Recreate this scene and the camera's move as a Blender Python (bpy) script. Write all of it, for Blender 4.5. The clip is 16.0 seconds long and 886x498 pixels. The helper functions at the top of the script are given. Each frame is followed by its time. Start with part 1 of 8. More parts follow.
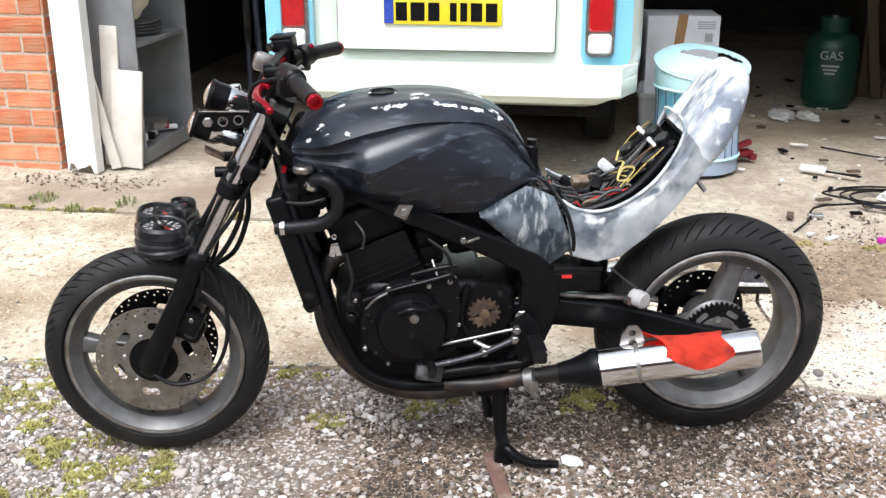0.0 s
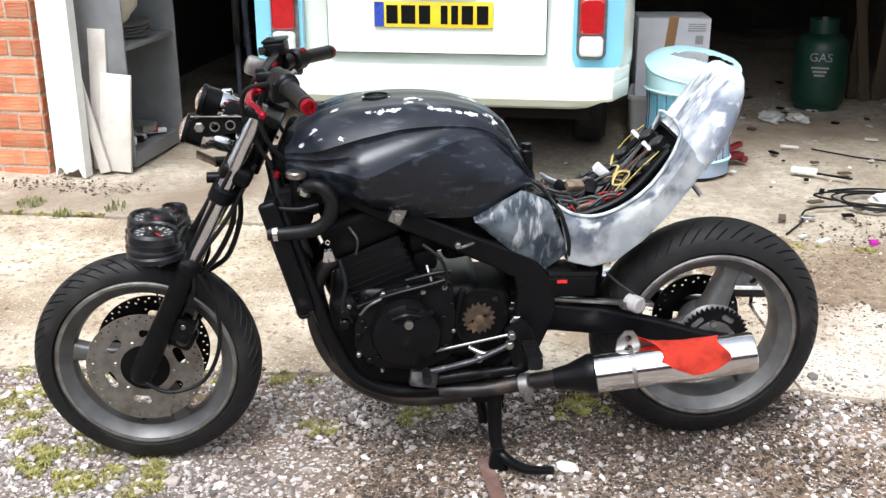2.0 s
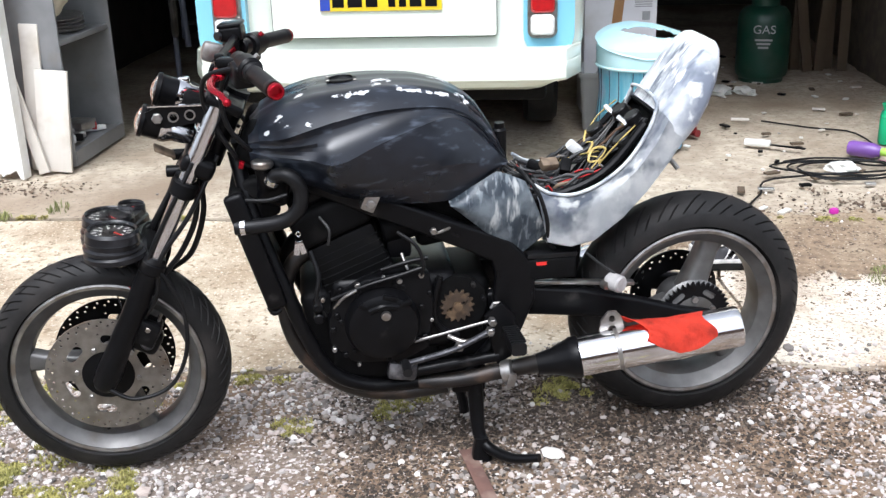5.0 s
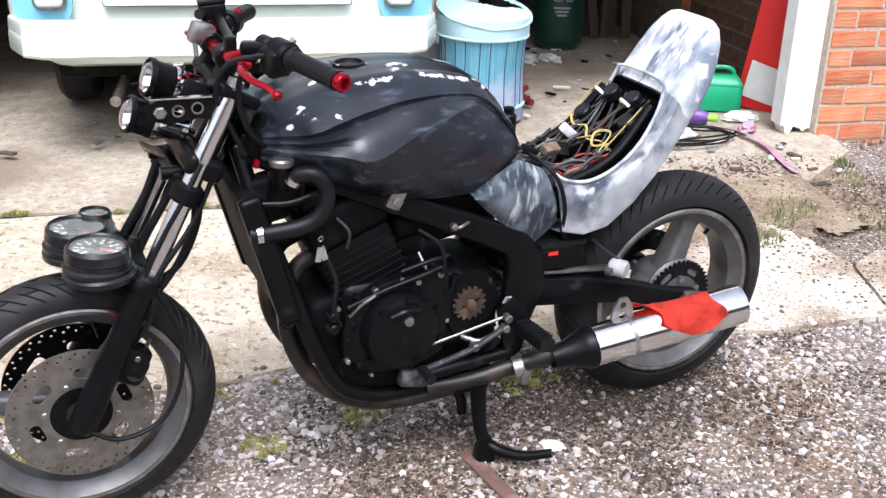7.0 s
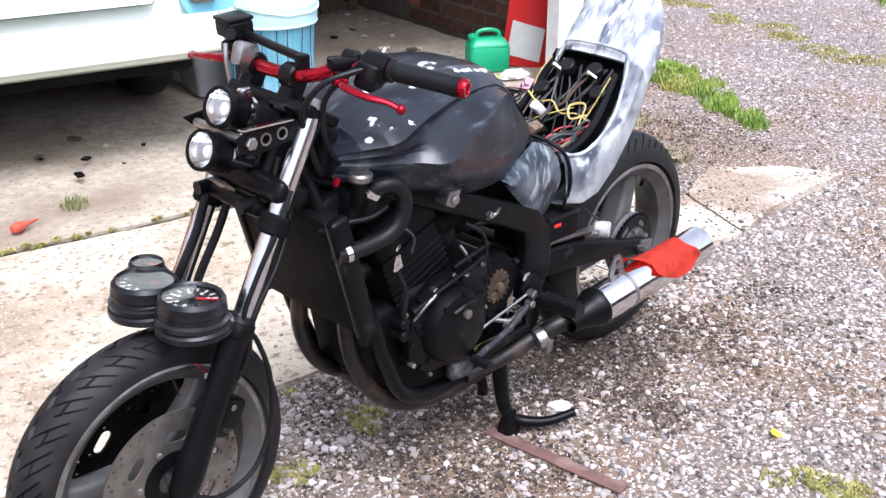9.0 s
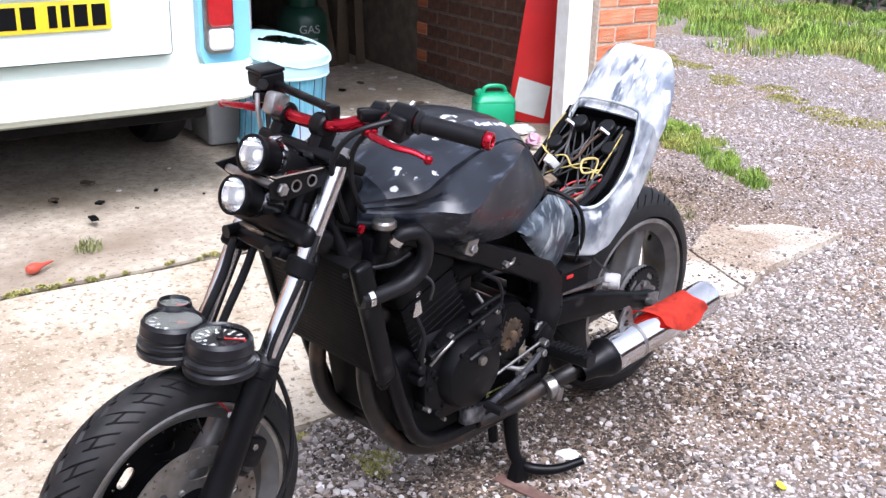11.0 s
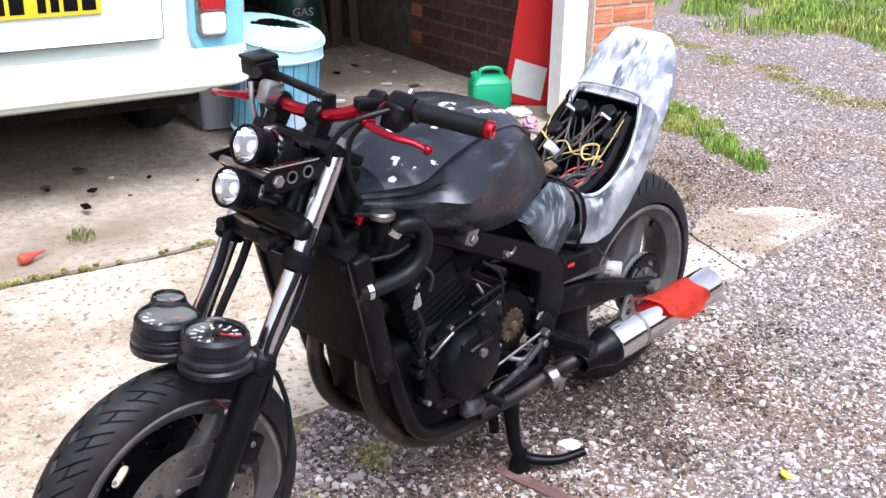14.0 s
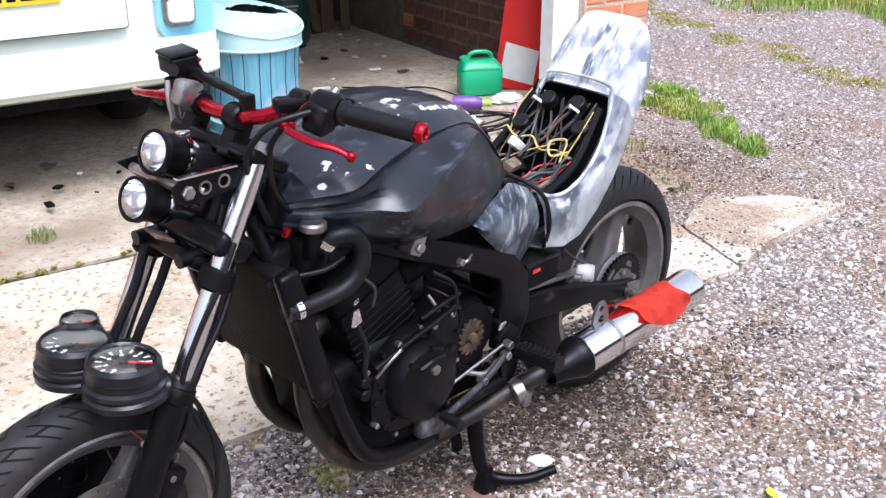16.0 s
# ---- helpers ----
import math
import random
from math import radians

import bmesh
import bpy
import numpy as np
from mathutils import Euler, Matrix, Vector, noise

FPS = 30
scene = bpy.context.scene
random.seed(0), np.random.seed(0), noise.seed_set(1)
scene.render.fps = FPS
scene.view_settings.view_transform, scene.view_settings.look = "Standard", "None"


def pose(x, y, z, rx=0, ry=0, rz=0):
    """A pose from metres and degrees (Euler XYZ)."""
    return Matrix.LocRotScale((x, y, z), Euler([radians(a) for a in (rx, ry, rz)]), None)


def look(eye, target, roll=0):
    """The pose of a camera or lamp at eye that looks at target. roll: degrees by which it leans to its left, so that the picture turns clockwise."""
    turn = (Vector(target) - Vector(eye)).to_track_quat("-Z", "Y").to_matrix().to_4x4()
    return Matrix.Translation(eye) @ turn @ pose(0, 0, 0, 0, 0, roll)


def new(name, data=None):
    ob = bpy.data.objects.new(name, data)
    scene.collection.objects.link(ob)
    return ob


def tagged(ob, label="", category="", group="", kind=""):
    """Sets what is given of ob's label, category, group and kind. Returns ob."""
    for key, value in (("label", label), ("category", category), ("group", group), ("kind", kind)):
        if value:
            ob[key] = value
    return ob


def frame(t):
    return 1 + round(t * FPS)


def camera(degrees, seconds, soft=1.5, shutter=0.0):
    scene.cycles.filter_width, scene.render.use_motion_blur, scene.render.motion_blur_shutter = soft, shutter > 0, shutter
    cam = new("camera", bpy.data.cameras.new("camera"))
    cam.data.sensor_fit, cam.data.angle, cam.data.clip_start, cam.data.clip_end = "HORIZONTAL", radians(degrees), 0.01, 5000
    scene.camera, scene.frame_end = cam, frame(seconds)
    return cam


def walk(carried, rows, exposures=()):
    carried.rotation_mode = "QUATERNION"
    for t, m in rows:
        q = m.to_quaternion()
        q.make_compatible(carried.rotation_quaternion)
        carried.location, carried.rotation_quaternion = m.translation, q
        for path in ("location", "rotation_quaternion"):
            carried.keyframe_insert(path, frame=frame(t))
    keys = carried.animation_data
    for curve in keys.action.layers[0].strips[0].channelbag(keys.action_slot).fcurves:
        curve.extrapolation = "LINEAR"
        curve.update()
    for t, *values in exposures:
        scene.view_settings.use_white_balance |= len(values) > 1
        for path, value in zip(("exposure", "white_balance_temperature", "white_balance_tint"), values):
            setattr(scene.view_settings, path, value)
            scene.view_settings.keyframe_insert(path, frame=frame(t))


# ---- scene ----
cam = camera(46.0, 16.0, soft=1.4)
PATH = [
    (0, (-0.158, -2.498, 1.398), (-0.02, -0.615, 0.738), -0.1),
    (0.5, (-0.163, -2.482, 1.396), (-0.021, -0.602, 0.73), -0.2),
    (1, (-0.16, -2.474, 1.399), (-0.021, -0.593, 0.737), -0.2),
    (1.5, (-0.165, -2.477, 1.398), (-0.018, -0.595, 0.739), -0.2),
    (2, (-0.17, -2.476, 1.4), (-0.01, -0.594, 0.743), -0.1),
    (2.5, (-0.175, -2.482, 1.401), (-0.003, -0.6, 0.744), -0.1),
    (3, (-0.19, -2.476, 1.401), (-0.01, -0.597, 0.741), -0.1),
    (3.5, (-0.204, -2.47, 1.399), (-0.005, -0.59, 0.746), 0.1),
    (3.7, (-0.211, -2.466, 1.401), (0.0, -0.589, 0.741), -0.0),
    (5.8, (-0.324, -2.182, 1.351), (-0.002, -0.338, 0.647), -2.5),
    (6, (-0.395, -2.111, 1.37), (0.001, -0.296, 0.628), -0.9),
    (6.5, (-0.594, -2.052, 1.368), (0.025, -0.3, 0.627), 0.5),
    (7, (-0.851, -2.012, 1.382), (-0.04, -0.344, 0.632), 1.7),
    (7.5, (-1.035, -1.981, 1.339), (-0.297, -0.289, 0.568), 1.5),
    (8, (-1.209, -1.741, 1.418), (-0.37, -0.164, 0.517), 2.3),
    (8.5, (-1.413, -1.641, 1.43), (-0.193, -0.276, 0.624), 0.7),
    (9, (-1.529, -1.529, 1.426), (-0.184, -0.279, 0.633), 0.1),
    (9.3, (-1.569, -1.533, 1.439), (-0.226, -0.243, 0.711), 1.4),
    (9.5, (-1.567, -1.535, 1.439), (-0.175, -0.269, 0.758), 1.7),
    (9.7, (-1.591, -1.568, 1.436), (-0.217, -0.281, 0.761), 1.2),
    (11.8, (-1.612, -1.516, 1.441), (-0.217, -0.275, 0.722), 1.9),
    (12, (-1.614, -1.516, 1.442), (-0.214, -0.284, 0.72), 2.1),
    (12.5, (-1.612, -1.508, 1.441), (-0.209, -0.281, 0.715), 2.2),
    (13, (-1.614, -1.503, 1.439), (-0.223, -0.255, 0.727), 1.8),
    (13.5, (-1.6, -1.492, 1.437), (-0.205, -0.257, 0.71), 1.6),
    (14, (-1.577, -1.493, 1.44), (-0.2, -0.241, 0.707), 1.1),
    (14.5, (-1.552, -1.491, 1.437), (-0.172, -0.256, 0.682), 0.9),
    (15, (-1.535, -1.487, 1.436), (-0.165, -0.253, 0.66), 1.1),
    (15.5, (-1.491, -1.475, 1.431), (-0.15, -0.224, 0.632), 0.3),
    (16, (-1.348, -1.465, 1.427), (-0.003, -0.2, 0.659), 0.1),
]
walk(cam, [(t, look(eye, target, roll)) for t, eye, target, roll in PATH],
     [(0, 0.94, 6050, 10), (3.7, 0.94, 5950, 10), (6.5, 0.97, 5850, 14), (9.0, 1.12, 5700, 18), (16.0, 1.02, 5700, 18)])

# ---- world, sun, exposure ----
world = bpy.data.worlds.new("overcast_sky")
scene.world = world
world.use_nodes = True
wn = world.node_tree
sky = wn.nodes.new("ShaderNodeTexSky")
sky.sky_type = "NISHITA"
sky.sun_disc = False
sky.sun_elevation, sky.sun_rotation = radians(58), radians(200)
sky.dust_density, sky.air_density = 4.0, 1.0
grey = wn.nodes.new("ShaderNodeHueSaturation")
grey.inputs["Saturation"].default_value = 0.25
wn.links.new(sky.outputs[0], grey.inputs["Color"])
wn.links.new(grey.outputs[0], wn.nodes["Background"].inputs["Color"])
wn.nodes["Background"].inputs["Strength"].default_value = 0.15
sun_data = bpy.data.lights.new("sun", "SUN")
sun_data.energy, sun_data.angle, sun_data.color = 1.5, radians(30), (1.0, 0.97, 0.93)
sun = new("sun", sun_data)
sun.matrix_world = look((-1.5, -3.0, 6.0), (0, 0, 0))


# ---- materials ----
def mat(name, c1, c2=None, scale=30.0, rough=0.5, metal=0.0, bump=0.0, bscale=None, c3=None, s3=3.0, f3=(0.5, 0.65), rvar=0.1, spec=0.5, per=0.0, island=0.0, coat=0.0, trans=0.0, stretch=None, speck=None, chip=None):
    """Two-scale procedural surface: c1/c2 mixed by fine noise, c3 laid over in broad patches."""
    m = bpy.data.materials.new(name)
    m.use_nodes = True
    nt = m.node_tree
    b = nt.nodes["Principled BSDF"]
    b.inputs["Metallic"].default_value = metal
    b.inputs["Specular IOR Level"].default_value = spec
    b.inputs["Coat Weight"].default_value = coat
    b.inputs["Transmission Weight"].default_value = trans
    tc = nt.nodes.new("ShaderNodeTexCoord")
    vec = tc.outputs["Object"]
    if stretch:
        mp = nt.nodes.new("ShaderNodeMapping")
        mp.inputs["Scale"].default_value = stretch
        nt.links.new(vec, mp.inputs["Vector"])
        vec = mp.outputs[0]
    n1 = nt.nodes.new("ShaderNodeTexNoise")
    n1.inputs["Scale"].default_value, n1.inputs["Detail"].default_value = scale, 5
    nt.links.new(vec, n1.inputs["Vector"])
    r1 = nt.nodes.new("ShaderNodeValToRGB")
    r1.color_ramp.elements[0].position, r1.color_ramp.elements[1].position = 0.35, 0.65
    c2 = c2 or tuple(v * 0.8 for v in c1)
    r1.color_ramp.elements[0].color, r1.color_ramp.elements[1].color = (*c1, 1), (*c2, 1)
    nt.links.new(n1.outputs["Fac"], r1.inputs["Fac"])
    col = r1.outputs["Color"]
    n2 = nt.nodes.new("ShaderNodeTexNoise")
    n2.inputs["Scale"].default_value, n2.inputs["Detail"].default_value = s3, 6
    nt.links.new(tc.outputs["Object"], n2.inputs["Vector"])
    if c3:
        r2 = nt.nodes.new("ShaderNodeMapRange")
        r2.inputs["From Min"].default_value, r2.inputs["From Max"].default_value = f3
        nt.links.new(n2.outputs["Fac"], r2.inputs["Value"])
        mx = nt.nodes.new("ShaderNodeMix")
        mx.data_type = "RGBA"
        nt.links.new(r2.outputs[0], mx.inputs["Factor"])
        nt.links.new(col, mx.inputs["A"])
        mx.inputs["B"].default_value = (*c3, 1)
        col = mx.outputs["Result"]
    for lay in (speck, chip):
        if lay:
            cs, ss, lo, hi = lay
            ns = nt.nodes.new("ShaderNodeTexNoise")
            ns.inputs["Scale"].default_value, ns.inputs["Detail"].default_value = ss, 3
            nt.links.new(vec, ns.inputs["Vector"])
            rs = nt.nodes.new("ShaderNodeMapRange")
            rs.inputs["From Min"].default_value, rs.inputs["From Max"].default_value = lo, hi
            nt.links.new(ns.outputs["Fac"], rs.inputs["Value"])
            mz = nt.nodes.new("ShaderNodeMix")
            mz.data_type = "RGBA"
            nt.links.new(rs.outputs[0], mz.inputs["Factor"])
            nt.links.new(col, mz.inputs["A"])
            mz.inputs["B"].default_value = (*cs, 1)
            col = mz.outputs["Result"]
    if per or island:
        src = nt.nodes.new("ShaderNodeObjectInfo").outputs["Random"] if per else nt.nodes.new("ShaderNodeNewGeometry").outputs["Random Per Island"]
        k = per or island
        hv = nt.nodes.new("ShaderNodeHueSaturation")
        mr = nt.nodes.new("ShaderNodeMapRange")
        mr.inputs["To Min"].default_value, mr.inputs["To Max"].default_value = 1 - k, 1 + k
        nt.links.new(src, mr.inputs["Value"])
        nt.links.new(mr.outputs[0], hv.inputs["Value"])
        nt.links.new(col, hv.inputs["Color"])
        col = hv.outputs[0]
    nt.links.new(col, b.inputs["Base Color"])
    rr = nt.nodes.new("ShaderNodeMapRange")
    rr.inputs["To Min"].default_value, rr.inputs["To Max"].default_value = max(0.02, rough - rvar), min(1, rough + rvar)
    nt.links.new(n2.outputs["Fac"], rr.inputs["Value"])
    nt.links.new(rr.outputs[0], b.inputs["Roughness"])
    if bump:
        nb = nt.nodes.new("ShaderNodeTexNoise")
        nb.inputs["Scale"].default_value, nb.inputs["Detail"].default_value = bscale or scale, 6
        nt.links.new(vec, nb.inputs["Vector"])
        bp = nt.nodes.new("ShaderNodeBump")
        bp.inputs["Strength"].default_value, bp.inputs["Distance"].default_value = bump, 0.01
        nt.links.new(nb.outputs["Fac"], bp.inputs["Height"])
        nt.links.new(bp.outputs[0], b.inputs["Normal"])
    return m


def spots(m, places, colour):
    """Patches of another coat at given places (x, y, z, radius) of the object, with ragged edges."""
    nt = m.node_tree
    b = nt.nodes["Principled BSDF"]
    col = b.inputs["Base Color"].links[0].from_socket
    tc = nt.nodes.new("ShaderNodeTexCoord")
    nz = nt.nodes.new("ShaderNodeTexNoise")
    nz.inputs["Scale"].default_value, nz.inputs["Detail"].default_value = 70, 4
    nt.links.new(tc.outputs["Object"], nz.inputs["Vector"])
    total = None
    for x, y, z, r in places:
        d = nt.nodes.new("ShaderNodeVectorMath")
        d.operation = "DISTANCE"
        d.inputs[1].default_value = (x, y, z)
        nt.links.new(tc.outputs["Object"], d.inputs[0])
        k = nt.nodes.new("ShaderNodeMath")
        k.operation = "DIVIDE"
        nt.links.new(d.outputs["Value"], k.inputs[0])
        k.inputs[1].default_value = r
        if total is None:
            total = k.outputs[0]
        else:
            mn = nt.nodes.new("ShaderNodeMath")
            mn.operation = "MINIMUM"
            nt.links.new(total, mn.inputs[0])
            nt.links.new(k.outputs[0], mn.inputs[1])
            total = mn.outputs[0]
    mul = nt.nodes.new("ShaderNodeMath")
    mul.operation = "MULTIPLY_ADD"
    nt.links.new(nz.outputs["Fac"], mul.inputs[0])
    mul.inputs[1].default_value = 5.0
    nt.links.new(total, mul.inputs[2])
    rg = nt.nodes.new("ShaderNodeMapRange")
    rg.inputs["From Min"].default_value, rg.inputs["From Max"].default_value = 3.35, 2.85
    nt.links.new(mul.outputs[0], rg.inputs["Value"])
    mx = nt.nodes.new("ShaderNodeMix")
    mx.data_type = "RGBA"
    nt.links.new(rg.outputs[0], mx.inputs["Factor"])
    nt.links.new(col, mx.inputs["A"])
    mx.inputs["B"].default_value = (*colour, 1)
    nt.links.new(mx.outputs["Result"], b.inputs["Base Color"])


def stone_mat(name, stops):
    """Loose pieces, each island with its own colour out of a range, finely grained."""
    m = mat(name, (0.5, 0.5, 0.5), (0.42, 0.42, 0.42), 90, 0.85, bump=0.25, bscale=160)
    nt = m.node_tree
    b = nt.nodes["Principled BSDF"]
    grain = b.inputs["Base Color"].links[0].from_socket
    ramp = nt.nodes.new("ShaderNodeValToRGB")
    for k, (at_, c) in enumerate(stops):
        e = ramp.color_ramp.elements[k] if k < 2 else ramp.color_ramp.elements.new(at_)
        e.position, e.color = at_, (*c, 1)
    nt.links.new(nt.nodes.new("ShaderNodeNewGeometry").outputs["Random Per Island"], ramp.inputs["Fac"])
    mx = nt.nodes.new("ShaderNodeMix")
    mx.data_type, mx.blend_type = "RGBA", "OVERLAY"
    mx.inputs["Factor"].default_value = 0.6
    nt.links.new(ramp.outputs["Color"], mx.inputs["A"])
    nt.links.new(grain, mx.inputs["B"])
    nt.links.new(mx.outputs["Result"], b.inputs["Base Color"])
    return m


M = {}
M["gravel_bed"] = mat("gravel_bed", (0.25, 0.205, 0.17), (0.12, 0.09, 0.068), 60, 0.95, bump=0.9, bscale=90, c3=(0.20, 0.135, 0.085), s3=1.4, f3=(0.46, 0.62), speck=((0.56, 0.51, 0.48), 85, 0.56, 0.62))
M["stones"] = stone_mat("stones", ((0.0, (0.08, 0.07, 0.06)), (0.16, (0.21, 0.188, 0.172)), (0.36, (0.36, 0.315, 0.275)), (0.58, (0.45, 0.42, 0.40)), (0.74, (0.48, 0.40, 0.35)), (0.88, (0.60, 0.565, 0.535)), (0.98, (0.78, 0.76, 0.73))))
M["road_stones"] = stone_mat("road_stones", ((0.0, (0.17, 0.14, 0.13)), (0.25, (0.33, 0.28, 0.27)), (0.5, (0.43, 0.375, 0.365)), (0.78, (0.50, 0.455, 0.45)), (0.97, (0.66, 0.63, 0.62))))
# Soil below the machine, coloured darker to carry the machine's shade.
M["shaded_soil"] = stone_mat("shaded_soil_crumbs", ((0.0, (0.024, 0.018, 0.013)), (0.5, (0.052, 0.038, 0.028)), (0.85, (0.095, 0.070, 0.052)), (0.97, (0.20, 0.165, 0.13))))
M["soil"] = stone_mat("soil_crumbs", ((0.0, (0.05, 0.035, 0.024)), (0.5, (0.11, 0.075, 0.05)), (0.85, (0.20, 0.145, 0.10)), (0.97, (0.38, 0.30, 0.22))))
M["concrete"] = mat("concrete", (0.64, 0.565, 0.44), (0.45, 0.375, 0.275), 14, 0.9, bump=0.8, bscale=90, c3=(0.27, 0.20, 0.125), s3=1.9, f3=(0.44, 0.70), speck=((0.23, 0.175, 0.11), 46, 0.55, 0.66), chip=((0.66, 0.59, 0.47), 95, 0.57, 0.72))
M["dirty_concrete"] = mat("dirty_concrete", (0.38, 0.30, 0.22), (0.25, 0.185, 0.125), 30, 0.9, bump=0.7, bscale=90, c3=(0.60, 0.54, 0.44), s3=2.6, f3=(0.42, 0.58), speck=((0.15, 0.105, 0.07), 95, 0.54, 0.68), chip=((0.60, 0.54, 0.45), 120, 0.58, 0.70))
M["floor"] = mat("garage_concrete", (0.49, 0.425, 0.33), (0.35, 0.295, 0.22), 22, 0.85, bump=0.3, bscale=60, c3=(0.24, 0.185, 0.13), s3=1.7, f3=(0.46, 0.68), speck=((0.19, 0.15, 0.11), 60, 0.57, 0.70))
M["brick"] = mat("fired_brick", (0.62, 0.20, 0.088), (0.46, 0.135, 0.063), 35, 0.9, bump=0.6, bscale=50, c3=(0.50, 0.24, 0.13), s3=6, per=0.22, stretch=(0.35, 0.35, 2.4))
# Dark copy of the mortar, with the garage's dimness put into its colour.
M["shaded_mortar"] = mat("shaded_mortar", (0.17, 0.135, 0.10), (0.11, 0.09, 0.07), 14, 0.95, bump=0.4)
M["mortar"] = mat("mortar", (0.50, 0.43, 0.34), (0.38, 0.31, 0.24), 60, 0.95, bump=0.5)
# The front brick darkened, so the inner wall's shade is in the colour.
M["shaded_brick"] = mat("shaded_brick", (0.15, 0.07, 0.045), (0.085, 0.043, 0.03), 20, 0.95, bump=0.4, per=0.25)
M["white_paint"] = mat("white_paint", (0.80, 0.80, 0.77), (0.72, 0.71, 0.66), 18, 0.6, bump=0.15, c3=(0.55, 0.50, 0.42), s3=7, f3=(0.62, 0.75))
# Nearly black: the shade inside the garage is put into the colour.
M["shaded_wall"] = mat("shaded_wall", (0.055, 0.047, 0.04), (0.035, 0.03, 0.025), 6, 0.95, bump=0.2)
M["van_white"] = mat("van_cream", (0.70, 0.755, 0.665), (0.68, 0.735, 0.645), 3, 0.25, coat=0.5, rvar=0.05)
M["van_blue"] = mat("van_blue", (0.22, 0.52, 0.66), (0.21, 0.50, 0.64), 3, 0.25, coat=0.5, rvar=0.05)
M["black_metal"] = mat("black_painted_metal", (0.0042, 0.0042, 0.0048), (0.0028, 0.0028, 0.0032), 25, 0.34, spec=0.15, bump=0.06, c3=(0.035, 0.032, 0.03), s3=16, f3=(0.63, 0.78), rvar=0.16)
M["black_matt"] = mat("black_matt", (0.0035, 0.0035, 0.004), (0.0025, 0.0025, 0.0025), 30, 0.6, spec=0.11, bump=0.1, c3=(0.016, 0.015, 0.014), s3=9, f3=(0.6, 0.75))
M["rubber"] = mat("tyre_rubber", (0.013, 0.0124, 0.0122), (0.0085, 0.0083, 0.0082), 40, 0.55, spec=0.24, bump=0.1, c3=(0.038, 0.034, 0.031), s3=7, f3=(0.52, 0.78))
M["rubber_black"] = mat("black_rubber", (0.007, 0.007, 0.0075), (0.005, 0.005, 0.0055), 40, 0.42, spec=0.24, bump=0.05)
M["wheel_grey"] = mat("wheel_grey", (0.13, 0.127, 0.124), (0.092, 0.090, 0.087), 25, 0.42, metal=0.4, bump=0.05, c3=(0.08, 0.065, 0.05), s3=9, f3=(0.55, 0.75))
M["disc"] = mat("disc_steel", (0.31, 0.292, 0.268), (0.21, 0.193, 0.175), 30, 0.36, metal=0.85, c3=(0.16, 0.12, 0.09), s3=12, f3=(0.58, 0.78))
M["chrome"] = mat("chrome", (0.78, 0.78, 0.78), (0.70, 0.70, 0.70), 20, 0.12, metal=1.0, rvar=0.06, c3=(0.55, 0.52, 0.48), s3=14, f3=(0.6, 0.8))
M["fork_chrome"] = mat("hard_chrome", (0.74, 0.74, 0.74), (0.66, 0.66, 0.66), 20, 0.19, metal=1.0, rvar=0.08, c3=(0.60, 0.58, 0.55), s3=14, f3=(0.62, 0.82))
M["alloy"] = mat("alloy", (0.40, 0.39, 0.375), (0.24, 0.23, 0.22), 30, 0.35, metal=0.9, c3=(0.25, 0.22, 0.19), s3=20)
M["red_anodised"] = mat("red_anodised", (0.38, 0.006, 0.018), (0.28, 0.005, 0.013), 12, 0.22, metal=0.75, rvar=0.06)


# ---- geometry helpers ----
def finish(bm, name, material, angle=35):
    bmesh.ops.recalc_face_normals(bm, faces=bm.faces)
    me = bpy.data.meshes.new(name)
    bm.to_mesh(me)
    bm.free()
    me.materials.append(material)
    me.polygons.foreach_set("use_smooth", [True] * len(me.polygons))
    me.set_sharp_from_angle(angle=radians(angle))
    return me


def part(name, bm, material, parent, label="", angle=35):
    ob = new(name, finish(bm, name, material, angle))
    ob.parent = parent
    if label:
        tagged(ob, label)
    return ob


def thing(name, label, category, at=None, group="", kind=""):
    ob = new(name)
    ob.empty_display_size = 0.1
    if at is not None:
        ob.matrix_world = at
    return tagged(ob, label, category, group, kind)


def solo(name, bm, material, label, category, at=None, group="", kind="", angle=35):
    ob = new(name, finish(bm, name, material, angle))
    if at is not None:
        ob.matrix_world = at
    return tagged(ob, label, category, group, kind)


def add_box(bm, sx, sy, sz, m=None, bevel=0.0, seg=2):
    r = bmesh.ops.create_cube(bm, size=1.0)
    vs = r["verts"]
    bmesh.ops.scale(bm, vec=(sx, sy, sz), verts=vs)
    if bevel:
        es = list({e for v in vs for e in v.link_edges})
        r2 = bmesh.ops.bevel(bm, geom=es, offset=bevel, segments=seg, affect="EDGES", profile=0.5)
        vs = list({v for f in r2["faces"] for v in f.verts} | {v for v in vs if v.is_valid})
    if m is not None:
        bmesh.ops.transform(bm, matrix=m, verts=vs)
    return vs


def box(sx, sy, sz, m=None, bevel=0.0, seg=2):
    bm = bmesh.new()
    add_box(bm, sx, sy, sz, m, bevel, seg)
    return bm


def frame_to(p, q):
    """A matrix whose z axis runs from p to q, with its origin at p."""
    p, q = Vector(p), Vector(q)
    return Matrix.Translation(p) @ (q - p).to_track_quat("Z", "Y").to_matrix().to_4x4()


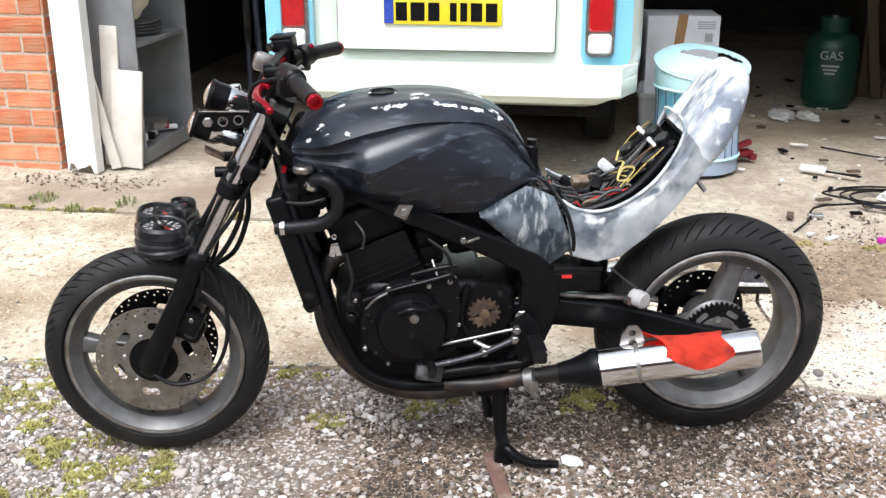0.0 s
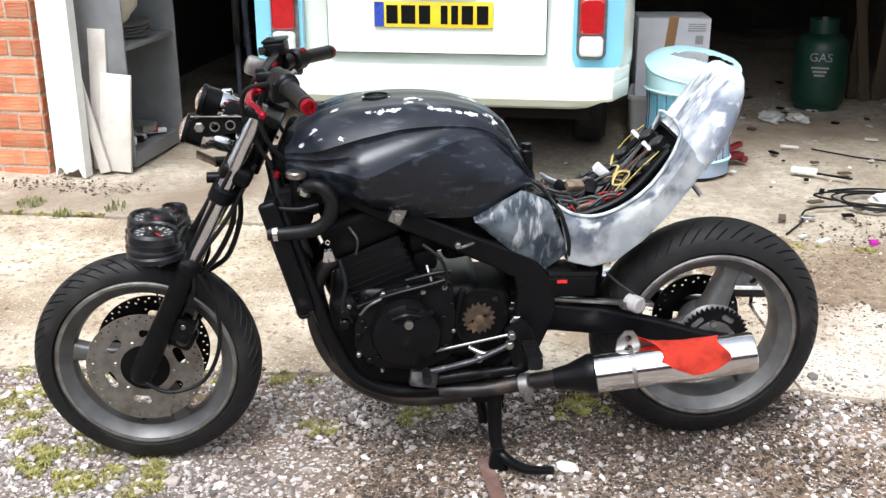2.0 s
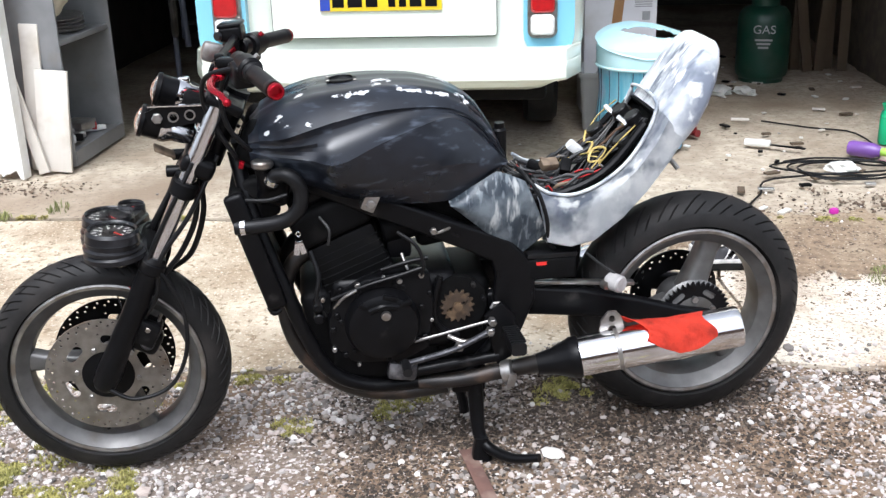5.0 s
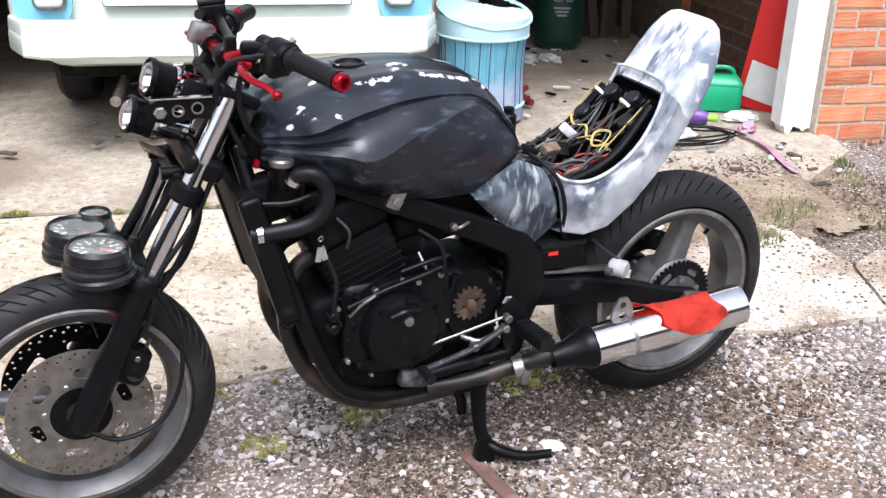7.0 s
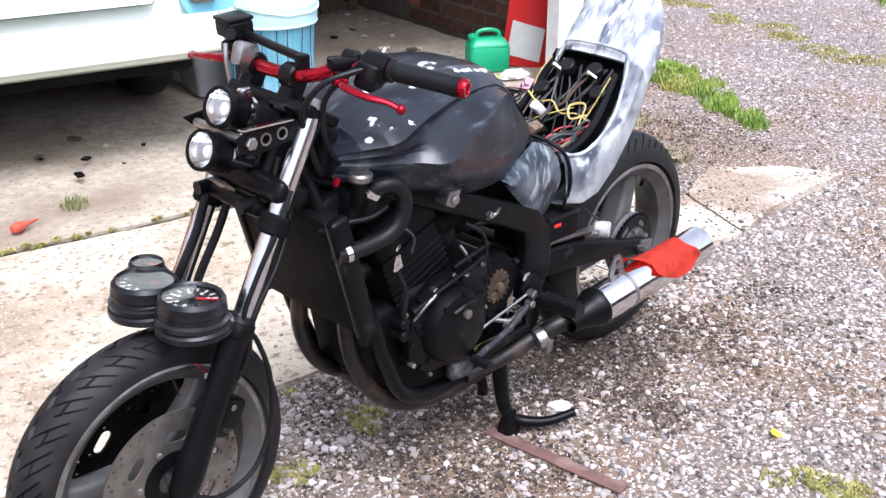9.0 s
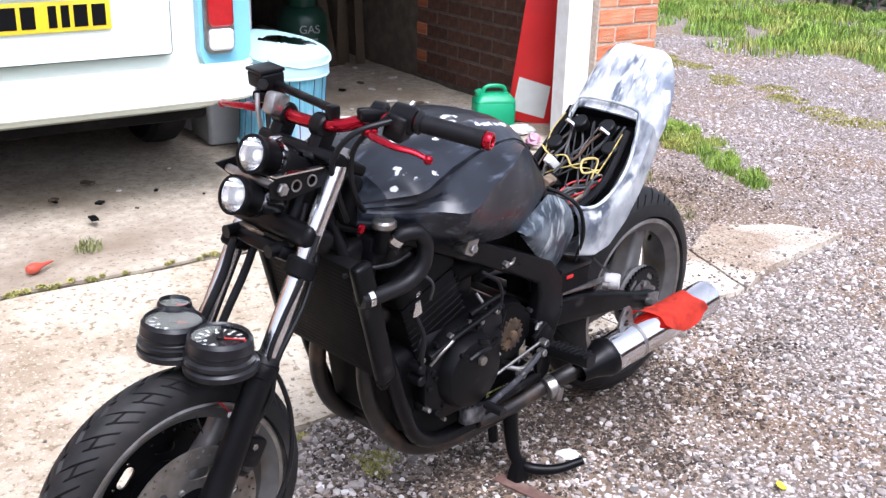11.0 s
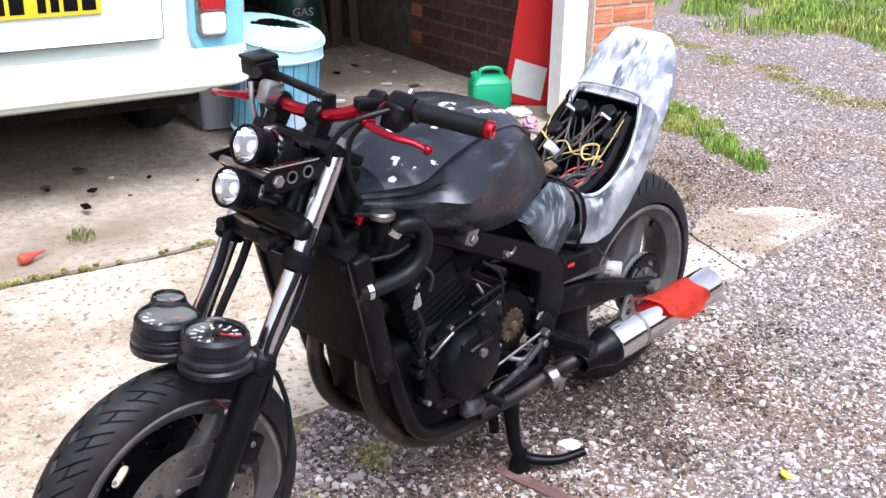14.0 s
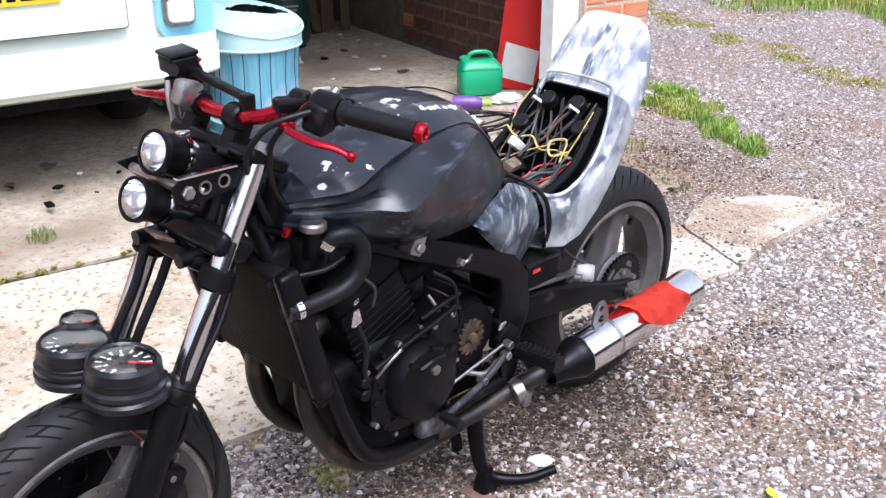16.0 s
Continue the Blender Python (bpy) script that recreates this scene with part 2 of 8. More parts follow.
def add_lathe(bm, profile, n=32, m=None, closed=False):
    """Turn (radius, height) pairs round z."""
    rings = []
    for r, h in profile:
        if r < 1e-6:
            rings.append([bm.verts.new((0, 0, h))])
        else:
            rings.append([bm.verts.new((r * math.cos(2 * math.pi * i / n), r * math.sin(2 * math.pi * i / n), h)) for i in range(n)])
    pairs = list(zip(rings, rings[1:])) + ([(rings[-1], rings[0])] if closed else [])
    for a, b in pairs:
        for i in range(n):
            j = (i + 1) % n
            if len(a) == 1 and len(b) == 1:
                continue
            if len(a) == 1:
                bm.faces.new((a[0], b[i], b[j]))
            elif len(b) == 1:
                bm.faces.new((a[i], a[j], b[0]))
            else:
                bm.faces.new((a[i], a[j], b[j], b[i]))
    if m is not None:
        bmesh.ops.transform(bm, matrix=m, verts=[v for r in rings for v in r])


def lathe(profile, n=32, m=None, closed=False):
    bm = bmesh.new()
    add_lathe(bm, profile, n, m, closed)
    return bm


def add_rod(bm, p, q, r, r2=None, n=16, bevel=0.0):
    h = (Vector(q) - Vector(p)).length
    r2 = r if r2 is None else r2
    b = min(bevel, r * 0.9, h * 0.4)
    prof = [(0, 0), (r - b, 0), (r, b), (r2, h - b), (r2 - b, h), (0, h)] if b else [(0, 0), (r, 0), (r2, h), (0, h)]
    add_lathe(bm, prof, n, frame_to(p, q))


def rod(p, q, r, r2=None, n=16, bevel=0.0):
    bm = bmesh.new()
    add_rod(bm, p, q, r, r2, n, bevel)
    return bm


def smooth_line(pts, k=6):
    """Catmull-Rom through the points."""
    pts = [Vector(p) for p in pts]
    if len(pts) < 3:
        return pts
    ext = [2 * pts[0] - pts[1]] + pts + [2 * pts[-1] - pts[-2]]
    out = []
    for i in range(1, len(ext) - 2):
        a, b, c, d = ext[i - 1: i + 3]
        for s in range(k):
            t = s / k
            out.append(0.5 * (2 * b + (c - a) * t + (2 * a - 5 * b + 4 * c - d) * t * t + (3 * b - a - 3 * c + d) * t ** 3))
    return out + [pts[-1]]


def add_tube(bm, pts, r, n=10, k=6, r2=None, flat=1.0):
    """A round tube along a smooth line, capped; r2: radius at the far end."""
    line = smooth_line(pts, k)
    up = Vector((0.13, 0.31, 0.94)).normalized()
    rings = []
    for i, p in enumerate(line):
        d = (line[min(i + 1, len(line) - 1)] - line[max(i - 1, 0)]).normalized()
        x = d.cross(up)
        x = x.normalized() if x.length > 1e-4 else Vector((1, 0, 0))
        y = x.cross(d).normalized()
        up = y
        rr = r if r2 is None else r + (r2 - r) * i / (len(line) - 1)
        rings.append([bm.verts.new(p + rr * (math.cos(2 * math.pi * j / n) * x + flat * math.sin(2 * math.pi * j / n) * y)) for j in range(n)])
    for a, b in zip(rings, rings[1:]):
        for j in range(n):
            bm.faces.new((a[j], a[(j + 1) % n], b[(j + 1) % n], b[j]))
    bm.faces.new(rings[0][::-1])
    bm.faces.new(rings[-1])


def tube(pts, r, n=10, k=6, r2=None, flat=1.0):
    bm = bmesh.new()
    add_tube(bm, pts, r, n, k, r2, flat)
    return bm


def add_plate(bm, outline, y0, y1, bevel=0.0):
    """A flat plate in the x-z plane between two y values, from its (x, z) outline."""
    vs = [bm.verts.new((x, y0, z)) for x, z in outline]
    f = bm.faces.new(vs)
    r = bmesh.ops.extrude_face_region(bm, geom=[f])
    new_vs = [v for v in r["geom"] if isinstance(v, bmesh.types.BMVert)]
    bmesh.ops.translate(bm, vec=(0, y1 - y0, 0), verts=new_vs)
    if bevel:
        es = list({e for v in vs + new_vs for e in v.link_edges})
        bmesh.ops.bevel(bm, geom=es, offset=bevel, segments=2, affect="EDGES", profile=0.5)


def plate(outline, y0, y1, bevel=0.0):
    bm = bmesh.new()
    add_plate(bm, outline, y0, y1, bevel)
    return bm


def loft(sections, closed=True, cap=True):
    """Skin over rings of equal count."""
    bm = bmesh.new()
    rings = [[bm.verts.new(p) for p in s] for s in sections]
    n = len(rings[0])
    for a, b in zip(rings, rings[1:]):
        for i in range(n if closed else n - 1):
            j = (i + 1) % n
            bm.faces.new((a[i], a[j], b[j], b[i]))
    if cap and closed:
        bm.faces.new(rings[0][::-1])
        bm.faces.new(rings[-1])
    return bm


# ---- ground ----
# The garage frame: u along the front from the left pier, v inwards.
GM = pose(-1.64, 2.41, 0, 0, 0, -13.4)
GI = GM.inverted()


def ground_height(x, y):
    """The gravel lies nearly level and lifts a little towards the corner of the building."""
    p = GI @ Vector((x, y, 0))
    k = max(0.0, min(1.0, (p.y + 1.45) / 1.2)) * max(0.0, min(1.0, (6.2 - p.x) / 1.5)) if p.x > 3.7 else 0.0
    mound = 0.030 * math.exp(-((x - 0.75) / 0.42) ** 2 - ((y + 0.02) / 0.30) ** 2)
    return mound + 0.085 * k * k * (3 - 2 * k) + 0.006 * noise.noise(Vector((x * 1.3, y * 1.3, 0.0))) + 0.003 * noise.noise(Vector((x * 5, y * 5, 3.0)))


def build_ground():
    xs = sorted({round(v, 3) for v in [-600, -150, -40, -15, -8, -5, 8, 11, 15, 25, 60, 200, 600] + [-3.5 + 0.1 * i for i in range(96)]})
    ys = sorted({round(v, 3) for v in [-600, -150, -40, -15, -8, -5, 7, 10, 15, 25, 60, 200, 600] + [-3.5 + 0.1 * i for i in range(86)]})
    bm = bmesh.new()
    grid = [[bm.verts.new((x, y, ground_height(x, y) - (0.12 if in_building(x, y) else 0.0))) for y in ys] for x in xs]
    for i in range(len(xs) - 1):
        for j in range(len(ys) - 1):
            bm.faces.new((grid[i][j], grid[i + 1][j], grid[i + 1][j + 1], grid[i][j + 1]))
    solo("ground", bm, M["gravel_bed"], "grey-brown gravel yard with pale stones and dirt", "ground", kind="structure")


def in_building(x, y):
    p = GI @ Vector((x, y, 0))
    return -4.5 < p.x < 4.78 and 0.09 < p.y < 6.0


def apron_height(v):
    return 0.125 + 0.068 * v if v < 0 else 0.125


APRON_EDGE = [(-4.2, -1.825), (-2.0, -1.815), (-0.5, -1.805), (0.75, -1.745), (1.63, -1.665), (1.98, -1.595), (2.13, -1.58), (2.7, -1.565), (3.17, -1.565), (3.36, -1.595), (3.55, -1.575), (3.8, -1.545), (4.05, -1.465), (4.35, -1.395), (4.6, -1.365)]


def slab(name, outline, label, material, thick=0.14, rng=None):
    """A concrete slab in the garage frame with a rough rim; its top follows the slope."""
    bm = bmesh.new()
    pts = []
    n = len(outline)
    for i in range(n):
        a, b = Vector(outline[i]), Vector(outline[(i + 1) % n])
        k = max(1, int((b - a).length / 0.06))
        for s in range(k):
            p = a + (b - a) * (s / k)
            w = 0.02 if i < n else 0
            q = Vector((p.x * 6, p.y * 6, 1.7))
            pts.append((p.x + w * noise.noise(q), p.y + w * noise.noise(q + Vector((9, 4, 2)))))
    top = [bm.verts.new((u, v, apron_height(v))) for u, v in pts]
    f = bm.faces.new(top)
    r = bmesh.ops.extrude_face_region(bm, geom=[f])
    for v in r["geom"]:
        if isinstance(v, bmesh.types.BMVert):
            v.co.z -= thick
    bmesh.ops.triangulate(bm, faces=[g for g in bm.faces if len(g.verts) > 4])
    return solo(name, bm, M[material], label, "concrete slab", at=GM.copy(), kind="structure")


build_ground()
JOINT = -0.48
E = APRON_EDGE
slab("pavement_1", [(-4.2, JOINT - 0.034)] + E[:4] + [(1.60, -1.665), (1.68, -1.0), (1.66, JOINT - 0.034)], "weathered pale concrete driveway slab with mossy joint", "concrete")
slab("pavement_2", [(1.661, JOINT - 0.034), (1.681, -1.0), (1.601, -1.667)] + E[5:9] + [(3.10, -1.0), (3.15, JOINT - 0.034)], "weathered pale concrete driveway slab with broken edge", "concrete")
slab("pavement_3", [(3.162, JOINT - 0.034), (3.112, -1.0), (3.18, -1.567)] + E[9:12] + [(3.86, -1.2), (3.80, -0.9), (4.0, JOINT - 0.034)], "cracked dirty concrete slab with broken edge", "dirty_concrete")
slab("pavement_4", [(3.875, -1.20), (3.815, -1.545)] + E[12:] + [(4.45, -1.22), (4.15, -1.05)], "broken pale concrete corner slab sunk in dirt", "dirty_concrete")
slab("floor", [(-0.39, JOINT), (4.12, JOINT), (4.49, JOINT + 0.3), (4.59, 5.88), (-0.39, 5.88)], "dusty grey garage floor with litter", "floor")


# ---- garage building ----
def gbox(name, u0, u1, v0, v1, z0, z1, material, label, category="wall", bevel=0.0):
    bm = box(u1 - u0, v1 - v0, z1 - z0, pose((u0 + u1) / 2, (v0 + v1) / 2, (z0 + z1) / 2), bevel)
    return solo(name, bm, M[material], label, category, at=GM.copy(), kind="structure")


wall_left = gbox("wall_left_front", -4.4, 0.01, 0.05, 0.29, -0.1, 2.7, "mortar", "red brick garage front wall beside the opening")
wall_right = gbox("wall_right_front", 4.44, 4.84, 0.05, 0.29, -0.1, 2.7, "mortar", "red brick pier at the garage corner")
# Unseen lintel, added and set low so that less light gets inside.
gbox("lintel", 0.01, 4.44, 0.07, 0.29, 2.0, 2.7, "white_paint", "unseen white lintel, set low to block light from the garage", "lintel")
wall_side = gbox("wall_right_side", 4.60, 4.84, 0.29, 6.0, -0.1, 2.7, "shaded_mortar", "brick side wall of the garage")
# Back and inner left walls are unseen, added to keep the garage dark.
gbox("wall_back", -0.4, 4.60, 5.9, 6.1, -0.1, 2.7, "shaded_wall", "unseen back wall, coloured dark to dim the garage")
gbox("wall_left_inner", -0.6, -0.4, 0.29, 6.0, -0.1, 2.7, "shaded_wall", "unseen inner side wall, coloured dark to dim the garage")
gbox("wall_left_back", -4.4, -0.6, 5.8, 6.0, -0.1, 2.7, "mortar", "rear brick wall of the building")
# Unseen roof, added to shut the sky out of the garage.
gbox("ceiling", -4.5, 5.0, 0.03, 6.2, 2.7, 2.86, "shaded_wall", "unseen flat dark roof, added to keep light out", "ceiling")


# Unseen walls, added to cut horizon light and darken reflections on the machine.
def unseen_wall(name, x0, y0, x1, y1, h, label):
    d = Vector((x1 - x0, y1 - y0, 0))
    m = pose((x0 + x1) / 2, (y0 + y1) / 2, h / 2 - 0.1, 0, 0, math.degrees(math.atan2(d.y, d.x)))
    solo(name, box(d.length, 0.25, h), M["unseen_brick"], label, "wall", at=m, kind="structure")


M["unseen_brick"] = mat("unseen_wall_brick", (0.16, 0.085, 0.06), (0.11, 0.065, 0.05), 9, 0.95, bump=0.4, c3=(0.09, 0.085, 0.06), s3=1.2)
unseen_wall("wall_unseen_south", -9.0, -6.5, 12.0, -6.5, 1.9, "unseen brown wall, added to cut light from the horizon")
unseen_wall("wall_unseen_west", -7.5, -6.3, -7.5, 4.0, 1.9, "unseen brown wall, added to cut light from the horizon")


# ---- camper van ----
VM = pose(0.170, 2.020, 0.04, 0, 0, -12.7)


def round_rect(w, h, r, n=6):
    """Outline (a, b) of a rounded rectangle round the origin."""
    out = []
    for cx, cy, a0 in ((w / 2 - r, h / 2 - r, 0), (-w / 2 + r, h / 2 - r, 90), (-w / 2 + r, -h / 2 + r, 180), (w / 2 - r, -h / 2 + r, 270)):
        for i in range(n + 1):
            a = radians(a0 + 90 * i / n)
            out.append((cx + r * math.cos(a), cy + r * math.sin(a)))
    return out


def van_section(v, w, z0, z1, r):
    return [(a, v, (z0 + z1) / 2 + b) for a, b in round_rect(w, z1 - z0, r)]


def build_van():
    van = thing("camper_van", "cream and pale blue camper van parked in the garage", "van", VM)
    secs = [van_section(v, w, z0, z1, r) for v, w, z0, z1, r in (
        (0.135, 1.30, 0.56, 1.62, 0.16), (0.10, 1.42, 0.50, 1.70, 0.18), (0.115, 1.56, 0.44, 1.78, 0.20), (0.17, 1.66, 0.42, 1.86, 0.22), (0.28, 1.71, 0.40, 1.92, 0.24), (0.6, 1.72, 0.40, 1.95, 0.26), (3.6, 1.72, 0.40, 1.95, 0.26), (4.1, 1.66, 0.42, 1.85, 0.25), (4.3, 1.45, 0.5, 1.5, 0.25))]
    part("body", loft(secs), M["van_white"], van, "cream painted body shell", 50)
    for s in (-1, 1):
        bm = loft([[(s * (0.70 + a), v, 1.05 + b) for a, b in round_rect(0.215, 0.95, 0.1)] for v in (0.088, 0.20, 0.3)])
        part("corner_panel", bm, M["van_blue"], van, "pale blue rear corner panel", 50)
        lamp = part("tail_light", loft([[(s * 0.672 + a, v, 0.865 + b) for a, b in round_rect(w, h, 0.035)] for v, w, h in ((0.10, 0.125, 0.42), (0.075, 0.125, 0.42), (0.068, 0.115, 0.41))]), M["alloy"], van, "chrome rimmed tail light", 30)
        for nm, zc, hh, mt in (("reverse_lens", 0.714, 0.085, "lens_white"), ("brake_lens", 0.838, 0.15, "lens_red"), ("indicator_lens", 0.978, 0.12, "lens_orange")):
            ob = part(nm, loft([[(s * 0.672 + a, v, zc + b) for a, b in round_rect(w, hh - q, 0.02)] for v, w, q in ((0.08, 0.1, 0), (0.052, 0.1, 0.0), (0.045, 0.085, 0.015))]), M[mt], lamp, {"lens_white": "clear lens", "lens_red": "red lens", "lens_orange": "orange lens"}[mt], 30)
    # engine lid with its seam, the number plate and the lamp hood above it
    lid = part("engine_lid", loft([[(a, v, 0.93 + b) for a, b in round_rect(w, h, 0.012, 3)] for v, w, h in ((0.12, 0.96, 0.526), (0.0925, 0.96, 0.526), (0.0905, 0.956, 0.522))]), M["van_white"], van, "cream engine lid with a dark seam", 30)
    seam = part("seam", loft([[(a, v, 0.93 + b) for a, b in round_rect(0.9635, 0.5295, 0.013, 3)] for v in (0.12, 0.0918)]), M["black_matt"], van, "dark panel gap")
    hood = part("plate_lamp_hood", loft([[(a, v, 0.975 + b) for a, b in round_rect(w, 0.05, 0.02)] for v, w in ((0.1, 0.4), (0.05, 0.36), (0.035, 0.3))]), M["van_blue"], lid, "pale blue lamp hood")
    num = part("number_plate", box(0.52, 0.006, 0.111, pose(-0.01, 0.081, 0.835), 0.003), M["plate_yellow"], lid, "yellow number plate")
    part("plate_band", box(0.042, 0.004, 0.105, pose(-0.246, 0.077, 0.835)), M["plate_blue"], lid, "blue band")
    x = -0.215
    for w in (0.05, 0.062, 0.05, 0.0, 0.03, 0.03, 0.05, 0.05):
        if w:
            part("plate_bar", box(w, 0.003, 0.079, pose(x + w / 2, 0.0775, 0.835)), M["black_matt"], lid, "dark bar")
        x += w + 0.0155 if w else 0.03
    # bumper: deep pressed section with a step along its upper third
    prof = [(0.02, 0.49), (-0.055, 0.492), (-0.072, 0.505), (-0.074, 0.56), (-0.066, 0.572), (-0.058, 0.576), (-0.052, 0.615), (-0.036, 0.628), (0.02, 0.63)]
    secs = []
    for i in range(25):
        s = -1 + 2 * i / 24
        a = max(0.0, abs(s) - 0.80) / 0.20
        xx = 0.84 * s
        back = 0.20 * (1 - math.sqrt(max(0.0, 1 - a * a)))
        sc = 1 - 0.10 * a
        secs.append([(xx, d + back, 0.56 + (z - 0.56) * sc) for d, z in prof])
    part("bumper", loft(secs), M["van_white"], van, "cream painted rear bumper", 30)
    for s in (-1, 1):
        bm = bmesh.new()
        add_lathe(bm, [(0.19, -0.08), (0.30, -0.085), (0.325, -0.06), (0.33, 0.0), (0.325, 0.06), (0.30, 0.085), (0.19, 0.08)], 40, pose(s * 0.68, 0.98, 0.425, 0, 90, 0), closed=True)
        tyre = part("wheel", bm, M["rubber"], van, "dark rear tyre")
        part("rim", lathe([(0, -0.03), (0.12, -0.05), (0.19, -0.07), (0.192, 0.07), (0.1, 0.05), (0, 0.05)], 32, pose(s * 0.68, 0.98, 0.425, 0, 90, 0)), M["alloy"], tyre)
    part("underside", box(1.4, 2.6, 0.12, pose(0, 1.6, 0.40), 0.03), M["black_matt"], van, "dark engine and floor underside")
    part("exhaust_pipe", tube([(-0.42, 0.6, 0.36), (-0.44, 0.3, 0.33), (-0.46, 0.02, 0.31)], 0.022), M["alloy"], van, "dull metal exhaust pipe")


M["lens_red"] = mat("red_lens", (0.42, 0.01, 0.012), (0.34, 0.008, 0.01), 40, 0.15, coat=0.5)
M["lens_orange"] = mat("orange_lens", (0.75, 0.20, 0.01), (0.65, 0.16, 0.01), 40, 0.15, coat=0.5)
M["lens_white"] = mat("white_lens", (0.70, 0.70, 0.68), (0.60, 0.60, 0.58), 60, 0.15, coat=0.5)
M["plate_yellow"] = mat("plate_yellow", (0.80, 0.58, 0.02), (0.78, 0.55, 0.02), 20, 0.3)
M["plate_blue"] = mat("plate_blue", (0.03, 0.06, 0.35), (0.03, 0.06, 0.32), 20, 0.3)
build_van()


# ---- motorcycle ----
M["primer"] = mat("sanded_primer", (0.040, 0.056, 0.075), (0.095, 0.118, 0.142), 30, 0.34, bump=0.05, c3=(0.27, 0.31, 0.34), s3=13, f3=(0.48, 0.66), rvar=0.12, stretch=(1.7, 1.0, 0.45), speck=((0.30, 0.34, 0.37), 48, 0.53, 0.66), chip=((0.70, 0.72, 0.71), 30, 0.60, 0.70))
M["primer_light"] = mat("sanded_filler", (0.70, 0.715, 0.71), (0.50, 0.53, 0.545), 24, 0.42, bump=0.05, c3=(0.19, 0.215, 0.265), s3=6.5, f3=(0.49, 0.64), rvar=0.15, stretch=(0.7, 1.8, 0.55), speck=((0.10, 0.12, 0.155), 18, 0.50, 0.64), chip=((0.76, 0.78, 0.76), 30, 0.55, 0.66))
M["lip_filler"] = mat("white_filler", (0.66, 0.68, 0.66), (0.44, 0.47, 0.48), 30, 0.5, bump=0.06, c3=(0.20, 0.23, 0.27), s3=16, f3=(0.46, 0.62))
TANK_SPOTS = [(-0.262, 0.135, 0.888, 0.010), (-0.245, 0.16, 0.875, 0.007), (-0.285, 0.15, 0.860, 0.006), (-0.215, 0.06, 0.918, 0.009), (-0.045, 0.06, 0.937, 0.017), (-0.032, 0.035, 0.939, 0.015), (-0.005, 0.085, 0.930, 0.009), (0.135, 0.05, 0.902, 0.016), (0.148, 0.07, 0.886, 0.013), (-0.20, 0.17, 0.880, 0.006)] + [(-0.14 + 0.006 * i, 0.111 - 0.0007 * i, 0.924 + 0.0004 * i, 0.0075) for i in range(13)] + [(0.02 + 0.006 * i, 0.093 - 0.0008 * i, 0.925 - 0.0011 * i, 0.0070) for i in range(16)] + [(0.10, -0.03, 0.92, 0.02), (0.0, -0.09, 0.93, 0.015), (-0.15, -0.11, 0.92, 0.012)]
M["tank_paint"] = mat("scuffed_tank_paint", (0.0045, 0.0056, 0.0085), (0.010, 0.0122, 0.0175), 14, 0.29, bump=0.025, c3=(0.027, 0.033, 0.045), s3=4, f3=(0.50, 0.74), rvar=0.12, spec=0.45, speck=((0.075, 0.088, 0.112), 34, 0.58, 0.78), stretch=(0.45, 1.2, 1.5))
spots(M["tank_paint"], [(x, -y, z, r) for x, y, z, r in TANK_SPOTS], (0.70, 0.71, 0.70))
M["filler_patch"] = mat("pale_filler", (0.72, 0.72, 0.70), (0.55, 0.56, 0.56), 60, 0.7, bump=0.1)
M["gauge_plastic"] = mat("weathered_black_plastic", (0.008, 0.008, 0.0092), (0.005, 0.005, 0.006), 30, 0.32, spec=0.35, bump=0.04, c3=(0.028, 0.028, 0.031), s3=16, f3=(0.52, 0.75))
M["dial"] = mat("dial_black", (0.012, 0.012, 0.013), (0.01, 0.01, 0.011), 20, 0.3)
M["dial_mark"] = mat("dial_marks", (0.75, 0.75, 0.72), (0.65, 0.65, 0.62), 40, 0.5)
M["dial_red"] = mat("dial_red", (0.65, 0.03, 0.02), (0.55, 0.02, 0.02), 40, 0.4)
M["glass"] = mat("clear_glass", (0.95, 0.95, 0.95), (0.93, 0.93, 0.93), 5, 0.03, rvar=0.01, trans=1.0)
M["rust_pipe"] = mat("rusty_header", (0.009, 0.008, 0.008), (0.018, 0.014, 0.011), 24, 0.42, metal=0.2, bump=0.15, c3=(0.115, 0.070, 0.046), s3=9, f3=(0.55, 0.74))
M["wire_black"] = mat("black_wire", (0.02, 0.02, 0.02), None, 40, 0.5)
M["wire_yellow"] = mat("yellow_wire", (0.55, 0.42, 0.12), (0.40, 0.30, 0.10), 40, 0.5)
M["wire_tan"] = mat("tan_tape", (0.20, 0.145, 0.095), (0.10, 0.07, 0.045), 60, 0.7)
M["wire_brown"] = mat("brown_wire", (0.10, 0.055, 0.03), (0.07, 0.04, 0.025), 40, 0.6)
M["wire_grey"] = mat("grey_sleeve", (0.13, 0.125, 0.12), (0.07, 0.065, 0.06), 50, 0.6)
M["switch_grey"] = mat("grey_plastic_switch", (0.42, 0.41, 0.40), (0.30, 0.29, 0.28), 40, 0.5)
M["wire_red"] = mat("red_wire", (0.45, 0.02, 0.02), None, 40, 0.5)
M["worn_alloy"] = mat("worn_dark_alloy", (0.075, 0.075, 0.08), (0.04, 0.04, 0.045), 30, 0.38, metal=0.6, bump=0.05, c3=(0.26, 0.26, 0.27), s3=22, f3=(0.54, 0.70))
M["sprocket"] = mat("worn_sprocket", (0.11, 0.08, 0.058), (0.065, 0.05, 0.04), 40, 0.5, metal=0.7, c3=(0.22, 0.15, 0.09), s3=25)
M["reflector"] = mat("lamp_reflector", (0.85, 0.85, 0.85), None, 5, 0.12, metal=1.0, rvar=0.05)

BM = pose(0, -0.02, 0, 2, 0, -1.0)
bike = thing("motorcycle", "stripped black motorcycle in bare filler and primer on its side stand", "motorcycle", BM)
